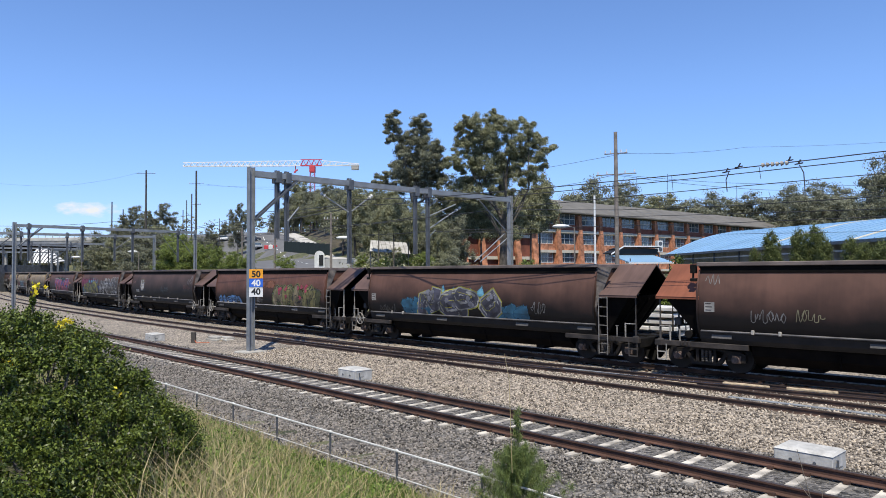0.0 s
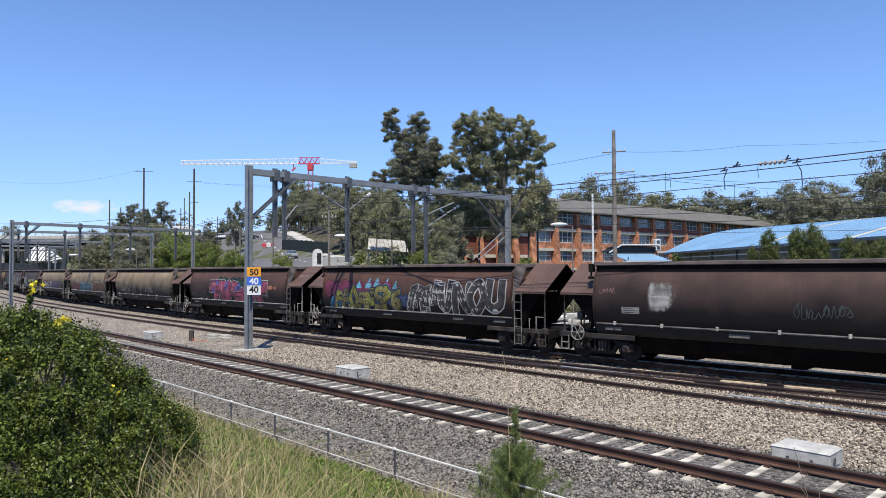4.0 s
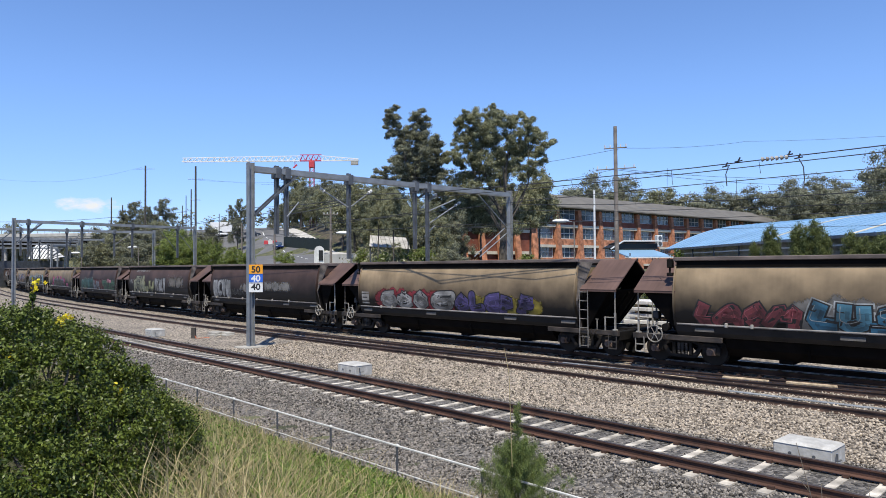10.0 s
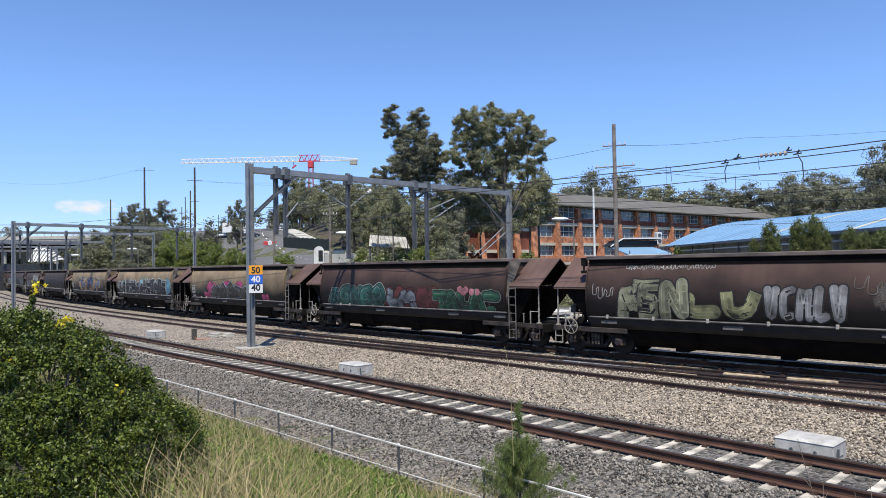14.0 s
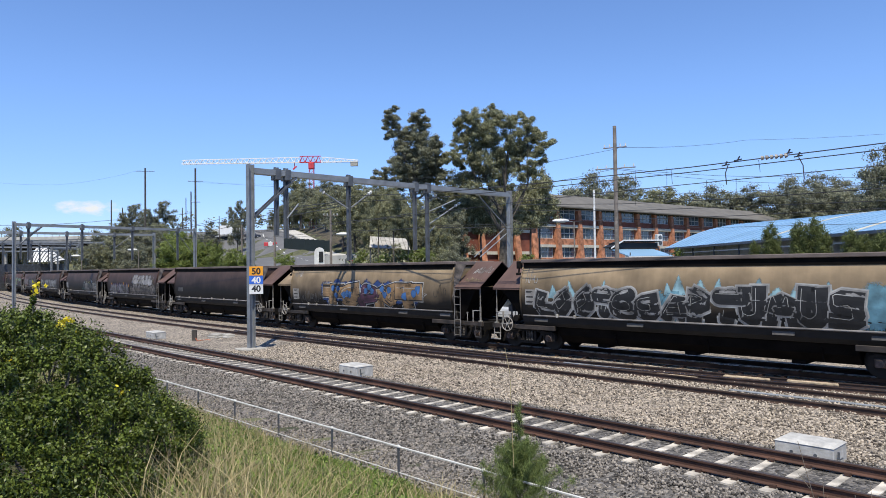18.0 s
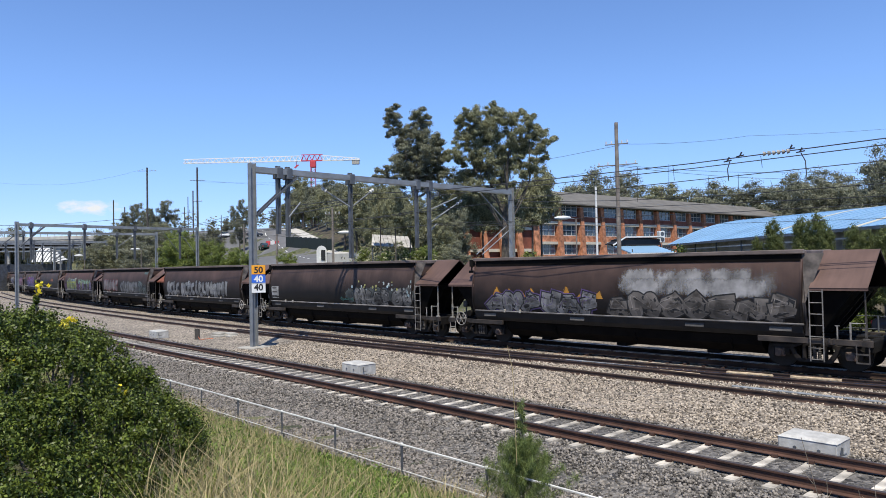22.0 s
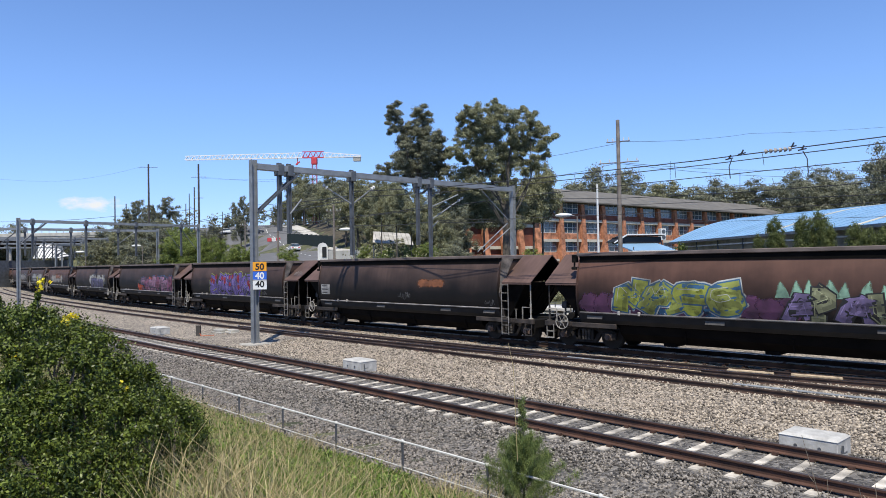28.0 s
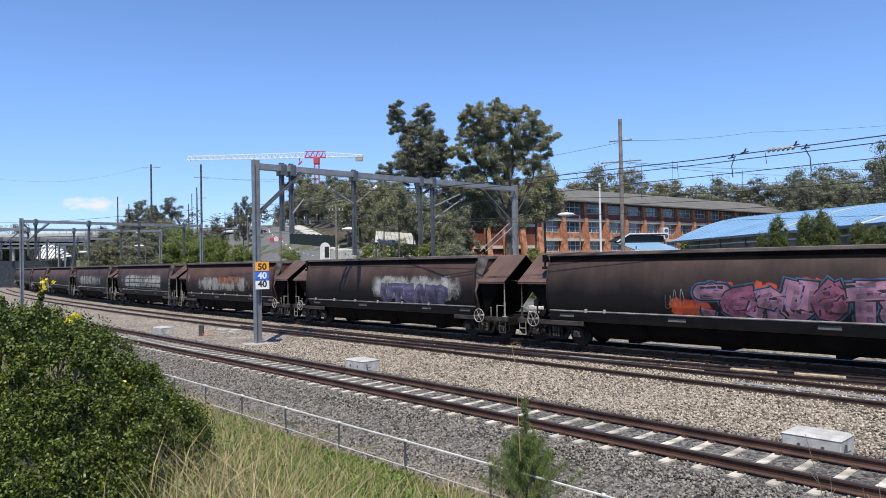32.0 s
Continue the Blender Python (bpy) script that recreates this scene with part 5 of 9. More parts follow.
for i, (x, y, z, h, wide) in enumerate([(18.48, 41.00, -0.34, 4.96, 0.5), (18.97, 40.00, -0.35, 5.90, 0.55), (19.42, 38.00, -0.38, 5.91, 0.6), (19.67, 37.00, -0.39, 6.06, 0.6), (19.76, 36.00, -0.40, 5.44, 0.5), (20.16, 34.00, -0.42, 5.29, 0.7), (20.14, 33.00, -0.44, 4.97, 0.6), (20.16, 32.00, -0.45, 5.09, 0.75), (20.17, 30.00, -0.46, 4.96, 1.2)]):
    tree(LOW_B, x, y, z, i * 71, h / 6.6 * wide, "rounded green shrub beside the railway fence", "shrubs by the fence", "shrub", 1 / wide)
for i, (x, y, z, h, wide) in enumerate([(13.69, 40.00, -0.43, 4.38, 0.7), (14.06, 40.00, -0.43, 3.85, 0.8)]):
    tree(LOW_A, x, y, z, i * 71, h / 4 * wide, "leafy green shrub behind the train", "shrubs by the fence", "shrub", 1 / wide)


for i in range(13):
    x, y, _ = train_line(4 + i * 2.5, 13.5 + (i % 3) * 0.7)
    tree(LOW_A, x, y, ground_z(x, y), i * 53, 0.8, "leafy green shrub behind the yard", "shrubs behind the yard", "shrub", 1.0)


def far_wood():
    """The wooded skyline, too far to count its trees."""
    rng = np.random.default_rng(5)
    cs, rs = [], []
    for i in range(900):
        x = rng.uniform(-340, 420)
        y = 330 + rng.uniform(-40, 90) + 0.1 * abs(x)
        z = ground_z(x, y)
        h = rng.uniform(6, 15) * (1 if x > 10 else 0.75)
        cs.append((x, y, z + h * rng.uniform(0.35, 1.0)))
        k = rng.uniform(2.2, 4.5)
        rs.append((k, k, k * 0.8))
    me = quads("far_wood", leaves(cs, rs, 75, 1.1, 0.6, rng, 0.0, 0.8), M["gum_dark"])
    tagged(new("far_wood", me), "dark green wood along the skyline", "woods", kind="stuff")


far_wood()


def scrub():
    """Undergrowth over the rise, denser away from the road."""
    rng = np.random.default_rng(15)
    cs, rs = [], []
    while len(cs) < 2300:
        x, y = (rng.uniform(-75, 26), rng.uniform(52, 170)) if len(cs) < 700 else (rng.uniform(-15, 12), rng.uniform(56, 104))
        w, s = train_offset(x, y)
        road = x < kerb_x(y) + 5 and y > 84
        if (x / y < -0.118 and y < 104) or w < 7.5 or w > 95 or road or s < -120 or (x > 3 and w < 24):
            continue
        k = rng.uniform(0.5, 1.5) if len(cs) < 700 else rng.uniform(0.5, 1.9)
        cs.append((x, y, ground_z(x, y) + k * 0.45))
        rs.append((k * 1.2, k * 1.2, k * 0.8))
    tagged(new("scrub", quads("scrub", leaves(cs, rs, 105, 0.22, 0.5, rng, 0.0, 0.8), M["gum"])), "low green undergrowth over the rise", "scrub", kind="stuff")


scrub()


def bush():
    """The big shrub on the bank, many leafy stems with yellow flowers."""
    b = thing("flowering_shrub", pose(0, 0, 0), "large leafy green shrub with small yellow flowers on the bank", "shrub")
    rng = np.random.default_rng(3)
    cs, rs, bm = [], [], bmesh.new()
    for i in range(1900):
        x, y = rng.uniform(-6.4, -1.7), rng.uniform(3.6, 8.3)
        top = bush_top(x, y)
        g = ground_z(x, y)
        if top < g + 0.1 or x / y > -0.361 + 0.03 * noise.noise((x, y, 4)):
            continue
        z = g + (top - g) * (1 - rng.uniform(0, 1) ** 1.7 * 0.95)
        gap = noise.noise((x * 1.7, y * 1.7, z * 1.7))
        if z < top - 0.2 and gap < (0.16 if x > -4.2 else -0.02) + 0.14 * smooth(1.6, 0.9, z):
            continue
        cs.append((x, y, z))
        k = rng.uniform(0.09, 0.21)
        rs.append((k, k, k * 0.9))
        if i % 7 == 0:
            rod(bm, (x + rng.uniform(-0.3, 0.3), y + rng.uniform(-0.3, 0.3), g - 0.1), (x, y, z), 0.018, 0.008, 5)
    # young shoots that stand out of the top
    for i in range(110):
        x, y = rng.uniform(-5.6, -2.7), rng.uniform(4.4, 7.6)
        top = bush_top(x, y)
        if x / y > -0.37 or top < ground_z(x, y) + 0.5:
            continue
        l, dx, dy = rng.uniform(0.02, 0.2), rng.normal() * 0.06, rng.normal() * 0.06
        rod(bm, (x, y, top - 0.15), (x + dx, y + dy, top + l), 0.006, 0.003, 4)
        for q in range(3):
            f = 1 - 0.33 * q
            cs.append((x + dx * f, y + dy * f, top + l * f))
            rs.append((0.035 + 0.02 * q, 0.035 + 0.02 * q, 0.05))
    for x, y, z in ((-3.89, 6.60, 3.18),):
        rod(bm, (x - 0.08, y + 0.1, 1.9), (x, y, z), 0.012, 0.005, 5)
        for q in range(2):
            cs.append((x - 0.012 * q, y + 0.015 * q, z - 0.1 - 0.16 * q))
            rs.append((0.025, 0.025, 0.04))
    tagged(part("stem_cluster", bm, M["bark"], b), kind="stuff")
    part("foliage", quads("foliage", leaves(cs, rs, 350, 0.031, 0.5, rng, 0.0, 0.55), M["shrub"]), None, b)
    for x, y, z in [(-3.89, 6.60, 3.18), (-3.95, 7.20, 2.79), (-3.88, 7.20, 2.83), (-3.89, 7.30, 2.65), (-3.53, 7.00, 2.41), (-3.42, 6.90, 2.38), (-3.42, 7.00, 2.32), (-3.16, 6.80, 2.16), (-3.15, 6.90, 2.16), (-3.77, 7.30, 2.59), (-3.88, 6.20, 2.57), (-3.53, 5.60, 1.92), (-3.86, 6.20, 2.52), (-3.52, 7.10, 2.44)]:
        fl, fr = [], []
        for j in range(5):
            fl.append((x + rng.normal() * 0.03, y + rng.normal() * 0.03, z + rng.normal() * 0.03))
            fr.append((0.035, 0.035, 0.03))
        part("flower", quads("flower", leaves(fl, fr, 7, 0.036, 0.8, rng), M["petal"]), None, b, "bright yellow flower cluster")


def bush_top(x, y):
    """The outline of the shrub: highest at one end, falling in steps to the other."""
    t = float(np.interp(x, [-6.5, -4.6, -4.25, -3.9, -3.55, -3.15, -2.85, -2.6, -2.3, -1.7], [2.72, 2.78, 2.76, 2.70, 2.46, 2.30, 2.05, 1.7, 1.0, 0.2]))
    t -= 0.5 * smooth(6.7, 8.2, y) * smooth(-4.6, -3.0, x)
    return t + 0.02 + 0.26 * noise.noise((x * 2.2, y * 2.2, 1)) - 0.35 * smooth(6.0, 3.8, y)


bush()


def blades(name, n, area, height, width, material, label, seed, kind="stuff", lean=0.35):
    """Grass over a part of the bank: bent blades of two quads each."""
    rng = np.random.default_rng(seed)
    out = []
    while len(out) < 2 * n:
        x, y, ok = area(rng)
        if not ok:
            continue
        z = ground_z(x, y) - 0.03
        h = height * rng.uniform(0.45, 1.25)
        a = rng.uniform(0, 2 * math.pi)
        w = np.array([math.cos(a), math.sin(a), 0]) * width * rng.uniform(0.6, 1.3)
        l = rng.normal(size=3) * lean * h
        l[2] = 0
        p0, p1, p2 = np.array([x, y, z]), np.array([x, y, z + h * 0.6]) + l * 0.35, np.array([x, y, z + h]) + l
        out.append([p0 - w, p0 + w, p1 + w * 0.7, p1 - w * 0.7])
        out.append([p1 - w * 0.7, p1 + w * 0.7, p2 + w * 0.08, p2 - w * 0.08])
    tagged(new(name, quads(name, out, material)), label, "grass", kind=kind)


def bank_area(u0, u1, s0, s1, patch=0.0, seed=0.0):
    def f(rng):
        u, s = rng.uniform(u0, u1), rng.uniform(s0, s1)
        x, y, _ = near_line(s, -u)
        return x, y, noise.noise((x * 0.9, y * 0.9, seed)) > patch - 0.5
    return f


blades("bank_grass", 46000, bank_area(5.15, 10.4, -11, 9, 0.42, 2.0), 0.20, 0.006, M["grass"], "green and yellowing grass on the bank", 1)
blades("lush_grass", 38000, bank_area(5.2, 10.4, -9, 9, 0.40, 8.0), 0.17, 0.011, M["lush"], "fresh green grass and weeds on the bank", 6)
blades("dry_grass", 12500, bank_area(5.1, 10.4, -11, 9, 0.5, 5.0), 0.40, 0.0035, M["straw"], "dry straw-coloured grass on the bank", 2)
blades("dead_stems", 2400, bank_area(5.2, 8.2, -7, 9, 0.5, 12.0), 0.34, 0.004, M["straw"], "pale dead grass stems on the bank", 12)
blades("track_weeds", 8000, bank_area(3.9, 5.4, -30, 9, 0.62, 9.0), 0.12, 0.005, M["grass"], "sparse weeds at the foot of the ballast", 4)
blades("dry_weeds", 2200, bank_area(3.0, 4.4, -25, 9, 0.4, 4.0), 0.2, 0.004, M["straw"], "sparse dry weeds at the foot of the ballast", 5)


def clump(x, y, rx, ry):
    def f(rng):
        return x + rng.normal() * rx, y + rng.normal() * ry, True
    return f


blades("straw_tussock", 240, clump(-1.75, 5.75, 0.28, 0.25), 0.62, 0.0045, M["straw"], "tall dry straw tussock at the foot of the shrub", 31, lean=0.45)
blades("straw_tussock", 170, clump(-1.15, 6.0, 0.3, 0.3), 0.5, 0.004, M["straw"], "tall dry straw tussock on the bank", 32, lean=0.4)
blades("straw_tussock", 130, clump(-2.2, 7.6, 0.3, 0.3), 0.5, 0.004, M["straw"], "tall dry straw tussock beside the shrub", 33, lean=0.35)


for k, (gx, gy, n, h) in enumerate(((-0.6, 5.7, 230, 0.5), (-1.35, 5.1, 210, 0.55), (0.1, 6.2, 150, 0.42), (-1.9, 6.6, 160, 0.55), (-0.2, 7.3, 120, 0.45))):
    blades("straw_tussock", n, clump(gx, gy, 0.38, 0.3), h, 0.0055, M["straw"], "tall dry straw tussock among the grass", 40 + k, lean=0.5)
for k, (gx, gy, n) in enumerate(((-0.9, 6.6, 1500), (0.35, 7.4, 1400), (-0.1, 6.3, 1300), (-1.6, 7.7, 1100))):
    blades("green_tussock", n, clump(gx, gy, 0.4, 0.28), 0.27, 0.007, M["lush"], "bright green grass tussock on the bank", 50 + k, lean=0.4)


def dead_weed(x, y, stems, label):
    """A dead weed: thin forked stems, some with feathery heads."""
    g = ground_z(x, y)
    t = thing("dead_weed", pose(x, y, g - 0.03), label, "weed", "dead weeds on the bank")
    for dx, dz, bend, heads in stems:
        bm = bmesh.new()
        pts = [Vector((dx * f + bend * math.sin(math.pi * f), 0.05 * f, dz * f)) for f in (0, 0.25, 0.5, 0.75, 1.0)]
        for i, (a, b) in enumerate(zip(pts, pts[1:])):
            rod(bm, a, b, 0.006 - 0.0011 * i, 0.005 - 0.0011 * i, 5)
        for f, lx, lz in ((0.6, -0.10, 0.13), (0.72, 0.09, 0.12), (0.82, -0.07, 0.10)):
            p = pts[2].lerp(pts[4], (f - 0.5) * 2)
            rod(bm, p, p + Vector((lx, 0.02, lz)), 0.0025, 0.001, 4)
            if heads:
                for q in range(4):
                    e = p + Vector((lx, 0.02, lz)) * (0.5 + 0.16 * q)
                    rod(bm, e, e + Vector((0.012 * (-1) ** q, 0.01, 0.025)), 0.004, 0.001, 4)
        part("stem", bm, M["dead_stem"], t)


M["dead_stem"] = mat("dead_stem", (0.26, 0.21, 0.16), 0.9, vary=0.3, size=0.1)
dead_weed(2.62, 4.6, ((-0.28, 1.72, 0.05, False), (-0.12, 1.45, -0.03, False)), "tall dead weed with thin bare forked stems")
dead_weed(2.86, 4.6, ((-0.15, 1.40, 0.04, True), (-0.05, 1.50, 0.02, True), (0.08, 1.44, -0.03, True), (0.2, 1.33, 0.03, True)), "dead weed with dry feathery heads")


def weeds():
    """Broad-leaved weeds among the grass."""
    rng = np.random.default_rng(19)
    cs, rs = [], []
    while len(cs) < 2400:
        x, y, _ = near_line(rng.uniform(-10, 8), -rng.uniform(5.2, 9.8))
        if noise.noise((x * 0.8, y * 0.8, 3.3)) < -0.12:
            continue
        k = rng.uniform(0.06, 0.18)
        cs.append((x, y, ground_z(x, y) + k * 0.7))
        rs.append((k, k, k * 0.7))
    tagged(new("broadleaf_weeds", quads("broadleaf_weeds", leaves(cs, rs, 55, 0.055, 0.6, rng), M["lush"])), "low broad-leaved weeds among the grass", "weeds", kind="stuff")
    stalk = thing("dry_stalk", pose(0.90, 9.30, 1.56), "tall thin dry grass stalk beside the sapling", "stalk")
    bm = bmesh.new()
    rod(bm, (0, 0, -0.9), (-0.03, 0, 0.35), 0.005, 0.004, 5)
    rod(bm, (-0.03, 0, 0.35), (-0.09, 0.02, 0.68), 0.004, 0.002, 5)
    part("stem", bm, M["straw"], stalk)


weeds()


def sapling():
    x, y = 1.02, 9.75
    g = ground_z(x, y)
    t = thing("pine_sapling", pose(x, y, g), "small green pine sapling beside the wire fence", "sapling")
    bm = bmesh.new()
    rod(bm, (0, 0, -0.05), (0.02, 0, 1.62), 0.02, 0.006, 6)
    rng = np.random.default_rng(9)
    cs, rs = [], []
    for i in range(64):
        u = i / 64
        z = 0.05 + 1.5 * u
        a = i * 2.4
        L = (0.15 + 0.60 * max(0, 1 - 1.55 * u)) * (0.55 + 0.45 * abs(math.cos(a * 1.7))) if u < 0.62 else 0.07 * (1.3 - u)
        e = (L * math.cos(a), L * math.sin(a), z + 0.6 * L + 0.06)
        rod(bm, (0, 0, z), e, 0.006, 0.003, 4)
        for f in (0.25, 0.4, 0.55, 0.7, 0.85, 1.0) if u < 0.62 else (1.0,) if i % 2 else ():
            cs.append((e[0] * f, e[1] * f, z + (e[2] - z) * f))
            rs.append((0.06, 0.06, 0.085) if u < 0.62 else (0.02, 0.02, 0.06))
    part("stem", bm, M["bark"], t)
    part("needles", quads("needles", leaves(cs, rs, 80, 0.15, 0.024, rng, -1.5), M["pine"]), None, t)


sapling()


def fence():
    f = thing("wire_fence", pose(0, 0, 0), "low white wire fence on thin steel posts", "fence")
    ss = [5.82 - 1.93 * k for k in range(-3, 16)]
    for s in ss:
        x, y, th = near_line(s, -4.71)
        bm = bmesh.new()
        box(bm, -0.014, 0.014, -0.014, 0.014, -0.55, 0.385)
        put(part("post", bm, M["galv_dark"], f), pose(x, y, 0, 0, 0, math.degrees(th)))
        bm = bmesh.new()
        bmesh.ops.create_icosphere(bm, subdivisions=2, radius=0.032)
        put(part("cap", bm, M["white_wire"], f), pose(x, y, 0.395))
    for z, r in ((0.39, 0.017), (-0.03, 0.010)):
        for a, b in zip(ss, ss[1:]):
            p, q = near_line(a, -4.71), near_line(b, -4.71)
            bm = bmesh.new()
            rod(bm, (p[0], p[1], z), (q[0], q[1], z), r, n=6)
            part("wire", bm, M["white_wire"], f)


fence()


# ---- line-side things ----
def cable_box(x, y, turn, lid=0.0):
    b = thing("cable_box", pose(x, y, -0.25, 0, 0, turn), "grey galvanised steel cable box on the ballast", "box", "cable boxes")
    bm = bmesh.new()
    box(bm, -0.49, 0.49, -0.34, 0.34, -0.06, 0.36, 0.012)
    part("body", bm, M["box"], b)
    bm = bmesh.new()
    lo, hi = [bm.verts.new((x, y, 0.355)) for x, y in ((-0.5, -0.35), (0.5, -0.35), (0.5, 0.35), (-0.5, 0.35))], [bm.verts.new((x, y, 0.40)) for x, y in ((-0.43, -0.27), (0.43, -0.27), (0.43, 0.27), (-0.43, 0.27))]
    for i in range(4):
        bm.faces.new((lo[i], lo[(i + 1) % 4], hi[(i + 1) % 4], hi[i]))
    bm.faces.new(hi)
    bm.faces.new(lo[::-1])
    part("lid", bm, M["box"], b)
    bm = bmesh.new()
    bar(bm, (0.51, -0.2, 0.22), (0.545, -0.2, 0.22), 0.02, 0.14)
    bar(bm, (0.545, -0.2, 0.16), (0.545, -0.05, 0.16), 0.02, 0.02)
    part("latch", bm, M["galv_dark"], b)
    for t in (-0.2, 0.2):
        bm = bmesh.new()
        rod(bm, (t, -0.345, 0.2), (t, -0.36, 0.2), 0.03)
        part("bolt", bm, M["galv_dark"], b)


cable_box(6.57, 12.61, -46.9)
cable_box(-2.95, 23.25, -46.9)
cable_box(-15.3, 37.0, -46.9)


def old_lids():
    for dx, dy, rz, tilt in ((0, 0, -40, 4), (0.7, -0.25, -52, -3)):
        bm = bmesh.new()
        box(bm, -0.5, 0.5, -0.3, 0.3, 0, 0.09, 0.015)
        box(bm, -0.4, 0.4, -0.22, 0.22, 0.09, 0.2, 0.02)
        tagged(put(part("trough_lid", bm, M["concrete"]), pose(-12.1 + dx, 37.1 + dy, -0.24, tilt, 0, rz)), "weathered concrete trough lid lying on the ballast", "lid", "trough lids")
    b = thing("marker_post", pose(-12.78, 35.67, -0.25), "short dark timber post with an orange cable at its foot", "post")
    bm = bmesh.new()
    box(bm, -0.11, 0.11, -0.08, 0.08, -0.1, 0.55, 0.015)
    part("post", bm, M["dark_wood"], b)
    bm = bmesh.new()
    for i in range(8):
        rod(bm, (0.1 + i * 0.09, -0.1 - 0.1 * math.sin(i * 0.7), 0.03 + 0.12 * (i == 0)), (0.1 + (i + 1) * 0.09, -0.1 - 0.1 * math.sin((i + 1) * 0.7), 0.03), 0.015, n=5)
    part("cable", bm, M["cable_orange"], b, "orange cable")


M["cable_orange"] = mat("orange_cable", (0.55, 0.12, 0.03), 0.6, bump=0)
old_lids()


def text_mesh(words, size, material):
    cu = bpy.data.curves.new("writing", "FONT")
    cu.body, cu.size, cu.extrude, cu.offset = words, size, 0.003, 0.012
    cu.align_x, cu.align_y = "CENTER", "CENTER"
    tmp = new("tmp", cu)
    bpy.context.view_layer.update()
    me = bpy.data.meshes.new_from_object(tmp.evaluated_get(bpy.context.evaluated_depsgraph_get()))
    bpy.data.objects.remove(tmp)
    bpy.data.curves.remove(cu)
    me.materials.clear()
    me.materials.append(material)
    return me


def speed_sign(z, plate, ink, words, label):
    s = thing("speed_sign", pose(-8.36, 31.08, z, 90, 0, 12), label, "sign", "speed signs on the mast")
    bm = bmesh.new()
    box(bm, -0.30, 0.30, -0.225, 0.225, -0.012, 0.0, 0.006)
    part("plate", bm, plate, s)
    put(part("digits", text_mesh(words, 0.39, ink), None, s), pose(0, 0, 0.002))
    bm = bmesh.new()
    box(bm, -0.2, 0.05, -0.03, 0.03, -0.2, -0.013)
    part("bracket", bm, M["galv_dark"], s)


speed_sign(3.25, M["orange"], M["black"], "50", "orange speed sign with black figures on the mast")
speed_sign(2.85, M["blue"], M["signwhite"], "40", "blue speed sign with white figures on the mast")
speed_sign(2.47, M["signwhite"], M["black"], "40", "white speed sign with black figures on the mast")


# ---- poles ----
def power_pole(x, y, z0, top, r, arms, label, material, name="power_pole", group="power poles", turn=0.0):
    p = thing(name, pose(x, y, z0, 0, 0, turn), label, "pole", group)
    bm = bmesh.new()
    rod(bm, (0, 0, -0.5), (0, 0, top - z0), r, r * 0.72, 10)
    part("shaft", bm, material, p)
    for h, half in arms:
        bm = bmesh.new()
        box(bm, -half, half, -0.045, 0.045, h - z0 - 0.03, h - z0 + 0.03, 0.01)
        a = part("crossarm", bm, material, p)
        for q in (-0.9, -0.45, 0.45, 0.9):
            bm = bmesh.new()
            rod(bm, (q * half, 0, h - z0 + 0.06), (q * half, 0, h - z0 + 0.24), 0.05, 0.03, 8)
            part("insulator", bm, M["frame"], a)
    return p


power_pole(11.28, 45.00, -0.3, 12.34, 0.16, [(10.93, 0.75), (9.57, 1.3)], "tall grey wooden power pole with two crossarms", M["wood_pole"], turn=-25)
p = power_pole(11.39, 52.00, -0.3, 8.95, 0.10, [], "slim white steel pole", M["white"], "steel_pole", "")
power_pole(-59.92, 140.00, 3.50, 24.14, 0.22, [(23.46, 1.9)], "distant dark wooden power pole with a crossarm", M["dark_wood"])
power_pole(-42.67, 120.00, 3.77, 21.01, 0.2, [(18.75, 1.3), (15.13, 0.8)], "distant dark wooden power pole with a crossarm", M["dark_wood"])
for px, py, q, h in ((-71.55, 150.00, 18.78, 0.16), (-69.12, 150.00, 17.14, 0.15), (-54.30, 150.00, 20.42, 0.17), (-59.10, 160.00, 20.14, 0.12), (-59.91, 160.00, 17.80, 0.13), (-51.45, 160.00, 15.82, 0.1)):
    power_pole(px, py, ground_z(px, py), q, h, [], "thin dark pole on the rise beyond the railway", M["dark_wood"])
for px, py, q, h in ((-10.63, 66.00, 8.94, 0.13), (-16.45, 68.00, 8.10, 0.12), (-26.02, 90.00, 9.13, 0.12)):
    power_pole(px, py, ground_z(px, py), q, h, [(q - 0.6, 0.7)], "grey wooden power pole beside the road", M["wood_pole"])


def street_lamp(x, y, z0, top, reach, turn, label):
    p = thing("street_lamp", pose(x, y, z0, 0, 0, turn), label, "street lamp", "street lamps")
    bm = bmesh.new()
    rod(bm, (0, 0, -0.3), (0, 0, top - z0), 0.07, 0.05, 8)
    part("pole", bm, M["wood_pole"], p)
    bm = bmesh.new()
    rod(bm, (0, 0, top - z0 - 0.05), (-reach, 0, top - z0 + 0.05), 0.03, n=6)
    part("arm", bm, M["galv"], p)
    bm = bmesh.new()
    bmesh.ops.create_uvsphere(bm, u_segments=12, v_segments=6, radius=0.5, matrix=Matrix.Translation((-reach - 0.3, 0, top - z0 + 0.05)) @ Matrix.Diagonal((1.3, 0.5, 0.32, 1)))
    part("head", bm, M["white"], p)


street_lamp(9.86, 52.00, -0.3, 6.61, 0.7, 0, "grey lamp post with a white flat lantern")
street_lamp(-8.19, 62.00, 2.53, 6.34, 0.4, 0, "lamp post with a white flat lantern beside the road")
street_lamp(-49.38, 95.00, -0.48, 5.52, 0.5, 0, "lamp post with a white lantern near the bridge")
street_lamp(-39.40, 90.00, 0.52, 6.08, 0.5, 0, "lamp post with a white lantern among the trees")


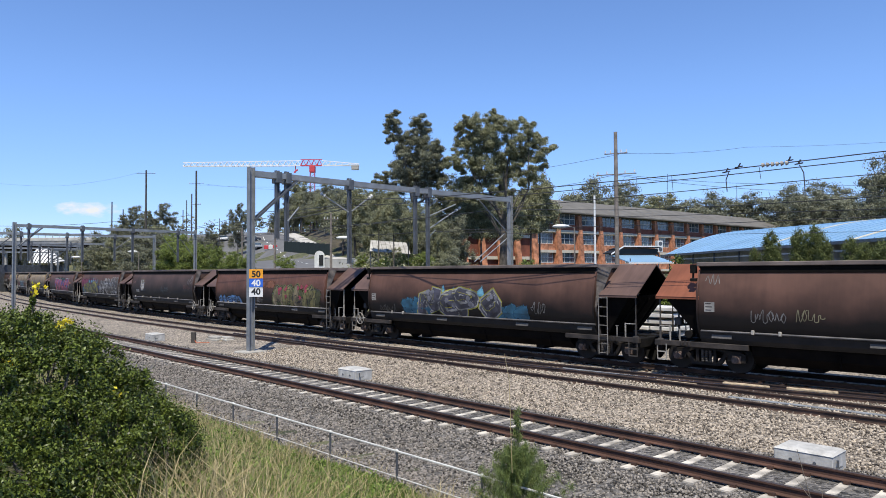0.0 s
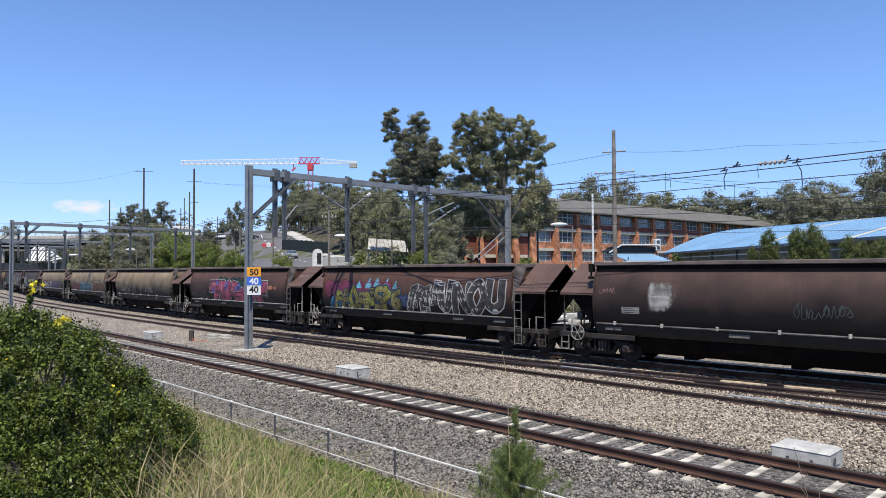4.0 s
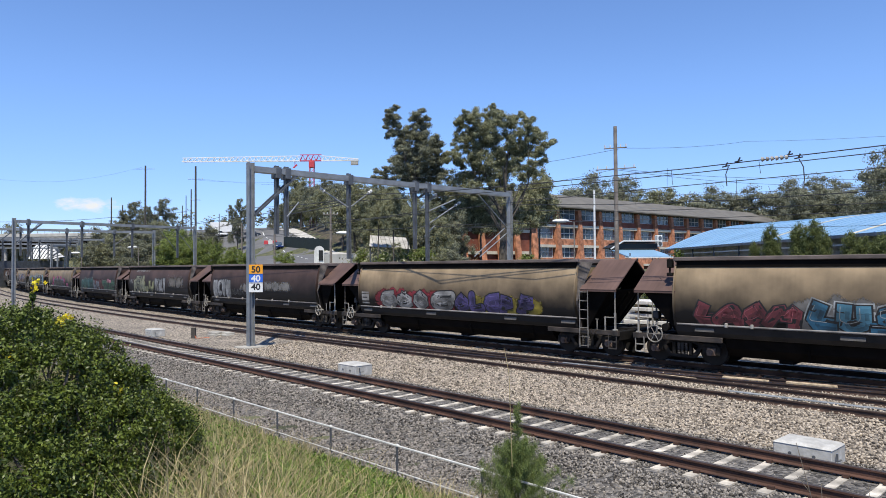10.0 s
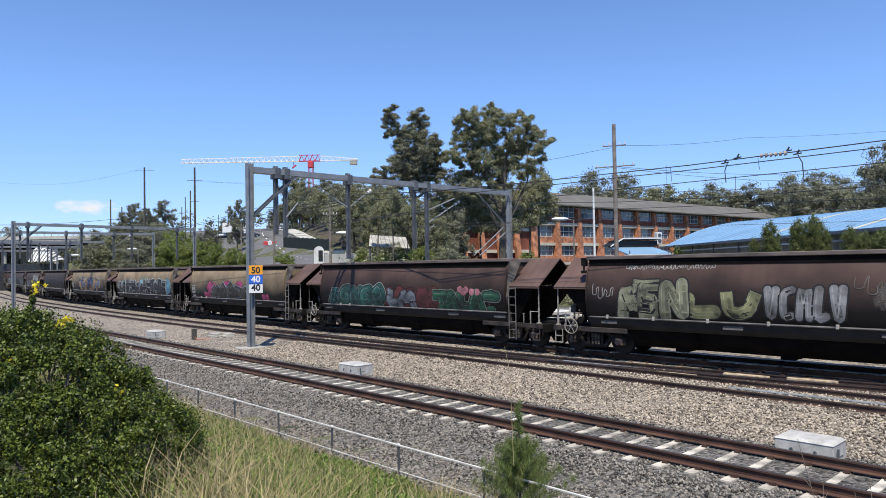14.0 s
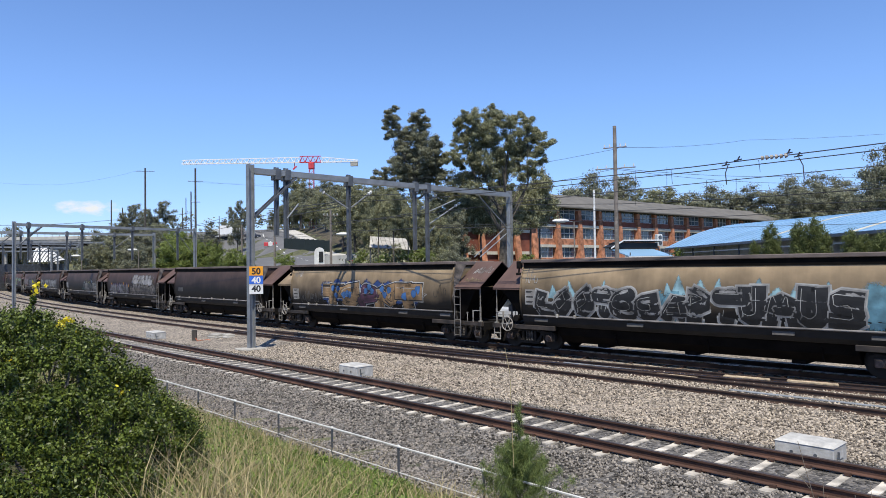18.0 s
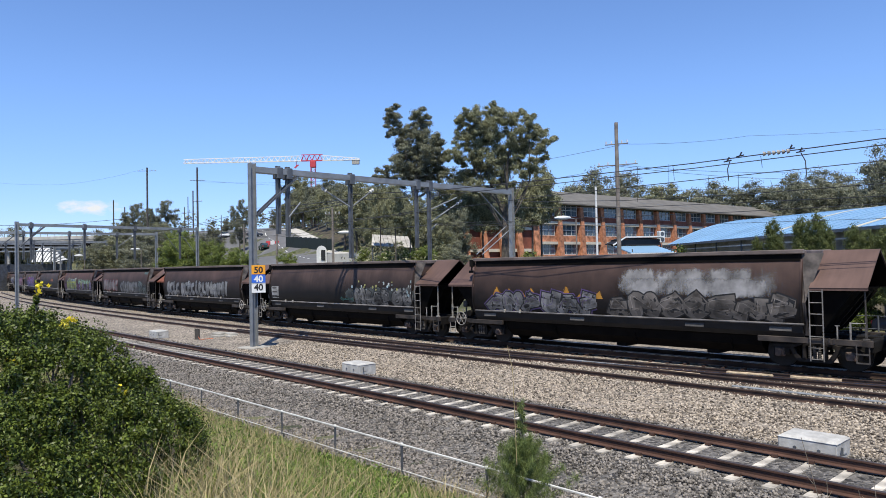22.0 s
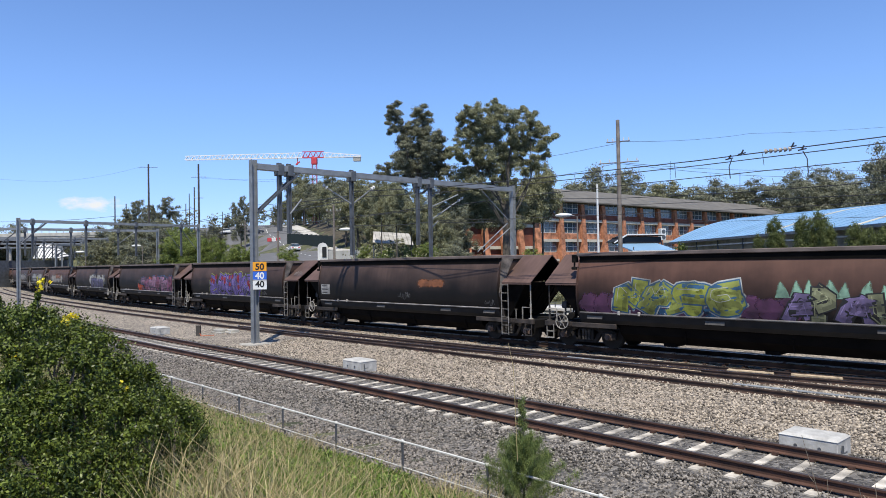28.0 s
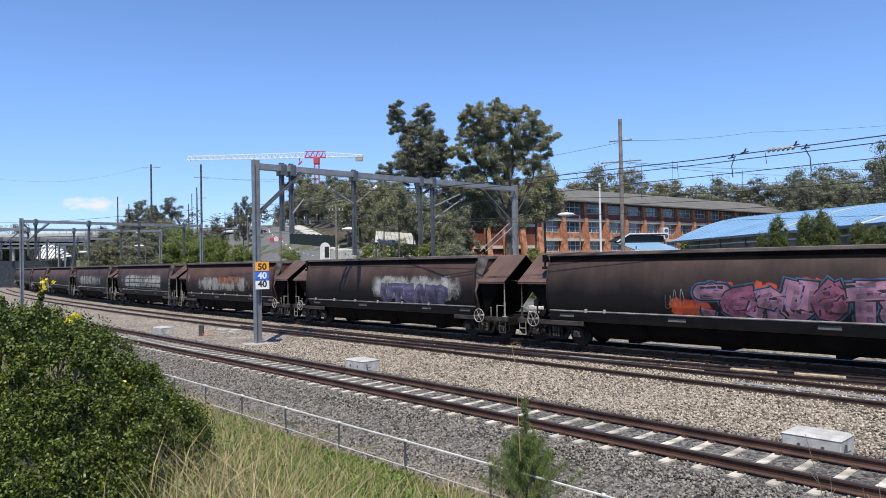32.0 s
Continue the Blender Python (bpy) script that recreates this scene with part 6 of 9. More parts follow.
# ---- overhead line ----
def wire(points, r, label, sag=0.0, group="overhead wires", name="overhead_wire"):
    bm = bmesh.new()
    pts = []
    for a, b in zip(points, points[1:]):
        for i in range(6):
            f = i / 6
            p = Vector(a).lerp(Vector(b), f)
            p.z -= sag * 4 * f * (1 - f)
            pts.append(p)
    pts.append(Vector(points[-1]))
    rings = []
    for i, p in enumerate(pts):
        d = (pts[min(i + 1, len(pts) - 1)] - pts[max(i - 1, 0)]).normalized()
        u = d.cross(Vector((0.3, 0.1, 1))).normalized()
        v = d.cross(u)
        rings.append([bm.verts.new(p + (u * math.cos(k * 1.2566) + v * math.sin(k * 1.2566)) * r) for k in range(5)])
    for a, b in zip(rings, rings[1:]):
        for k in range(5):
            bm.faces.new((a[k], b[k], b[(k + 1) % 5], a[(k + 1) % 5]))
    return tagged(part(name, bm, M["wire"]), label, "wire", group)


def over(s, off, z):
    x, y, _ = train_line(s, off)
    return (x, y, z)


OL = "dark overhead line wire above the railway"
wire([over(-5, -2.0, 7.0), over(2.43, -2.91, 6.486), over(7.75, -2.57, 6.408), over(13.5, -2.21, 6.397), over(19.7, -1.83, 6.513), over(30, -1.5, 6.9), over(48, -1.4, 8.0)], 0.017, OL)
wire([over(-5, -1.9, 6.7), over(2.61, -2.89, 6.275), over(7.97, -2.56, 6.226), over(13.65, -2.22, 6.236), over(19.75, -1.83, 6.337), over(30, -1.5, 6.7), over(48, -1.4, 7.8)], 0.015, OL)
wire([over(-5, -2.2, 5.6), over(7.69, -2.59, 5.798), over(13.46, -2.23, 5.858), over(19.72, -1.85, 5.908), over(30, -1.6, 6.0), over(48, -1.5, 6.2)], 0.013, OL)
wire([over(-5, -1.9, 6.7), over(-30, -2.4, 6.3), over(-48, -2.2, 7.0)], 0.016, OL)
wire([over(-5, -2.2, 5.6), over(-30, -3.0, 5.6), over(-48, -2.6, 5.6)], 0.013, OL)
wire([(4.29, 43.00, 7.13), (9.31, 36.00, 6.47), (12.23, 29.00, 6.01), (14.73, 23.00, 5.74), (16.41, 18.00, 5.57)], 0.016, OL)
wire([(4.28, 43.00, 6.78), (9.30, 36.00, 6.11), (12.22, 29.00, 5.67), (14.72, 23.00, 5.32), (16.39, 18.00, 5.05)], 0.014, OL)
wire([(-0.76, 40.00, 5.71), (3.77, 38.00, 5.63), (8.51, 33.00, 5.45), (11.37, 27.00, 5.16), (14.07, 22.00, 4.99), (15.48, 17.00, 4.82)], 0.013, OL)
wire([(4.40, 44.00, 7.58), (9.84, 38.00, 7.10), (12.66, 30.00, 6.39), (15.38, 24.00, 6.00), (16.41, 18.00, 5.57)], 0.008, OL)
wire([(-0.76, 40.00, 5.65), (4.16, 42.00, 5.60), (10.31, 40.00, 5.38), (15.14, 36.00, 5.18), (19.16, 30.00, 4.95)], 0.010, OL)
PL = "thin power line between wooden poles"
wire([(11.47, 45.00, 10.93), (26.43, 60.00, 13.95), (45.08, 60.00, 14.78)], 0.012, PL, 0.2)
wire([(11.47, 45.00, 10.86), (-5.00, 75.00, 12.88), (-42.25, 120.00, 18.55)], 0.012, PL, 0.4)
wire([(11.36, 45.00, 9.57), (1.03, 70.00, 11.45), (-42.64, 120.00, 18.85)], 0.012, PL, 0.6)
wire([(11.36, 45.00, 9.57), (30.25, 60.00, 10.73), (52.41, 70.00, 11.93)], 0.014, PL, 0.2)
wire([(11.36, 45.00, 9.50), (30.23, 60.00, 10.14), (52.38, 70.00, 11.08)], 0.014, PL, 0.2)
wire([(-4.76, 36.00, 6.87), (-16.45, 60.00, 8.55), (-28.47, 80.00, 8.58), (-42.54, 80.00, 8.52)], 0.02, OL, 0.1)
wire([(-4.77, 36.00, 6.67), (-16.47, 60.00, 7.57), (-28.48, 80.00, 7.61)], 0.02, OL, 0.1)
wire([(-0.82, 39.00, 6.54), (-6.72, 50.00, 6.74), (-28.49, 80.00, 6.96)], 0.02, OL, 0.1)
wire([(-0.83, 39.00, 5.59), (-6.73, 50.00, 6.09), (-28.49, 80.00, 6.63)], 0.016, OL, 0.1)
wire([(4.19, 43.00, 5.87), (-1.18, 55.00, 6.52), (-23.35, 85.00, 7.05)], 0.016, OL, 0.1)
wire([(-60.69, 140.00, 23.82), (-88.95, 160.00, 23.57), (-116.69, 170.00, 26.63)], 0.014, PL, 0.5)
wire([(-43.28, 120.00, 13.37), (-52.22, 110.00, 11.51), (-67.02, 100.00, 10.31)], 0.03, PL, 0.3)
for a, b, q in (((9.43, 29.00, 7.36), (10.69, 33.00, 6.43), 0), ((8.54, 30.50, 7.45), (9.76, 35.00, 6.31), 0), ((7.44, 22.47, 6.38), (7.47, 22.46, 5.91), 0), ((10.31, 27.00, 6.55), (11.81, 31.00, 6.09), 0),
                ((10.62, 25.00, 6.39), (12.30, 29.00, 5.89), 0), ((9.49, 20.73, 6.40), (9.52, 20.71, 6.04), 0)):
    wire([a, b], 0.008, "thin dropper wire of the overhead line", 0.0, "dropper wires", "dropper_wire")


def line_fittings():
    """Clamps, hangers and the string of insulators on the wires."""
    for m in ((8.75, 21.34, 6.35), (10.30, 19.99, 6.39), (9.04, 21.11, 6.47), (10.11, 20.18, 6.51)):
        h = thing("wire_clamp", pose(*m), "black clamp on the overhead wires", "clamp", "wire clamps")
        bm = bmesh.new()
        bar(bm, (-0.09, 0.07, -0.02), (0.09, -0.07, 0.01), 0.025, 0.035)
        bar(bm, (-0.02, 0, -0.02), (0.05, 0, 0.11), 0.03, 0.04)
        part("jaw", bm, M["black"], h)
    for pts in (((8.81, 21.31, 6.33), (8.75, 21.37, 6.10), (8.77, 21.35, 5.74)), ((10.31, 19.99, 6.35), (10.39, 19.91, 6.11), (10.41, 19.90, 5.70))):
        wire(list(pts), 0.016, "curved jumper cable hanging from the wires", 0.0, "jumper cables", "jumper_cable")
    s = thing("insulator_string", pose(9.78, 20.44, 6.44, 0, 0, -38), "string of pale insulator discs in the overhead wire", "insulator")
    for i in range(6):
        bm = bmesh.new()
        rod(bm, (-0.32 + i * 0.13, 0, 0), (-0.25 + i * 0.13, 0, 0.005), 0.075, 0.05, 10)
        part("disc", bm, M["pale_fitting"], s)


line_fittings()


def arm(a, b, ins, label="grey registration arm with white insulators"):
    """A cantilever arm of the overhead line, with its insulators."""
    t = thing("cantilever_arm", pose(*a), label, "arm", "cantilever arms")
    v = Vector(b) - Vector(a)
    bm = bmesh.new()
    rod(bm, (0, 0, 0), v, 0.035, n=6)
    part("tube", bm, M["galv"], t)
    for i in range(ins):
        bm = bmesh.new()
        q = v * (0.94 - 0.09 * i)
        rod(bm, q, q + v.normalized() * 0.1, 0.10, 0.06, 10)
        part("insulator", bm, M["white"], t)


arm((-4.75, 35.00, 6.35), (-6.08, 34.50, 7.26), 2)
arm((-4.58, 35.00, 6.40), (-3.62, 35.50, 7.24), 2)
arm((-7.16, 32.00, 5.67), (-6.84, 33.00, 6.43), 0)
arm((-0.82, 39.00, 6.42), (0.74, 40.00, 7.19), 0)
arm((-0.99, 39.00, 5.59), (1.09, 41.00, 7.14), 2)
arm((-1.00, 39.00, 5.02), (-0.43, 40.00, 5.71), 0)
arm((-1.23, 39.00, 6.55), (-0.33, 40.00, 7.50), 1)
arm((2.18, 42.00, 7.66), (4.14, 44.00, 5.71), 0)
arm((1.86, 41.00, 3.89), (3.93, 44.00, 5.72), 0, "grey diagonal stay beside the portal mast")
arm((2.19, 41.00, 3.88), (4.10, 44.00, 5.43), 0, "grey diagonal stay beside the portal mast")
arm((-39.25, 64.00, 5.75), (-38.21, 66.00, 7.83), 0, "grey diagonal brace of the portal")
arm((-27.86, 78.00, 4.96), (-29.16, 76.00, 7.62), 0, "grey diagonal stay beside the portal mast")
arm((-29.25, 77.00, 4.97), (-30.02, 74.00, 7.35), 0, "grey diagonal stay beside the portal mast")
arm((-36.72, 68.00, 5.81), (-35.57, 69.00, 6.94), 1)
arm((-32.96, 70.00, 5.80), (-31.87, 71.00, 6.96), 1)
portal((-71, 96), (-58, 111), 0.0, 8.0, [(4, 4.6), (9, 4.6), (14, 4.6)])
portal((-67.55, 120.00), (-62.14, 134.00), 0.0, 7.76, [(6, 4.8), (12, 4.8)])

for s in (-62, -88, -112, -138):
    portal(train_line(s, -9)[:2], train_line(s, 8)[:2], 0.0, 8.0, [(3, 4.8), (7.5, 4.8), (12.5, 4.8)])


# ---- buildings ----
def facade_frame(ax, ay, bx, by):
    d = Vector((bx - ax, by - ay, 0))
    return Matrix.Translation((ax, ay, 0)) @ Matrix.Rotation(math.atan2(d.y, d.x), 4, "Z"), d.length


def brick_block():
    """Three-storey brick building with battered piers. Local x runs along the front, y into the building."""
    m, L = facade_frame(14.6, 111.2, 84.8, 170.8)
    b = thing("brick_building", m, "long three-storey red brick building with grey roof and rows of windows", "building")
    bm = bmesh.new()
    box(bm, 0, L, 0.5, 15, 1.0, 12.9)
    part("wall", bm, M["brick_dark"], b)
    bays = 16
    w = L / bays
    me_p = None
    for i in range(bays + 1):
        bm = bmesh.new()
        x = i * w
        vs = [(-0.55, -0.9, 1.0), (0.55, -0.9, 1.0), (0.55, 0.6, 1.0), (-0.55, 0.6, 1.0), (-0.42, -0.15, 12.7), (0.42, -0.15, 12.7), (0.42, 0.6, 12.7), (-0.42, 0.6, 12.7)]
        v = [bm.verts.new(q) for q in vs]
        for f in ((0, 1, 5, 4), (1, 2, 6, 5), (2, 3, 7, 6), (3, 0, 4, 7), (4, 5, 6, 7)):
            bm.faces.new([v[j] for j in f])
        put(part("pier", me_p or bm, M["brick"], b), pose(x, 0, 0))
    for z0, z1 in ((6.3, 6.75), (9.65, 10.1), (3.1, 3.5)):
        bm = bmesh.new()
        box(bm, 0, L, -0.12, 0.52, z0, z1)
        part("floor_band", bm, M["brick_pale"], b)
    for z0, z1, mm in ((6.75, 7.75, "brick"), (10.1, 11.05, "brick_dark"), (3.5, 4.6, "brick")):
        bm = bmesh.new()
        box(bm, 0, L, 0.2, 0.52, z0, z1)
        part("spandrel", bm, M[mm], b)
    bm = bmesh.new()
    box(bm, 0.0, 0.9 * (w - 1.1), -0.02, 0.02, 0.0, 1.8)
    pane = mesh_of("pane", bm, M["glass"])
    bm = bmesh.new()
    ww = 0.9 * (w - 1.1)
    for x in (0, ww / 3, ww * 2 / 3, ww):
        box(bm, x - 0.05, x + 0.05, -0.06, 0.0, 0, 1.8)
    for z in (0.0, 0.9, 1.8):
        box(bm, 0, ww, -0.055, 0.0, z - 0.05, z + 0.05)
    fr = mesh_of("window_frame", bm, M["frame"])
    for i in range(bays):
        for z in (4.65, 7.8, 11.1):
            o = part("window", pane, None, b)
            o.matrix_basis = pose(i * w + 0.55 + 0.05 * (w - 1.1), 0.42, z)
            part("window_frame", fr, None, o)
    bm = bmesh.new()
    for x0, x1 in ((-0.8, L + 0.8),):
        rows = [(-1.3, 12.85), (-1.3, 13.05), (7.5, 16.2), (16.3, 13.05), (16.3, 12.85)]
        extrude(bm, rows, x0, x1)
    part("roof", bm, M["roof_tile"], b)
    for x in (20, 33, 46):
        bm = bmesh.new()
        box(bm, x, x + 8, 2.6, 4.6, 14.3, 14.5, m=None)
        part("roof_panel", bm, M["galv"], b)


M["brick_dark"] = mat("dark_red_brick", (0.22, 0.07, 0.045), 0.9, vary=0.25, size=1.5, fine=10)
brick_block()


def brick_wing():
    m, L = facade_frame(2.38, 96.00, 13.98, 104.00)
    b = thing("brick_wing", m, "red brick wing with slanting piers half hidden by trees", "building")
    bm = bmesh.new()
    box(bm, 0, L, 0.4, 9, 1.0, 10.5)
    part("wall", bm, M["brick_dark"], b)
    for i in range(5):
        bm = bmesh.new()
        x = i * L / 4.3 + 0.6
        slab(bm, [(x - 0.45, -1.1, 1.0), (x + 0.45, -1.1, 1.0), (x + 0.45, 0.3, 10.3), (x - 0.45, 0.3, 10.3)], -0.5)
        part("pier", bm, M["brick"], b)
    for z in (5.0, 8.2):
        bm = bmesh.new()
        box(bm, 0, L, 0.1, 0.5, z, z + 0.45)
        part("floor_band", bm, M["brick_pale"], b)
    bm = bmesh.new()
    box(bm, -0.6, L + 0.6, -1.0, 9.6, 10.5, 10.9)
    part("roof", bm, M["roof_tile"], b)


brick_wing()


def blue_hall():
    """Hall with a wide blue metal roof that falls towards the railway."""
    b = thing("blue_roof_hall", pose(0, 0, 0), "low hall with a wide light blue metal roof and white gutter", "building")
    E0, E1, R0, R1 = Vector((22.4, 70, 4.9)), Vector((21.9, 30, 4.9)), Vector((33.6, 80, 7.75)), Vector((44, 44, 7.72))
    n, mm = 24, 8

    def at(u, v):
        p = E0.lerp(E1, u).lerp(R0.lerp(R1, u), v)
        p.z += 0.40 * math.sin(math.pi * v)
        return p
    bm = bmesh.new()
    g = [[bm.verts.new(at(i / n, j / mm)) for j in range(mm + 1)] for i in range(n + 1)]
    lo = [[bm.verts.new(at(i / n, j / mm) - Vector((0, 0, 0.12))) for j in range(mm + 1)] for i in range(n + 1)]
    for i in range(n):
        for j in range(mm):
            bm.faces.new((g[i][j], g[i + 1][j], g[i + 1][j + 1], g[i][j + 1]))
            bm.faces.new((lo[i][j], lo[i][j + 1], lo[i + 1][j + 1], lo[i + 1][j]))
    for i in range(n):
        bm.faces.new((g[i][0], lo[i][0], lo[i + 1][0], g[i + 1][0]))
        bm.faces.new((g[i][mm], g[i + 1][mm], lo[i + 1][mm], lo[i][mm]))
    for j in range(mm):
        bm.faces.new((g[0][j], g[0][j + 1], lo[0][j + 1], lo[0][j]))
        bm.faces.new((g[n][j], lo[n][j], lo[n][j + 1], g[n][j + 1]))
    bmesh.ops.recalc_face_normals(bm, faces=bm.faces)
    roof = part("roof", bm, M["blue_roof"], b, smooth=False)
    for u in [i / 30 for i in range(1, 30)]:
        bm = bmesh.new()
        for j in range(mm):
            bar(bm, at(u, j / mm) + Vector((0, 0, 0.012)), at(u, (j + 1) / mm) + Vector((0, 0, 0.012)), 0.05, 0.05)
        part("seam", bm, M["blue_roof"], roof)
    for u in (0.55, 0.82):
        bm = bmesh.new()
        for j in range(mm):
            bar(bm, at(u, j / mm) + Vector((0, 0, 0.02)), at(u, (j + 1) / mm) + Vector((0, 0, 0.02)), 0.22, 0.05)
        part("ridge_strip", bm, M["brick_pale"], roof)
    bm = bmesh.new()
    bar(bm, E0 + Vector((-0.15, 0, -0.12)), E1 + Vector((-0.15, 0, -0.12)), 0.16, 0.16)
    part("gutter", bm, M["galv"], b)
    bm = bmesh.new()
    bar(bm, E0 + Vector((0.25, 0, -0.55)), E1 + Vector((0.25, 0, -0.55)), 0.1, 0.09)
    part("fascia_rail", bm, M["white"], b)
    bm = bmesh.new()
    slab(bm, [(23.6, 69, -0.5), (23.1, 30.5, -0.5), (23.1, 30.5, 5.0), (23.6, 69, 5.0)], 0.3)
    part("wall", bm, M["hall_wall"], b)
    bm = bmesh.new()
    slab(bm, [(23.6, 69, -0.5), (33.6, 79, -0.5), (33.6, 79, 7.6), (23.6, 69, 5.0)], 0.3)
    part("end_wall", bm, M["hall_wall"], b)
    for i in range(8):
        p = E0.lerp(E1, (i + 0.5) / 8)
        bm = bmesh.new()
        rod(bm, (p.x + 0.2, p.y, -0.5), (p.x + 0.2, p.y, 4.8), 0.07)
        part("post", bm, M["galv_dark"], b)


M["hall_wall"] = mat("hall_wall", (0.34, 0.33, 0.31), 0.8, vary=0.2, size=1)
blue_hall()


def canopy():
    b = thing("entrance_canopy", pose(15.38, 60.00, 0, 0, 0, 12), "flat dark canopy with a white edge beside the hall", "canopy")
    z = 5.03
    bm = bmesh.new()
    slab(bm, [(-1.95, -2.5, z - 0.32), (-1.0, -2.5, z + 0.16), (-1.0, -0.6, z + 0.16), (-1.95, -0.6, z - 0.32)], 0.06)
    slab(bm, [(-1.0, -2.5, z + 0.16), (2.3, -2.5, z + 0.16), (2.3, -0.6, z + 0.16), (-1.0, -0.6, z + 0.16)], 0.06)
    box(bm, -1.5, 2.2, -2.3, -0.8, z - 0.42, z + 0.1)
    part("roof", bm, M["black"], b)
    bm = bmesh.new()
    bar(bm, (-2.15, -2.55, z - 0.38), (-1.0, -2.55, z + 0.28), 0.06, 0.10)
    bar(bm, (-1.0, -2.55, z + 0.28), (2.35, -2.55, z + 0.28), 0.06, 0.10)
    part("fascia", bm, M["white"], b)
    for x in (-1.6, 0.4, 2.0):
        bm = bmesh.new()
        rod(bm, (x, -2.2, -0.4), (x, -2.2, z), 0.06)
        part("post", bm, M["galv_dark"], b)
    b = thing("shelter", pose(16.17, 56.00, 0, 0, 0, 10), "small shelter with a pale blue metal roof", "shelter")
    z = 4.25
    bm = bmesh.new()
    slab(bm, [(-2.0, -1.6, z - 0.35), (1.7, -1.6, z - 0.35), (1.7, 1.6, z + 0.25), (-2.0, 1.6, z + 0.25)], 0.07)
    part("roof", bm, M["blue_roof"], b)
    bm = bmesh.new()
    bar(bm, (-2.05, -1.65, z - 0.36), (1.75, -1.65, z - 0.36), 0.07, 0.1)
    part("gutter", bm, M["white"], b)
    for x in (-1.8, 1.5):
        for y in (-1.4, 1.4):
            bm = bmesh.new()
            rod(bm, (x, y, -0.4), (x, y, z), 0.05)
            part("post", bm, M["galv_dark"], b)
    b = thing("air_conditioner", pose(22.39, 72.00, 5.77, 0, 0, 20), "white outdoor air conditioning unit on a bracket", "air conditioner")
    bm = bmesh.new()
    box(bm, -0.32, 0.32, -0.25, 0.25, -0.6, 0.6, 0.04)
    part("case", bm, M["white"], b)
    for z in (-0.28, 0.28):
        bm = bmesh.new()
        rod(bm, (0, -0.255, z), (0, -0.27, z), 0.22, n=16)
        part("fan", bm, M["galv_dark"], b)
    bm = bmesh.new()
    rod(bm, (0, 0.1, -0.7), (0, 0.1, -4.5), 0.06)
    part("pole", bm, M["galv_dark"], b)


canopy()


def crane():
    """Tower crane far off: lattice jib, red cab section and counter-jib."""
    a, b = Vector((-97.41, 260.00, 43.3)), Vector((-31.22, 260.00, 42.5))
    m, L = facade_frame(a.x, a.y, b.x, b.y)
    z = a.z
    c = thing("tower_crane", m, "distant white tower crane with a red cab section", "crane")
    up = 0.95 * 2

    def lattice(x0, x1, h0, h1, mat_, name):
        bm = bmesh.new()
        n = max(2, round((x1 - x0) / 2.2))
        t = 0.26
        for yy in (-0.6, 0.6):
            bar(bm, (x0, yy, 0), (x1, yy, 0), t, t)
        bar(bm, (x0, 0, h0), (x1, 0, h1), t, t)
        for i in range(n):
            p, q = x0 + (x1 - x0) * i / n, x0 + (x1 - x0) * (i + 1) / n
            hp = h0 + (h1 - h0) * (i + 0.5) / n
            for yy in (-0.6, 0.6):
                bar(bm, (p, yy, 0), ((p + q) / 2, 0, hp), 0.17, 0.17)
                bar(bm, ((p + q) / 2, 0, hp), (q, yy, 0), 0.12, 0.12)
        ob = part(name, bm, mat_, c)
        ob.location.z = z
    k = L / 312
    lattice(0, 208 * k, up * 0.75, up, M["crane_white"], "jib")
    lattice(208 * k, 246 * k, up * 1.2, up * 1.2, M["crane_red"], "cab_section")
    lattice(246 * k, L, up, up * 0.3, M["crane_white"], "counter_jib")
    bm = bmesh.new()
    box(bm, 224 * k, 234 * k, -1.0, 1.0, z - 2.6, z - 0.1, 0.2)
    part("cab", bm, M["crane_red"], c)
    bm = bmesh.new()
    box(bm, 298 * k, 311 * k, -0.6, 0.6, z - 1.7, z + 0.3, 0.1)
    part("counterweight", bm, M["concrete"], c)
    bm = bmesh.new()
    x = 229 * k
    for dx in (-0.8, 0.8):
        for dy in (-0.8, 0.8):
            bar(bm, (x + dx, dy, 4), (x + dx, dy, z), 0.2, 0.2)
    for i in range(24):
        zz = 4 + (z - 4) * i / 24
        bar(bm, (x - 0.8, -0.8, zz), (x + 0.8, -0.8, zz + (z - 4) / 24), 0.12, 0.12)
    part("tower", bm, M["crane_red"], c)
    bm = bmesh.new()
    bar(bm, (199 * k, 0, z), (199 * k, 0, z - 2.6), 0.25, 0.25)
    bar(bm, (196 * k, 0, z - 2.6), (203 * k, 0, z - 1.4), 0.4, 0.5)
    part("hook_trolley", bm, M["crane_red"], c)


crane()


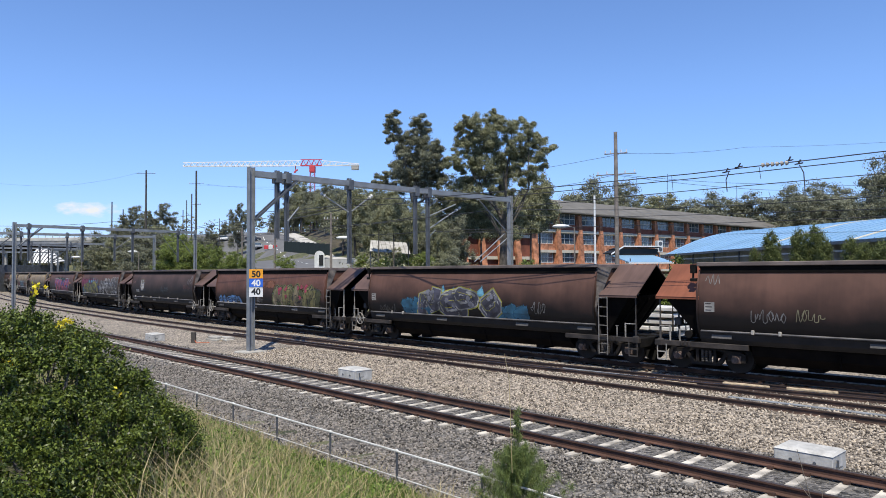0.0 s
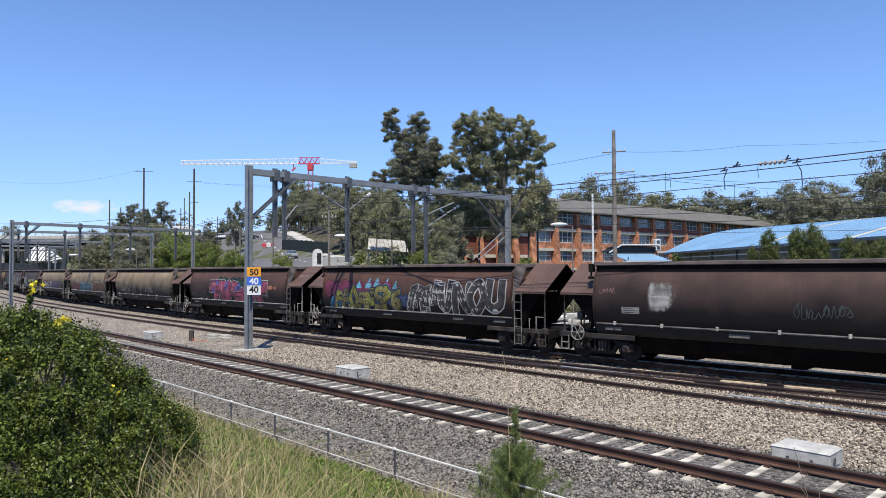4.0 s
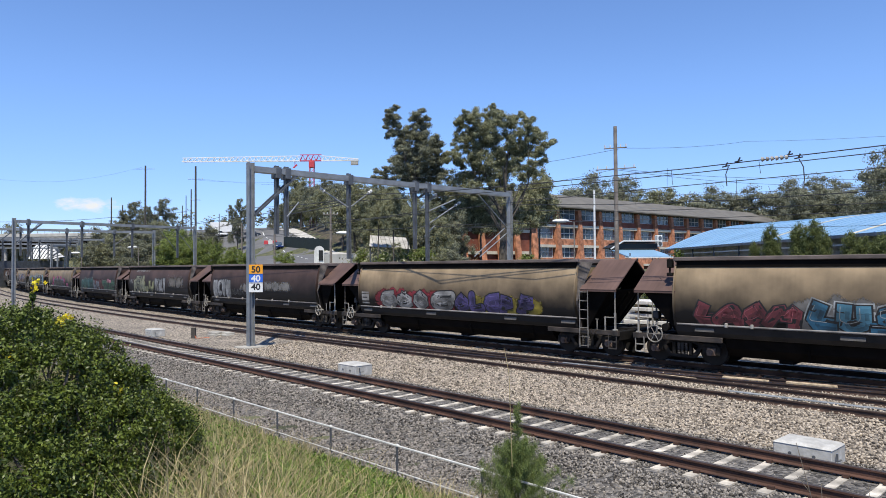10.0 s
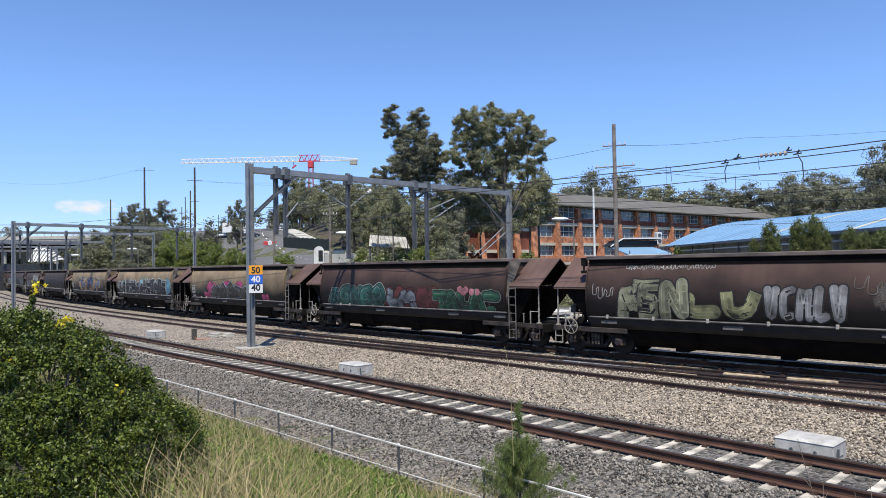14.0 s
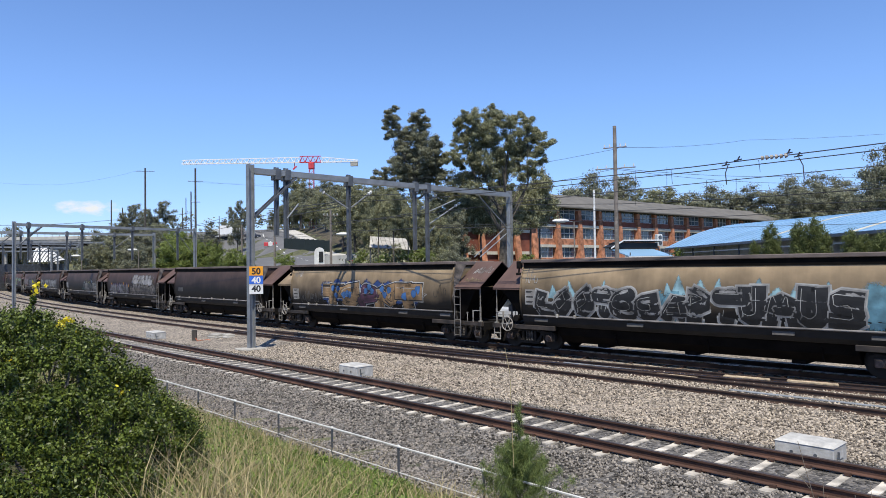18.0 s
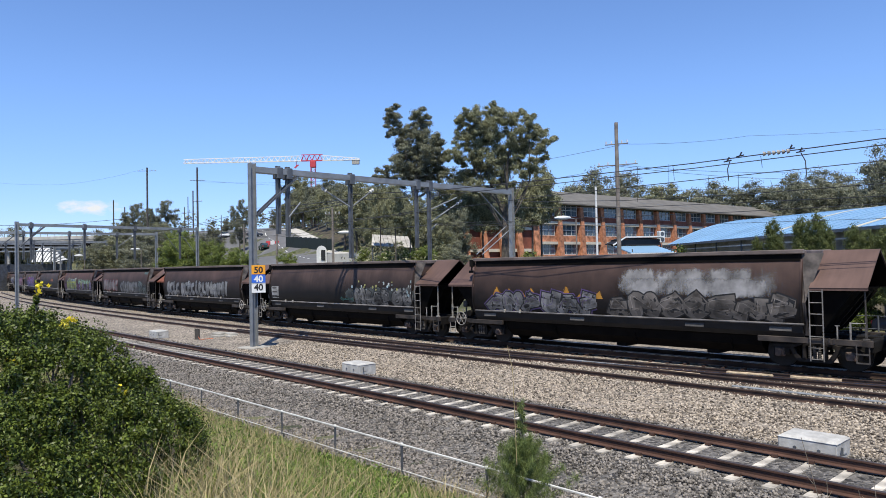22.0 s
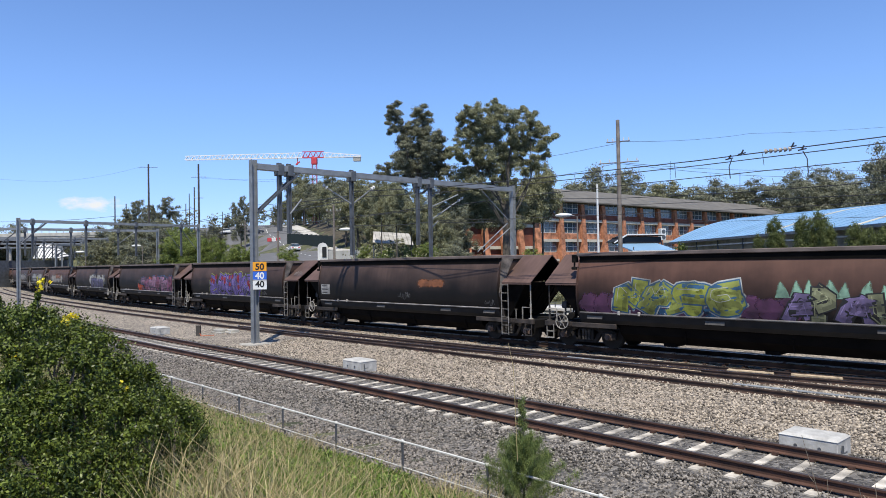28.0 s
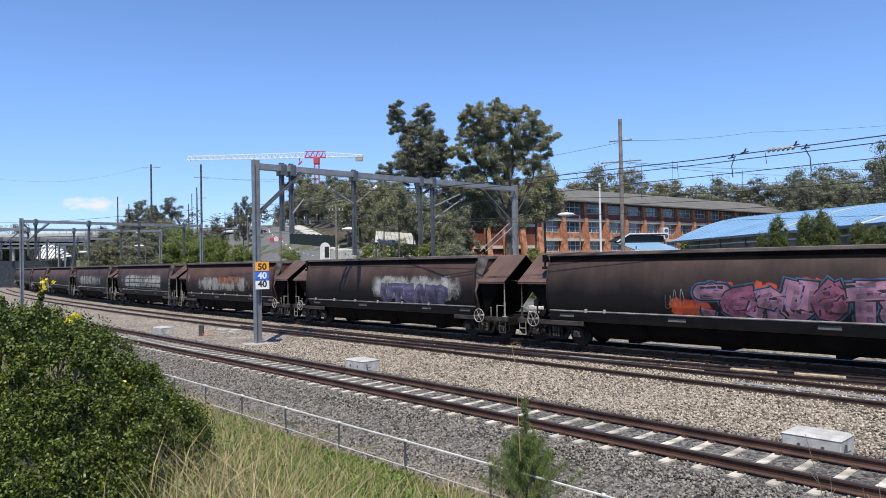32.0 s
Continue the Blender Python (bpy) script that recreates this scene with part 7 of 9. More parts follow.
def bridge():
    m, L = facade_frame(-134.0, 174.0, -86.0, 172.0)
    b = thing("road_bridge", m, "grey concrete road bridge crossing above the railway", "bridge")
    z1 = 12.3
    bm = bmesh.new()
    box(bm, 0, L, 0, 0.4, z1 - 0.85, z1, 0.05)
    part("parapet", bm, M["concrete_pale"], b)
    bm = bmesh.new()
    box(bm, 0, L, 0.12, 12, z1 - 1.3, z1 - 0.86)
    part("deck", bm, M["concrete"], b)
    for q in range(5):
        bm = bmesh.new()
        box(bm, 0, L, 0.15 + q * 2.4, 0.75 + q * 2.4, z1 - 3.0, z1 - 1.31)
        part("girder", bm, M["sooty_shade"], b)
    for x in (0.22, 0.5, 0.78, 0.97):
        bm = bmesh.new()
        for q in (1.5, 5.5, 9.5):
            rod(bm, (L * x, q, -0.5), (L * x, q, z1 - 3.6), 0.55, n=12)
        box(bm, L * x - 0.7, L * x + 0.7, 0.4, 11, z1 - 3.6, z1 - 2.95, 0.05)
        part("pier", bm, M["concrete"], b)
    for i in range(26):
        bm = bmesh.new()
        rod(bm, (L * i / 26, 0.2, z1), (L * i / 26, 0.2, z1 + 0.9), 0.06, n=5)
        part("railing_post", bm, M["galv"], b)
    bm = bmesh.new()
    rod(bm, (0, 0.2, z1 + 0.9), (L, 0.2, z1 + 0.9), 0.06, n=6)
    part("handrail", bm, M["galv"], b)
    # glazed station roof and footbridge below
    s = thing("station_roof", pose(-84.2, 150.00, 0), "pale curved glazed station roof under the bridge", "roof")
    z = 7.04

    def vault(x, v):
        """v runs from the front gutter up to the crown."""
        top = 9.0 - 3.2 * ((x + 2.8) / 5.6) ** 1.5
        return Vector((x, -4.0 * (1 - v), 5.55 + (top - 5.55) * math.sin(v * math.pi / 2)))
    for i in range(9):
        x0, x1 = -2.8 + 5.6 * i / 9, -2.8 + 5.6 * (i + 1) / 9 - 0.2
        bm = bmesh.new()
        for j in range(4):
            slab(bm, [vault(x0, j / 4), vault(x1, j / 4), vault(x1, (j + 1) / 4), vault(x0, (j + 1) / 4)], 0.06)
        part("panel", bm, M["white"] if i % 3 else M["frame"], s)
        bm = bmesh.new()
        for j in range(4):
            bar(bm, vault(x1 + 0.06, j / 4), vault(x1 + 0.06, (j + 1) / 4), 0.1, 0.14)
        part("rib", bm, M["galv_dark"], s)
    for x in (-3, 0, 3):
        bm = bmesh.new()
        rod(bm, (x, 0, -0.5), (x, 0, z - 0.2), 0.12)
        part("post", bm, M["galv_dark"], s)
    # plain block added to fill the dark where gantries crowd beneath the bridge
    m, L = facade_frame(-88.48, 132.00, -79.81, 150.00)
    w = thing("dark_fill_block", m, "plain dark block added for the dark gantries beneath the bridge", "building")
    bm = bmesh.new()
    box(bm, 0, L, 3, 9, -0.5, 5.14)
    part("wall", bm, M["galv_dark"], w)


M["concrete_pale"] = mat("pale_concrete", (0.50, 0.48, 0.44), 0.85, vary=0.15, size=1.5)
bridge()


# ---- vehicles and the road on the rise ----
def sheet(name, x0, x1, y0, y1, step, material, lift, label, category):
    bm = bmesh.new()
    nx, ny = int((x1 - x0) / step), int((y1 - y0) / step)
    g = [[bm.verts.new((x0 + i * step, y0 + j * step, ground_z(x0 + i * step, y0 + j * step) + lift)) for i in range(nx + 1)] for j in range(ny + 1)]
    for j in range(ny):
        for i in range(nx):
            bm.faces.new((g[j][i], g[j][i + 1], g[j + 1][i + 1], g[j + 1][i]))
    return tagged(part(name, bm, material, smooth=True), label, category, kind="structure")


def patch(name, inside, x0, x1, y0, y1, step, material, lift, label, category):
    """A sheet of the ground's surface over the cells that lie inside a region."""
    bm, pts = bmesh.new(), {}

    def vert(i, j):
        if (i, j) not in pts:
            x, y = x0 + i * step, y0 + j * step
            pts[(i, j)] = bm.verts.new((x, y, ground_z(x, y) + lift))
        return pts[(i, j)]
    for j in range(int((y1 - y0) / step)):
        for i in range(int((x1 - x0) / step)):
            if inside(x0 + (i + 0.5) * step, y0 + (j + 0.5) * step):
                bm.faces.new((vert(i, j), vert(i + 1, j), vert(i + 1, j + 1), vert(i, j + 1)))
    return tagged(part(name, bm, material, smooth=True), label, category, kind="structure")


patch("leaf_litter", lambda x, y: x > kerb_x(y) + 3.0, -60, 14, 62, 200, 2.0, M["litter"], 0.04, "dark leaf litter under the trees", "ground")
patch("road", lambda x, y: x < kerb_x(y) and train_offset(x, y)[0] > 20, -100, -8, 84, 262, 2.0, M["asphalt"], 0.06, "grey asphalt road and junction on the rise", "road")


def footpath():
    bm, rows = bmesh.new(), []
    for i in range(60):
        y = 90 + i * 2.0
        x = kerb_x(y)
        rows.append([bm.verts.new((x + d, y, ground_z(x + d, y) + h)) for d, h in ((-0.1, 0.0), (-0.1, 0.17), (1.9, 0.17), (1.9, 0.0))])
    for a, b in zip(rows, rows[1:]):
        for k in range(3):
            bm.faces.new((a[k], a[k + 1], b[k + 1], b[k]))
    bmesh.ops.recalc_face_normals(bm, faces=bm.faces)
    tagged(part("pavement", bm, M["concrete_pale"]), "pale concrete footpath with a kerb beside the road", "pavement", kind="structure")
    # painted lane lines
    for k in range(14):
        y = 100 + k * 7.0
        bm = bmesh.new()
        vs = []
        for q in range(4):
            yy = y + q
            x = kerb_x(yy) - 5.2
            vs.append((bm.verts.new((x, yy, ground_z(x, yy) + 0.11)), bm.verts.new((x + 0.16, yy, ground_z(x + 0.16, yy) + 0.11))))
        for a, b in zip(vs, vs[1:]):
            bm.faces.new((a[0], a[1], b[1], b[0]))
        tagged(part("lane_line", bm, M["white"]), "white painted lane line on the asphalt", "road marking", "lane lines")


footpath()
sheet("yard", 5, 20.5, 30, 56, 1.5, M["asphalt"], 0.05, "asphalt car park behind the railway fence", "car park")


def car_meshes():
    C = {}
    prof = [(-2.15, 0.35), (-2.2, 0.62), (-2.1, 0.88), (-1.2, 0.98), (0.85, 0.98), (1.9, 0.86), (2.2, 0.66), (2.2, 0.35)]

    def hull(prof, w, inset):
        bm = bmesh.new()
        a, b = [bm.verts.new((x, -w + inset * (z > 0.9), z)) for x, z in prof], [bm.verts.new((x, w - inset * (z > 0.9), z)) for x, z in prof]
        bm.faces.new(a)
        bm.faces.new(b[::-1])
        for i in range(len(prof)):
            j = (i + 1) % len(prof)
            bm.faces.new((a[i], b[i], b[j], a[j]))
        bmesh.ops.recalc_face_normals(bm, faces=bm.faces)
        bmesh.ops.bevel(bm, geom=list(bm.edges), offset=0.05, segments=2, affect="EDGES")
        return bm
    C["body"] = hull(prof, 0.88, 0.05)
    C["cabin"] = hull([(-1.75, 0.93), (-1.2, 1.40), (-0.9, 1.46), (0.3, 1.46), (0.55, 1.40), (1.15, 0.93)], 0.80, 0.12)
    C["roof"] = hull([(-1.18, 1.42), (-0.9, 1.49), (0.3, 1.49), (0.55, 1.42)], 0.68, 0.0)
    bm = bmesh.new()
    rod(bm, (0, -0.1, 0), (0, 0.1, 0), 0.31, n=18)
    C["wheel"] = bm
    bm = bmesh.new()
    rod(bm, (0, -0.115, 0), (0, 0.115, 0), 0.2, n=14)
    C["rim"] = bm
    bm = bmesh.new()
    box(bm, -0.05, 0.05, -0.2, 0.2, -0.07, 0.07, 0.02)
    C["lamp"] = bm
    return {k: (mesh_of("car_" + k, v, M["white"]), k) for k, v in C.items()}


CAR = car_meshes()
PAINTS = {}


def car(x, y, z, turn, paint, label):
    c = thing("car", pose(x, y, z, 0, 0, turn), label, "car", "cars on the roads")
    for key, mm in (("body", paint), ("cabin", M["glass"]), ("roof", paint)):
        if (key, mm.name) not in PAINTS:
            PAINTS[(key, mm.name)] = CAR[key][0].copy()
            PAINTS[(key, mm.name)].materials.clear()
            PAINTS[(key, mm.name)].materials.append(mm)
        part(key, PAINTS[(key, mm.name)], None, c)
    for q in (-1.35, 1.35):
        for t in (-0.78, 0.78):
            for key, mm in (("wheel", M["black"]), ("rim", M["galv"])):
                if (key, mm.name) not in PAINTS:
                    PAINTS[(key, mm.name)] = CAR[key][0].copy()
                    PAINTS[(key, mm.name)].materials.clear()
                    PAINTS[(key, mm.name)].materials.append(mm)
            wh = part("wheel", PAINTS[("wheel", M["black"].name)], None, c)
            wh.matrix_basis = pose(q, t, 0.31)
            part("rim", PAINTS[("rim", M["galv"].name)], None, wh)
    for q, mm in ((2.18, M["frame"]), (-2.17, M["crane_red"])):
        for t in (-0.6, 0.6):
            if ("lamp", mm.name) not in PAINTS:
                PAINTS[("lamp", mm.name)] = CAR["lamp"][0].copy()
                PAINTS[("lamp", mm.name)].materials.clear()
                PAINTS[("lamp", mm.name)].materials.append(mm)
            part("headlight" if q > 0 else "tail_light", PAINTS[("lamp", mm.name)], None, c).matrix_basis = pose(q, t, 0.72)
    return c


M["car_white"] = mat("white_car_paint", (0.78, 0.78, 0.78), 0.25, vary=0.03, bump=0)
M["car_silver"] = mat("silver_car_paint", (0.45, 0.46, 0.48), 0.3, metal=0.5, vary=0.03, bump=0)
M["car_dark"] = mat("dark_car_paint", (0.03, 0.035, 0.05), 0.25, vary=0.03, bump=0)
for s, off, mm, words in ((9.5, 13.8, "car_silver", "silver parked car"), (17, 13.6, "car_dark", "dark parked car")):
    x, y, th = train_line(s, off)
    car(x, y, ground_z(x, y) + 0.05, math.degrees(th), M[mm], words + " in the yard behind the railway")
for x, y, turn, mm, words in ((-59.8, 189.5, 10, "car_white", "white parked car"), (-61.8, 190.0, -20, "car_silver", "silver parked car"), (-50.8, 185.5, 15, "car_dark", "dark parked car")):
    car(x, y, ground_z(x, y) + 0.06, turn, M[mm], words + " on the rise beyond the railway")


def drive(ob, rows):
    """Rows of a vehicle's drive over the ground: it points where it goes."""
    out, turn = [], None
    for i, (t, x, y) in enumerate(rows):
        a, b = rows[max(0, i - 1)], rows[min(len(rows) - 1, i + 1)]
        if math.hypot(b[1] - a[1], b[2] - a[2]) > 0.3:
            turn = math.degrees(math.atan2(b[2] - a[2], b[1] - a[1]))
        out.append((t, pose(x, y, ground_z(x, y) + 0.07, 0, 0, turn)))
    return ob, out


def traffic():
    """Cars and a truck that pass over the junction on the rise."""
    far, mid, near = (-48.1, 180.0), (-35.4, 149.5), (-19.3, 99.5)
    TRIPS.append(drive(car(0, 0, 0, 0, M["car_silver"], "silver car driving down the road on the rise"),
                       [(0, -45.9, 172.0), (1, -42.8, 164.5), (2, -38.8, 155.5), (3, -34.3, 145.5), (4, -26.2, 122.0), (5, -18.5, 97.0), (6, -13.5, 85.5), (7, *train_line(-22, 9)[:2]), (32, *train_line(-21, 9)[:2])]))
    TRIPS.append(drive(car(0, 0, 0, 0, M["car_blue"], "dark blue car driving down the road on the rise"),
                       [(0, -85.5, 201.5), (5, -72.2, 195.5), (6.5, -58.8, 188.5), (7.3, -51.6, 184.5), (8, -48.1, 180.0), (9, -42.8, 167.0), (10, -35.4, 149.5), (11, -28.4, 130.5), (12, -19.2, 99.5), (13, -15.6, 91.0), (14, -12.4, 83.0), (15, *train_line(-16, 9)[:2]), (32, *train_line(-15, 9)[:2])]))
    TRIPS.append(drive(car(0, 0, 0, 0, M["car_green"], "dark green car driving up the road on the rise"),
                       [(0, *train_line(-9, 9)[:2]), (17, *train_line(-10, 9)[:2]), (18.2, -12.0, 82.5), (19, -16.4, 92.5), (20, -28.1, 128.0), (21, -35.9, 147.0), (22, -41.6, 159.5), (23, -48.4, 173.5), (25, -55.4, 184.5), (26.5, -62.2, 189.5), (28, -72.2, 195.5), (32, -85.5, 201.5)]))
    TRIPS.append(drive(car(0, 0, 0, 0, M["car_white"], "white car driving up the road on the rise"),
                       [(0, *train_line(-3, 9)[:2]), (25.4, *train_line(-4, 9)[:2]), (26.4, -12.0, 82.5), (27.2, -17.3, 95.0), (28, -28.6, 131.0), (29, -36.5, 149.5), (30, -42.9, 166.0), (31, -49.6, 180.5), (32, -50.4, 182.5)]))
    t = truck()
    out = []
    for s, x, y, turn in ((0, -83.8, 200.5, 0), (4, -72.0, 195.0, 0), (7, -64.8, 192.5, 0), (8, -63.7, 192.0, 0), (10, -59.8, 190.0, 0), (12, -57.8, 189.0, 0), (14, -55.9, 188.5, -10), (14.7, -54.9, 187.5, -60), (15.4, -54.7, 187.5, -100),
                          (16.1, -54.6, 187.0, -150), (17, -55.2, 187.0, -180), (17.5, -56.2, 187.5, -183), (18, -57.6, 188.0, -183), (18.5, -60.1, 189.0, -183), (19, -62.4, 190.5, -183), (19.5, -66.2, 192.5, -183), (20, -70.8, 194.5, -183), (21, -77.9, 198.0, -183), (22, -84.3, 201.0, -183), (32, -87.9, 202.5, -183)):
        out.append((s, pose(x, y, ground_z(x, y) + 0.07, 0, 0, turn)))
    TRIPS.append((t, out))


def truck():
    t = thing("box_truck", pose(0, 0, 0), "white box truck on the road on the rise", "truck")
    bm = bmesh.new()
    box(bm, -3.4, 2.5, -1.2, 1.2, 0.95, 3.6, 0.04)
    part("cargo_box", bm, M["car_white"], t)
    bm = bmesh.new()
    box(bm, 2.65, 4.3, -1.1, 1.1, 0.5, 2.6, 0.12)
    part("cab", bm, M["car_white"], t)
    bm = bmesh.new()
    box(bm, 3.2, 4.32, -1.12, 1.12, 1.55, 2.25, 0.05)
    part("cab_window", bm, M["glass"], t)
    for q in (-2.0, 3.4):
        for k in (-0.95, 0.95):
            bm = bmesh.new()
            rod(bm, (q, k - 0.13, 0.42), (q, k + 0.13, 0.42), 0.42, n=16)
            part("wheel", bm, M["black"], t)
    return t


TRIPS = []
M["car_blue"] = mat("blue_car_paint", (0.02, 0.04, 0.14), 0.25, vary=0.03, bump=0)
M["car_green"] = mat("green_car_paint", (0.02, 0.05, 0.04), 0.25, vary=0.03, bump=0)
traffic()


def roadside():
    a = thing("white_arch", pose(-14.21, 80.00, 3.43, 0, 0, 10), "white arched housing with a dark opening beside the road", "housing")
    h = 5.78 - 3.43
    bm = bmesh.new()
    pts = [(-0.57, 0, 0), (0.57, 0, 0), (0.57, 0, h - 0.57)] + [(0.57 * math.cos(q), 0, h - 0.57 + 0.57 * math.sin(q)) for q in (0.5, 1.0, 1.57, 2.14, 2.64)] + [(-0.57, 0, h - 0.57)]
    slab(bm, pts, 0.7)
    part("shell", bm, M["white"], a)
    bm = bmesh.new()
    slab(bm, [(-0.06, -0.74, h - 1.7), (0.42, -0.74, h - 1.7), (0.42, -0.74, h - 0.5), (-0.06, -0.74, h - 0.5)], 0.02)
    part("opening", bm, M["black"], a)
    m, L = facade_frame(-6.55, 62.00, -2.9, 62.60)
    s = thing("shade_roof", m, "pale sheet-metal shelter roof between the trees", "roof")
    z = 6.35
    for i in range(9):
        bm = bmesh.new()
        w = L / 9
        za, zb = z - 0.03 * i, z - 0.03 * (i + 1)
        slab(bm, [(i * w, 0, za - 1.2), ((i + 1) * w - 0.03, 0, zb - 1.2), ((i + 1) * w - 0.03, 3.4, zb - 0.05), (i * w + 0.3 * (i == 0), 3.4, za - 0.05)], 0.05)
        part("sheet", bm, M["concrete"], s)
    for x in (0.1, L - 0.1):
        bm = bmesh.new()
        rod(bm, (x, 0.2, 0), (x, 0.2, z - 1.3 - (0.25 if x > 1 else 0)), 0.06)
        part("post", bm, M["galv_dark"], s)
    m, L = facade_frame(-34.4, 150.5, -20.0, 123.5)
    f = thing("hoarding", m, "dark green mesh hoarding along the footpath", "fence")
    for i in range(10):
        bm = bmesh.new()
        x = i * L / 10
        p = m @ Vector((x, 0, 0))
        g = ground_z(p.x, p.y)
        slab(bm, [(x, 0, g - 0.1), (x + L / 10 - 0.06, 0, g - 0.1), (x + L / 10 - 0.06, 0, g + 2.2), (x, 0, g + 2.2)], 0.04)
        part("panel", bm, M["hoarding"], f)
    m, L = facade_frame(-13.26, 79.00, -7.27, 73.00)
    k = thing("retaining_wall", m, "low pale concrete retaining wall beside the footpath", "wall")
    for i in range(6):
        bm = bmesh.new()
        x = i * L / 6
        p = m @ Vector((x, 0, 0))
        g = ground_z(p.x, p.y)
        box(bm, x, x + L / 6 - 0.02, -0.15, 0.15, g - 0.4, 4.80, 0.02)
        part("block", bm, M["concrete_pale"], k)
    b = thing("road_barrier", pose(-40.4, 163.0, ground_z(-40.4, 163.0), 0, 0, 10), "red and white plastic road barrier", "barrier")
    for i, mm in enumerate(("crane_red", "white", "crane_red")):
        bm = bmesh.new()
        box(bm, -1.5 + i, -0.52 + i, -0.2, 0.2, 0, 0.9, 0.06)
        part("segment", bm, M[mm], b)
    # fence behind the yard
    y = thing("yard_fence", pose(0, 0, 0), "dark wire mesh fence between railway and yard", "fence")
    for i in range(14):
        x0, y0, th = train_line(-6 + i * 2.5, 6.5)
        x1, y1, _ = train_line(-6 + (i + 1) * 2.5, 6.5)
        bm = bmesh.new()
        rod(bm, (x0, y0, -0.5), (x0, y0, 1.1), 0.03, n=6)
        part("post", bm, M["galv_dark"], y)
        bm = bmesh.new()
        for z in (0.1, 0.6, 1.08):
            rod(bm, (x0, y0, z), (x1, y1, z), 0.012, n=5)
        part("rail", bm, M["galv_dark"], y)


# dark green deepened further for the shade of the trunks in front
M["hoarding"] = mat("shaded_green_mesh", (0.006, 0.017, 0.014), 0.8, vary=0.2, size=0.6)
roadside()


def slab_stack(x, y, turn, layers, n):
    """Stacked white concrete slabs on bearers."""
    g = ground_z(x, y) + 0.05
    st = thing("slab_stack", pose(x, y, g, 0, 0, turn), "stack of white concrete slabs behind the train", "slab stack", "stacks of slabs")
    bm = bmesh.new()
    box(bm, -0.62, 0.62, -0.8, 0.8, 0, 0.17, 0.02)
    me = mesh_of("slab", bm, M["slab"])
    bm = bmesh.new()
    box(bm, -0.05, 0.05, -0.7, 0.7, 0, 0.09)
    bear = mesh_of("bearer", bm, M["timber"])
    for k in range(layers):
        for i in range(n):
            part("slab", me, None, st).matrix_basis = pose(i * 1.3 + random.uniform(-0.05, 0.05), random.uniform(-0.06, 0.06), 0.1 + k * 0.3, 0, 0, random.uniform(-2, 2))
            part("bearer", bear, None, st).matrix_basis = pose(i * 1.3, 0, k * 0.3 + 0.005)


M["slab"] = mat("white_concrete", (0.66, 0.65, 0.62), 0.8, vary=0.12, size=0.5, each=0.12)
for s, off, layers, n in ((6.7, 6.9, 7, 2), (10.0, 6.7, 4, 2), (3.4, 7.1, 5, 2), (9.6, 8.9, 5, 2), (0.2, 7.2, 4, 2)):
    x, y, th = train_line(s, off)
    slab_stack(x, y, math.degrees(th), layers, n)


def paling_fence():
    f = thing("paling_fence", pose(0, 0, 0), "grey weathered timber paling fence behind the yard", "fence")
    bm = bmesh.new()
    box(bm, -0.055, 0.055, -0.012, 0.012, 0, 1.75)
    me = mesh_of("paling", bm, M["paling"])
    for i in range(150):
        x, y, th = train_line(12 + i * 0.125, 16.5)
        part("paling", me, None, f).matrix_basis = pose(x, y, ground_z(x, y) - 0.05 + random.uniform(0, 0.05), 0, 0, math.degrees(th))


M["paling"] = mat("grey_paling", (0.30, 0.27, 0.23), 0.9, vary=0.25, size=0.3, each=0.25)
paling_fence()


# ---- spray paint on the wagons ----
FORMS = [[[(.15, 0), (.15, 1)], [(.15, .95), (.85, .68), (.15, .45)]], [[(0, 0), (.22, 1), (.5, .3), (.78, 1), (1, 0)]],
         [[(.92, .9), (.2, .95), (.15, .52), (.82, .5), (.85, .06), (.08, .05)]], [[(.05, 0), (.5, 1), (.95, 0)], [(.3, .35), (.75, .35)]],
         [[(.2, 1), (.2, .08), (.95, .05)]], [[(.5, 0), (.5, 1)], [(0, .93), (1, .93)]], [[(.15, 1), (.15, .2), (.5, .02), (.85, .2), (.85, 1)]],
         [[(.1, 0), (.1, 1), (.9, .05), (.9, 1)]], [[(.5, 1), (.08, .55), (.45, 0), (.92, .45), (.5, 1)]], [[(.9, .95), (.2, .8), (.1, .3), (.5, .02), (.95, .15), (.9, .5), (.5, .48)]]]
SPRAY = {}


def spray(c):
    if c not in SPRAY:
        SPRAY[c] = mat("spray_paint", tuple(q * 0.72 for q in c), 0.65, vary=0.42, size=0.7, grain=0.12, fine=18, bump=0)
    return SPRAY[c]


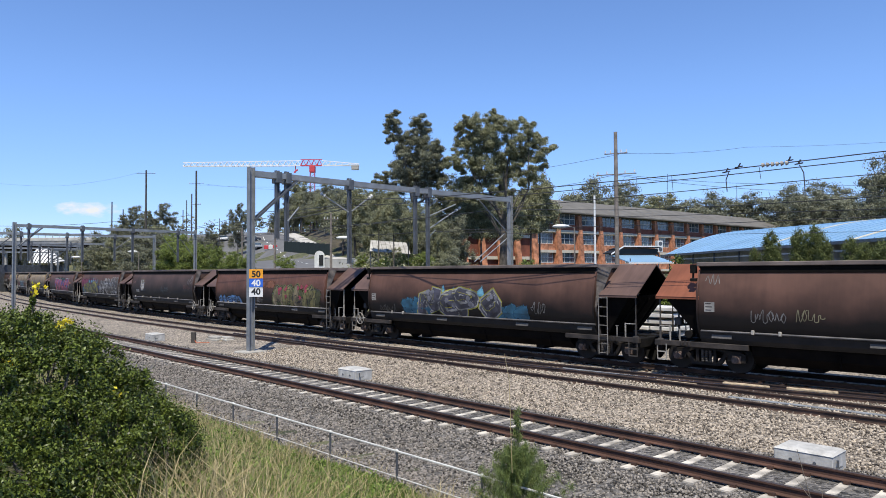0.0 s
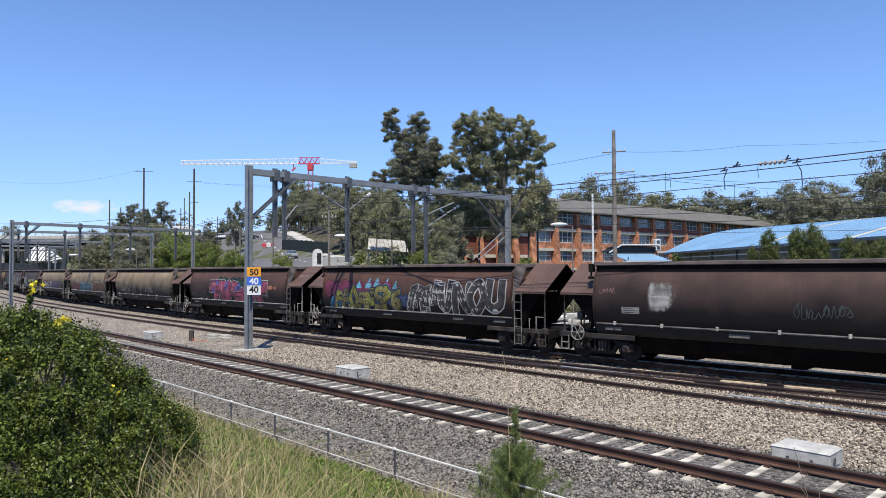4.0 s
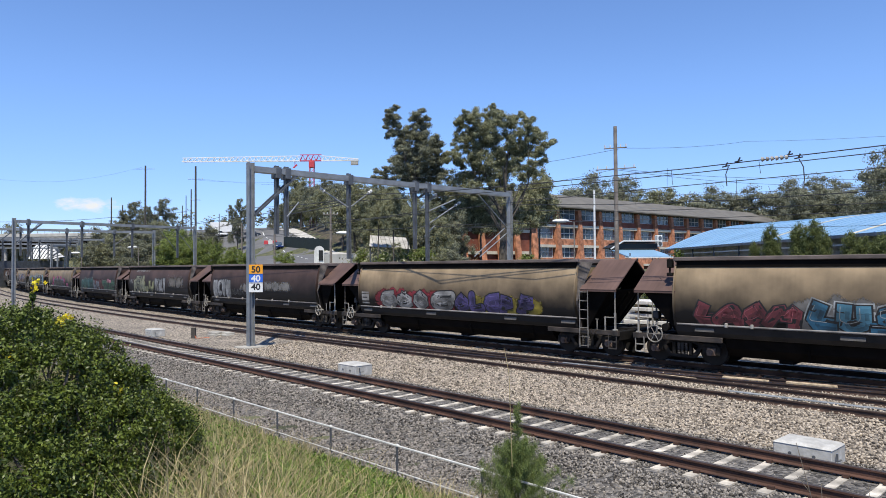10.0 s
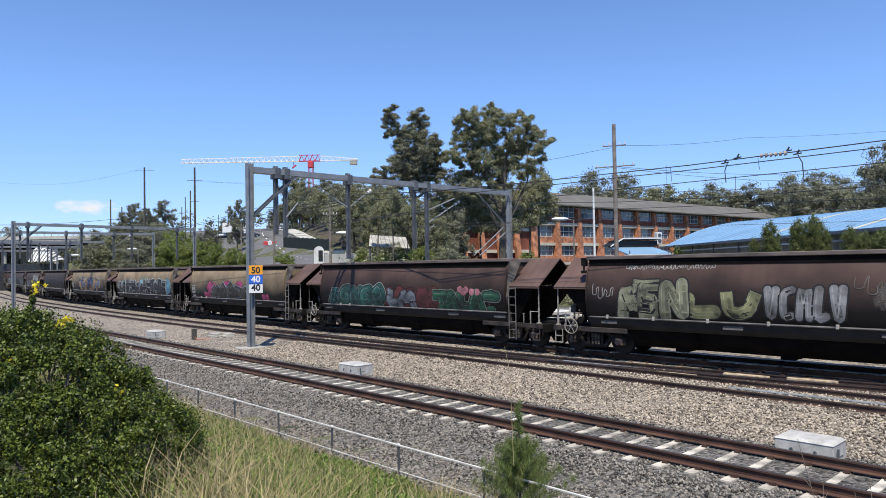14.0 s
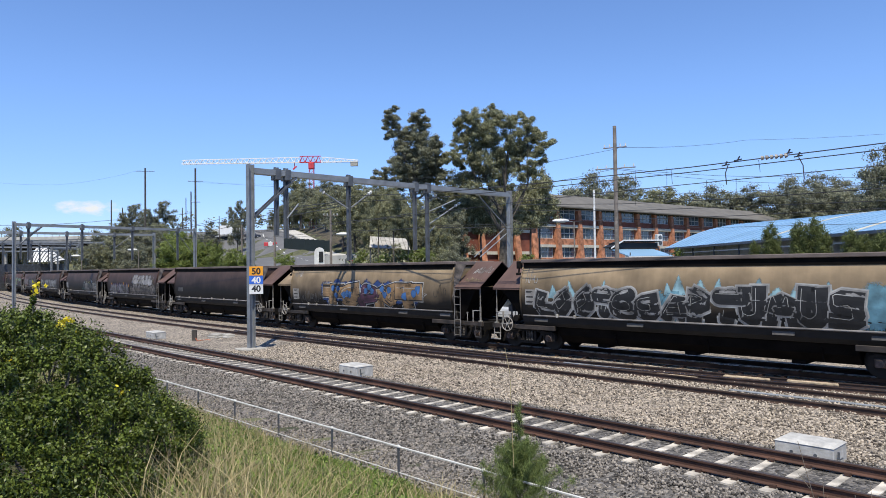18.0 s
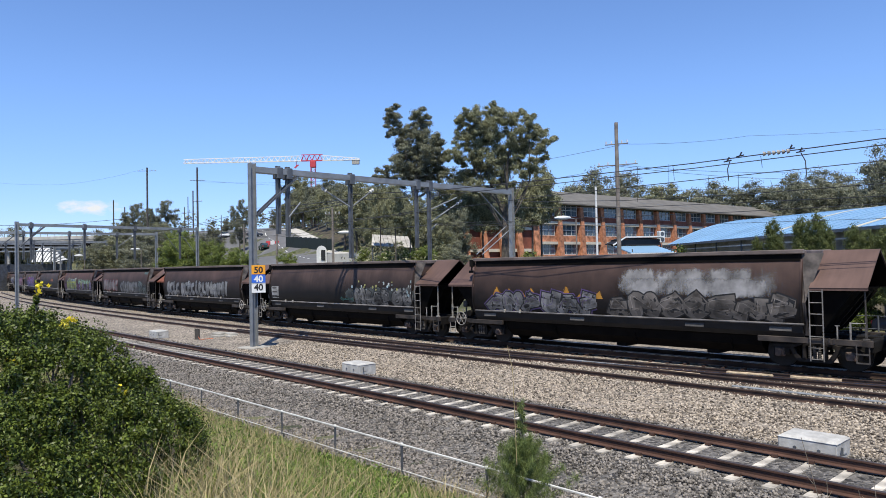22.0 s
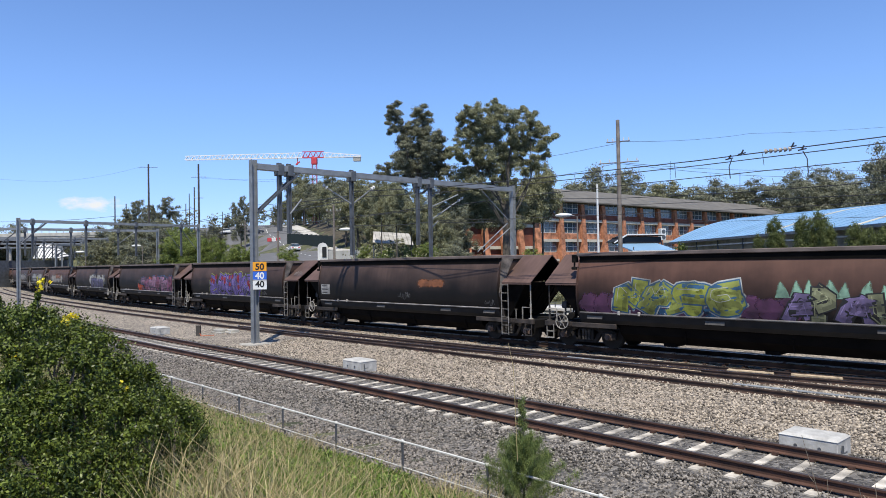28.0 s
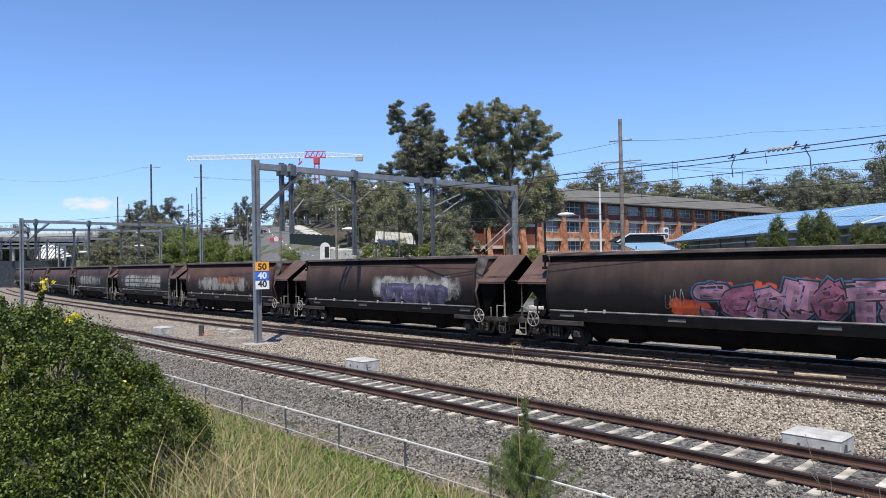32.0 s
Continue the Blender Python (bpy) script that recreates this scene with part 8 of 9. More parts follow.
def mist(c, dense=1.0):
    """Thin or worn paint: the coat breaks up in grains where its cover is low."""
    if (c, dense) not in SPRAY:
        m = mat("thin_spray_paint", tuple(q * 0.72 for q in c), 0.7, vary=0.35, size=0.5, grain=0.12, fine=18, bump=0)
        n, l = m.node_tree.nodes, m.node_tree.links
        at = n.new("ShaderNodeAttribute")
        at.attribute_name = "cover"
        co = n.new("ShaderNodeTexCoord")
        mp = n.new("ShaderNodeMapping")
        mp.inputs["Scale"].default_value = (7.0, 1.0, 3.2)
        l.new(co.outputs["Object"], mp.inputs["Vector"])
        ns = n.new("ShaderNodeTexNoise")
        ns.inputs["Scale"].default_value, ns.inputs["Detail"].default_value, ns.inputs["Roughness"].default_value = 1.0, 7, 0.68
        l.new(mp.outputs[0], ns.inputs["Vector"])
        sm = n.new("ShaderNodeMath")
        sm.operation = "ADD"
        l.new(at.outputs["Fac"], sm.inputs[0])
        l.new(ns.outputs[0], sm.inputs[1])
        mr = n.new("ShaderNodeMapRange")
        mr.interpolation_type = "SMOOTHSTEP"
        mr.inputs["From Min"].default_value, mr.inputs["From Max"].default_value = 0.62, 1.12
        mr.inputs["To Max"].default_value = dense
        l.new(sm.outputs[0], mr.inputs["Value"])
        l.new(mr.outputs[0], n["Principled BSDF"].inputs["Alpha"])
        SPRAY[(c, dense)] = m
    return SPRAY[(c, dense)]


def curve_line(pts, step=0.07):
    """A rounded line through points (Catmull-Rom)."""
    if len(pts) < 3:
        return list(pts)
    closed = math.hypot(pts[0][0] - pts[-1][0], pts[0][1] - pts[-1][1]) < 0.05
    q = [pts[-2] if closed else pts[0], *pts, pts[1] if closed else pts[-1]]
    out = []
    for i in range(1, len(q) - 2):
        a, b, c, d = (np.array(q[i + k], float) for k in (-1, 0, 1, 2))
        n = max(2, int(np.linalg.norm(c - b) / step))
        for k in range(n):
            t = k / n
            r = 0.5 * (2 * b + (c - a) * t + (2 * a - 5 * b + 4 * c - d) * t * t + (3 * b - a - 3 * c + d) * t ** 3)
            out.append((float(r[0]), float(r[1])))
    out.append(pts[-1])
    return out


def cut_corners(pts, out):
    """A line with its corners cut once, run out a little past its ends."""
    p = [np.array(q, float) for q in pts]
    a, b = p[0] - p[1], p[-1] - p[-2]
    p[0] = p[0] + a / (np.linalg.norm(a) + 1e-9) * out
    p[-1] = p[-1] + b / (np.linalg.norm(b) + 1e-9) * out
    line = [p[0]]
    for u, v in zip(p, p[1:]):
        line += [u * 0.84 + v * 0.16, u * 0.5 + v * 0.5, u * 0.16 + v * 0.84]
    return [tuple(map(float, q)) for q in line + [p[-1]]]


class Coat:
    """Paint laid on a wagon's side: flat shapes that follow the barrel, one mesh a piece."""

    def __init__(self, w, where=None):
        self.w, self.v, self.f, self.m, self.mats, self.cover, self.seen = w, [], [], [], [], [], {}
        self.where = where or (lambda x, z, e: (x, -(side_y(z) + e), z))

    def slot(self, m):
        if m not in self.mats:
            self.mats.append(m)
        return self.mats.index(m)

    def vert(self, x, z, lift, cover):
        key = (round(x, 4), round(z, 4), round(lift, 5))
        if key not in self.seen:
            self.seen[key] = len(self.v)
            self.v.append(self.where(x, z, lift))
            self.cover.append(cover)
        return self.seen[key]

    def face(self, pts, lift, colour, cover=None):
        ids = [self.vert(p[0], p[1], lift, cover[i] if cover else 1.0) for i, p in enumerate(pts)]
        if len(set(ids)) == len(ids):
            self.f.append(tuple(ids))
            self.m.append(self.slot(mist(colour) if cover else spray(colour)))

    def stroke(self, pts, width, lift, colour, round_ends=True, bend=True):
        """A ribbon along a line, with rounded ends."""
        line = curve_line(pts) if bend else cut_corners(pts, width * 0.4)
        p = np.array(line, float)
        keep = np.r_[True, np.linalg.norm(np.diff(p, axis=0), axis=1) > 1e-4]
        p = p[keep]
        if len(p) < 2:
            return
        t = np.gradient(p, axis=0)
        t /= np.linalg.norm(t, axis=1)[:, None] + 1e-9
        nn = np.stack([-t[:, 1], t[:, 0]], 1) * width / 2
        m = max(1, round(width / 0.16))
        row = [[tuple(p[i] + nn[i] * (1 - 2 * j / m)) for j in range(m + 1)] for i in range(len(p))]
        for a, b in zip(row, row[1:]):
            for j in range(m):
                self.face([a[j], a[j + 1], b[j + 1], b[j]], lift, colour)
        if round_ends:
            for i, sg in ((0, -1), (-1, 1)):
                arc = [tuple(p[i] + nn[i] * math.cos(q) + sg * t[i] * width / 2 * math.sin(q)) for q in [math.pi * k / 6 for k in range(7)]]
                c = tuple(p[i])
                for a, b in zip(arc, arc[1:]):
                    self.face([c, a, b], lift, colour)

    def blob(self, cx, cz, rx, rz, lift, colour, ragged=0.12, rng=None, power=1.0, n=22, soft=False):
        rng = rng or RNG
        ph = rng.uniform(0, 6.28, 3)
        rim = []
        for i in range(n):
            a = 2 * math.pi * i / n
            r = 1 + ragged * (math.sin(3 * a + ph[0]) + 0.6 * math.sin(5 * a + ph[1]) + 0.5 * math.sin(9 * a + ph[2])) / 1.5
            ca, sa = math.cos(a), math.sin(a)
            rim.append((abs(ca) ** power * math.copysign(1, ca) * r, abs(sa) ** power * math.copysign(1, sa) * r))
        k = max(3, round(max(rz, rx * 0.5) / 0.1))
        rings = [(i + 1) / k for i in range(k)]
        cov = (lambda r: 1.25 * (1 - r * r)) if soft else None
        for i in range(n):
            p, q = rim[i], rim[(i + 1) % n]
            self.face([(cx, cz), (cx + p[0] * rx * rings[0], cz + p[1] * rz * rings[0]), (cx + q[0] * rx * rings[0], cz + q[1] * rz * rings[0])], lift, colour, soft and [cov(0), cov(rings[0]), cov(rings[0])])
            for r0, r1 in zip(rings, rings[1:]):
                self.face([(cx + p[0] * rx * r0, cz + p[1] * rz * r0), (cx + p[0] * rx * r1, cz + p[1] * rz * r1), (cx + q[0] * rx * r1, cz + q[1] * rz * r1), (cx + q[0] * rx * r0, cz + q[1] * rz * r0)], lift, colour, soft and [cov(r0), cov(r1), cov(r1), cov(r0)])

    def done(self, label, name="graffiti"):
        me = bpy.data.meshes.new(name)
        me.from_pydata(self.v, [], self.f)
        for m in self.mats:
            me.materials.append(m)
        me.polygons.foreach_set("material_index", self.m)
        at = me.attributes.new("cover", "FLOAT", "POINT")
        at.data.foreach_set("value", self.cover)
        me.update()
        return part(name, me, None, self.w, label)


def letters(w, x0, x1, z0, z1, n, fill, line, edge=None, seed=1, spots=None, thick=0.3, label="spray-painted lettering"):
    """Wide slanting letter-like strokes, each overlapping the last, with a heavy outline; a part for each letter."""
    rng = np.random.default_rng(seed)
    step = (x1 - x0) / n
    fills = fill if isinstance(fill[0], tuple) else [fill]
    z0 = max(1.32, z0 - 0.06)
    for i in range(n):
        c = Coat(w)
        form = FORMS[int(rng.integers(len(FORMS)))]
        ax, lean, hz = x0 + i * step - step * 0.12, rng.uniform(-0.12, 0.3), rng.uniform(-0.08, 0.08)
        wd, ht = step * rng.uniform(1.12, 1.3), (z1 - z0) * rng.uniform(0.86, 1.04)
        t = min(step, ht) * min(thick, 0.5) * rng.uniform(1.0, 1.25)
        bend = bool(rng.uniform() < 0.25)
        up = 0.0011 * (i % 9)
        col = fills[i % len(fills)]
        lines = []
        for st in form:
            lines.append([(ax + t * 0.4 + (px + lean * pz - 0.1 + rng.uniform(-0.07, 0.07)) * (wd - t * 0.8), z0 + t * 0.5 + (pz + hz * (pz - .5) + rng.uniform(-0.05, 0.05)) * (ht - t)) for px, pz in st])
        for pts in lines:
            if edge:
                c.stroke(pts, t + 0.19, 0.006 + up * 0.3, edge, bend, bend)
            c.stroke(pts, t + 0.10, 0.010 + up, line, bend, bend)
        for pts in lines:
            c.stroke(pts, t, 0.0106 + up, col, bend, bend)
            c.stroke([(p[0] + t * 0.2, p[1] - t * 0.24) for p in pts], t * 0.3, 0.0109 + up, tuple(q * 0.6 for q in col), bend, bend)
            c.stroke([(p[0] - t * 0.26, p[1] + t * 0.22) for p in pts], 0.02, 0.0109 + up, edge or tuple(min(1, q * 1.7 + 0.03) for q in col), bend, bend)
        if spots:
            for _ in range(3):
                c.blob(ax + rng.uniform(0.2, 0.8) * wd, z0 + rng.uniform(0.4, 0.9) * ht, t * 0.3, t * 0.3, 0.0209, spots, 0.2, rng, n=12, soft=True)
        c.done(label)


def bubbles(w, x0, x1, z0, z1, n, fill, line, seed=1, label="silver spray-painted bubble lettering"):
    """Tall swelling, leaning letters side by side, drawn in fat strokes; a part for each letter."""
    rng = np.random.default_rng(seed)
    step = (x1 - x0) / n
    tall = [[[(.15, .95), (.1, .1), (.8, .0)], [(.15, .95), (.85, .75), (.2, .5)]], [[(.1, 0), (.2, .95), (.55, .45), (.8, .95), (.95, .0)]], [[(.5, .98), (.1, .5), (.5, .02), (.9, .5), (.5, .98)]],
            [[(.85, .9), (.15, .75), (.2, .1), (.85, .1)]], [[(.25, 1), (.2, .1), (.9, .12)]], [[(.1, .95), (.45, .05), (.9, .95)]]]
    for i in range(n):
        c = Coat(w)
        t = step * rng.uniform(0.46, 0.54)
        up = 0.0011 * (i % 9)
        ax, lean = x0 + i * step - 0.06 * step, rng.uniform(-0.05, 0.18)
        za, zb = z0 + rng.uniform(-0.04, 0.04), z1 + rng.uniform(-0.08, 0.05)
        for st in tall[int(rng.integers(len(tall)))]:
            pts = [(ax + t * 0.45 + (px + lean * (pz - 0.5)) * (step * 1.12 - t * 0.9), za + t * 0.5 + pz * (zb - za - t)) for px, pz in st]
            c.stroke(pts, t + 0.10, 0.006 + up, line)
            c.stroke(pts, t, 0.0066 + up + 0.0004, fill)
            c.stroke([(p[0] - t * 0.2, p[1] + t * 0.1) for p in pts], t * 0.16, 0.0072 + up + 0.0004, tuple(min(1, q * 1.35) for q in fill))
        c.done(label)


def cloud(w, x0, x1, z0, z1, colour, seed=1, label="sprayed cloud of background colour"):
    rng = np.random.default_rng(seed)
    n = max(1, round((x1 - x0) / max(0.35, (z1 - z0) * 0.8)))
    for i in range(n):
        c = Coat(w)
        c.blob(x0 + (i + 0.5) * (x1 - x0) / n, (z0 + z1) / 2 + rng.uniform(-0.04, 0.04), (x1 - x0) / n * 0.85, (z1 - z0) * 0.62, 0.003 + 0.0003 * (i % 4), colour, 0.16, rng, soft=True)
        c.done(label)


def spikes(w, x0, x1, z0, z1, n, colour, seed=1, label="sprayed pointed flame of paint"):
    rng = np.random.default_rng(seed)
    for i in range(n):
        c = Coat(w)
        cx = x0 + (i + rng.uniform(0.2, 0.8)) * (x1 - x0) / n
        hw, tip = (x1 - x0) / n * rng.uniform(0.25, 0.5), rng.uniform(0.5, 1.0)
        lean = rng.uniform(-0.1, 0.15)
        zt = z0 + (z1 - z0) * tip
        rows = [(z0 + (zt - z0) * k / 5, hw * (1 - k / 5) ** 0.7, lean * (k / 5) ** 2) for k in range(6)]
        for k, ((za, ha, la), (zb, hb, lb)) in enumerate(zip(rows, rows[1:])):
            for sg in (-1, 1):
                q = [(cx + la, za), (cx + la + sg * ha, za), (cx + lb + sg * hb, zb), (cx + lb, zb)]
                ca, cb = 1.1 - 0.12 * k, 1.1 - 0.12 * (k + 1)
                c.face(q[:3] if hb < 1e-6 else q, 0.004, colour, [ca, ca - 0.55, cb - 0.5, cb])
        c.done(label)


def dots(w, x0, x1, z0, z1, n, colours, r, seed=1, label="small sprayed bubble of colour"):
    rng = np.random.default_rng(seed)
    for i in range(n):
        c = Coat(w)
        k = r * rng.uniform(0.6, 1.3)
        c.blob(rng.uniform(x0, x1), rng.uniform(z0, z1), k, k, 0.017 + 0.0002 * i, colours[i % len(colours)], 0.06, rng, n=12)
        c.done(label)


def tag(w, x0, x1, z0, z1, colour, seed=1, label="thin scrawled spray-paint tag", width=0.028, where=None):
    """A quick running scrawl of loops and strokes."""
    rng, c = np.random.default_rng(seed), Coat(w, where)
    n = max(3, round((x1 - x0) / max(0.14, (z1 - z0) * 0.42)))
    step, pts = (x1 - x0) / n, []
    for i in range(n):
        hi, lo = z1 - (z1 - z0) * rng.uniform(0, 0.6), z0 + (z1 - z0) * rng.uniform(0, 0.5) ** 1.5
        mid = (z0 + z1) / 2 + (z1 - z0) * rng.uniform(-0.2, 0.2)
        a = x0 + i * step
        kind = int(rng.integers(4))
        if kind == 0:
            pts += [(a + step * 0.1, lo), (a + step * 0.3, hi), (a + step * 0.7, mid), (a + step * 0.5, lo)]
        elif kind == 1:
            pts += [(a + step * 0.2, hi), (a + step * 0.15, lo), (a + step * 0.8, lo), (a + step * 0.85, mid)]
        elif kind == 2:
            pts += [(a + step * 0.6, hi), (a + step * 0.1, mid), (a + step * 0.5, lo), (a + step * 0.9, mid), (a + step * 0.6, hi * 0.7 + mid * 0.3)]
        else:
            pts += [(a + step * 0.1, lo), (a + step * 0.45, hi), (a + step * 0.8, lo)]
    c.stroke(pts, width * 0.8, 0.012, tuple(q * 0.85 for q in colour))
    return c.done(label)


def smear(w, x0, x1, z0, z1, colour, seed=1, label="faded patch of old paint"):
    """Wiped or faded paint: a thin uneven patch."""
    rng, c = np.random.default_rng(seed), Coat(w)
    nx, nz = max(6, int((x1 - x0) / 0.1)), 8
    z0 = max(1.2, z0)
    level = np.interp(np.arange(nx + 1), np.arange(0, nx + 4, 3), rng.uniform(-0.25, 0.45, len(np.arange(0, nx + 4, 3))))
    lift = 0.0035 + 0.0002 * (seed % 9)

    def cov(i, j):
        u, v = i / nx, j / nz
        return 1.05 * min(1, 6 * min(u, 1 - u)) * math.sin(math.pi * v) ** 0.6 * (0.62 + level[i]) - 0.12
    for i in range(nx):
        for j in range(nz):
            ids = [(i, j), (i + 1, j), (i + 1, j + 1), (i, j + 1)]
            c.face([(x0 + (x1 - x0) * a / nx, z0 + (z1 - z0) * b / nz) for a, b in ids], lift, colour, [cov(a, b) for a, b in ids])
    return c.done(label)


def panel(w, x0, x1, z0, z1, paint=(0.42, 0.40, 0.37), seed=1):
    """A stencilled data panel: pale ground with bars for its writing."""
    rng, c = np.random.default_rng(seed), Coat(w)
    for j in range(3):
        a, b = z0 + (z1 - z0) * j / 3, z0 + (z1 - z0) * (j + 1) / 3
        c.face([(x0, a), (x1, a), (x1, b), (x0, b)], 0.005, paint)
        c.face([(x0 + (x1 - x0) * 0.1, a + (b - a) * 0.38), (x0 + (x1 - x0) * rng.uniform(0.5, 0.8), a + (b - a) * 0.38), (x0 + (x1 - x0) * 0.75, b - (b - a) * 0.3), (x0 + (x1 - x0) * 0.1, b - (b - a) * 0.3)], 0.008, (0.06, 0.055, 0.05))
    return c.done("pale stencilled data panel", "data_panel")


def hood_tag(w, side, u0, u1, v0, v1, colour, seed):
    """A scrawl on the near slope of an end hood."""
    def where(x, z, e):
        k = (z - 2.42) / 1.1
        return (side * x, -1.46 * (1 - k) - (e + 0.034) * 0.6, z + (e + 0.034) * 0.8)
    return tag(w, 6.68 + 1.52 * u0, 6.68 + 1.52 * u1, 2.42 + 1.1 * v0, 2.42 + 1.1 * v1, colour, seed, "pale scrawled tag on the hood", 0.03, where)


BK, GR, WH = (0.015, 0.015, 0.016), (0.34, 0.335, 0.33), (0.58, 0.57, 0.55)


def paint_wagons():
    W = WAGONS
    tag(W[0], -6.50, -6.00, 2.84, 3.28, WH, 1)
    tag(W[0], -5.05, -3.99, 1.70, 2.12, GR, 2)
    tag(W[0], -3.74, -2.92, 1.76, 2.16, (0.36, 0.33, 0.2), 3)
    panel(W[0], -6.50, -6.17, 1.98, 2.29)
    cloud(W[1], -4.10, -2.17, 1.32, 2.12, (0.03, 0.14, 0.24), 1, "blue sprayed background")
    cloud(W[1], 1.63, 3.33, 1.32, 1.96, (0.03, 0.13, 0.22), 2, "blue sprayed background")
    spikes(W[1], -1.66, 1.18, 2.26, 2.84, 4, (0.16, 0.42, 0.58), 3)
    letters(W[1], -2.85, 2.08, 1.32, 2.58, 4, (0.075, 0.072, 0.10), GR, (0.42, 0.40, 0.04), 4, (0.20, 0.20, 0.24), 0.4, "dark grey spray-painted lettering with yellow edges")
    tag(W[1], 3.52, 4.27, 1.63, 2.12, GR, 5)
    tag(W[1], -5.91, -4.68, 1.41, 1.81, (0.16, 0.15, 0.14), 6)
    panel(W[1], -6.50, -6.18, 1.92, 2.27)
    letters(W[2], 1.16, 5.44, 1.40, 2.70, 4, [(0.30, 0.24, 0.14), (0.24, 0.21, 0.08)], BK, (0.20, 0.24, 0.06), 11, (0.40, 0.06, 0.10), 0.38, "olive and tan spray-painted lettering")
    cloud(W[2], 1.02, 5.93, 1.32, 2.43, (0.075, 0.075, 0.028), 12, "dull green sprayed background")
    letters(W[2], -6.35, -3.20, 1.32, 1.90, 5, (0.10, 0.24, 0.50), BK, None, 13, None, 0.36, "bright blue spray-painted lettering")
    tag(W[2], -1.83, -0.31, 1.41, 1.98, GR, 14)
    smear(W[2], -2.26, 1.43, 2.35, 2.86, (0.26, 0.10, 0.05), 15)
    smear(W[3], -4.68, -3.50, 1.76, 2.96, (0.46, 0.44, 0.42), 21)
    smear(W[3], -4.57, -3.61, 2.11, 2.87, (0.46, 0.44, 0.42), 22)
    tag(W[3], 5.42, 6.19, 2.32, 3.28, (0.42, 0.41, 0.40), 23)
    tag(W[3], 4.68, 6.04, 2.09, 2.52, (0.22, 0.10, 0.08), 24)
    tag(W[3], 0.11, 1.72, 1.83, 2.31, (0.09, 0.12, 0.13), 25)
    tag(W[3], -6.50, -5.86, 2.43, 2.70, (0.34, 0.18, 0.16), 26)
    panel(W[3], -5.60, -4.91, 1.75, 1.98)
    cloud(W[4], -6.50, -1.12, 1.94, 2.76, (0.20, 0.028, 0.075), 31, "magenta sprayed background")
    cloud(W[4], -6.04, -4.78, 1.32, 2.00, (0.04, 0.15, 0.24), 32, "blue sprayed background")
    cloud(W[4], -1.21, 0.25, 1.56, 2.15, (0.045, 0.06, 0.15), 33, "blue sprayed background")
    spikes(W[4], -3.79, -0.65, 2.41, 3.06, 5, (0.16, 0.44, 0.58), 34)
    letters(W[4], -5.59, -0.28, 1.32, 2.56, 8, [(0.34, 0.32, 0.05), (0.28, 0.24, 0.07)], BK, (0.05, 0.12, 0.22), 35, None, 0.36, "olive yellow spray-painted lettering")
    tag(W[4], 0.34, 0.87, 1.50, 2.19, WH, 36)
    letters(W[4], 0.41, 6.12, 1.42, 3.00, 6, (0.06, 0.05, 0.05), WH, None, 37, None, 0.34, "white outlined spray-painted lettering")
    cloud(W[5], -2.73, 1.99, 1.53, 2.84, (0.012, 0.045, 0.032), 41, "dark green sprayed background")
    letters(W[5], -3.22, 4.17, 1.32, 2.77, 5, [(0.42, 0.075, 0.14), (0.36, 0.06, 0.13)], BK, (0.62, 0.58, 0.58), 43, (0.12, 0.14, 0.42), 0.6, "pink spray-painted block lettering with white edges")
    tag(W[5], 3.60, 4.49, 1.65, 1.99, GR, 44)
    tag(W[5], -6.50, -3.81, 1.46, 2.03, (0.15, 0.14, 0.135), 45)
    smear(W[5], 3.49, 5.65, 2.14, 2.45, (0.36, 0.15, 0.09), 46)
    hood_tag(W[5], 1, 0.2, 0.8, 0.45, 0.6, (0.50, 0.42, 0.38), 47)
    for i, (a, b, c, d) in enumerate(((-5.34, -4.11, 1.53, 1.96), (-3.67, -2.99, 1.51, 2.00), (-2.48, -1.36, 1.50, 2.18), (0.85, 2.69, 1.54, 2.07))):
        tag(W[6], a, b, c, d, (0.42, 0.42, 0.42), 50 + i, width=0.035)
    tag(W[6], 3.41, 4.65, 1.82, 2.27, (0.06, 0.18, 0.17), 55)
    cloud(W[7], -2.93, 2.35, 1.32, 2.29, (0.17, 0.16, 0.15), 60, "grey sprayed background")
    letters(W[7], -6.05, -2.85, 1.40, 2.18, 4, (0.20, 0.04, 0.05), BK, None, 61, None, 0.4, "dark red spray-painted lettering")
    letters(W[7], -2.58, 1.69, 1.32, 2.22, 5, [(0.04, 0.17, 0.28), (0.08, 0.24, 0.34)], BK, (0.40, 0.42, 0.42), 62, None, 0.4, "blue spray-painted lettering")
    letters(W[7], 2.42, 6.08, 1.32, 2.23, 5, (0.22, 0.055, 0.03), BK, (0.20, 0.24, 0.08), 63, None, 0.42, "rust red spray-painted lettering")
    smear(W[7], 5.49, 6.20, 2.01, 2.69, (0.5, 0.48, 0.44), 64)
    hood_tag(W[7], 1, 0.2, 0.8, 0.4, 0.8, (0.30, 0.24, 0.22), 65)
    cloud(W[8], -5.24, 0.04, 1.32, 2.24, (0.24, 0.02, 0.03), 70, "red sprayed background")
    cloud(W[8], 1.19, 4.77, 1.32, 2.05, (0.30, 0.24, 0.03), 71, "yellow sprayed background")
    letters(W[8], -4.80, -0.15, 1.32, 2.24, 4, (0.36, 0.35, 0.34), BK, None, 72, None, 0.42, "silver grey spray-painted lettering")
    letters(W[8], 0.19, 4.61, 1.32, 2.21, 5, (0.085, 0.065, 0.20), BK, None, 73, None, 0.42, "purple spray-painted lettering")
    panel(W[8], -6.50, -5.93, 1.50, 2.09)
    bubbles(W[9], -6.34, -3.80, 1.40, 2.65, 4, (0.36, 0.36, 0.36), BK, 80)
    tag(W[9], -3.72, -1.07, 1.58, 2.05, (0.17, 0.165, 0.16), 81)
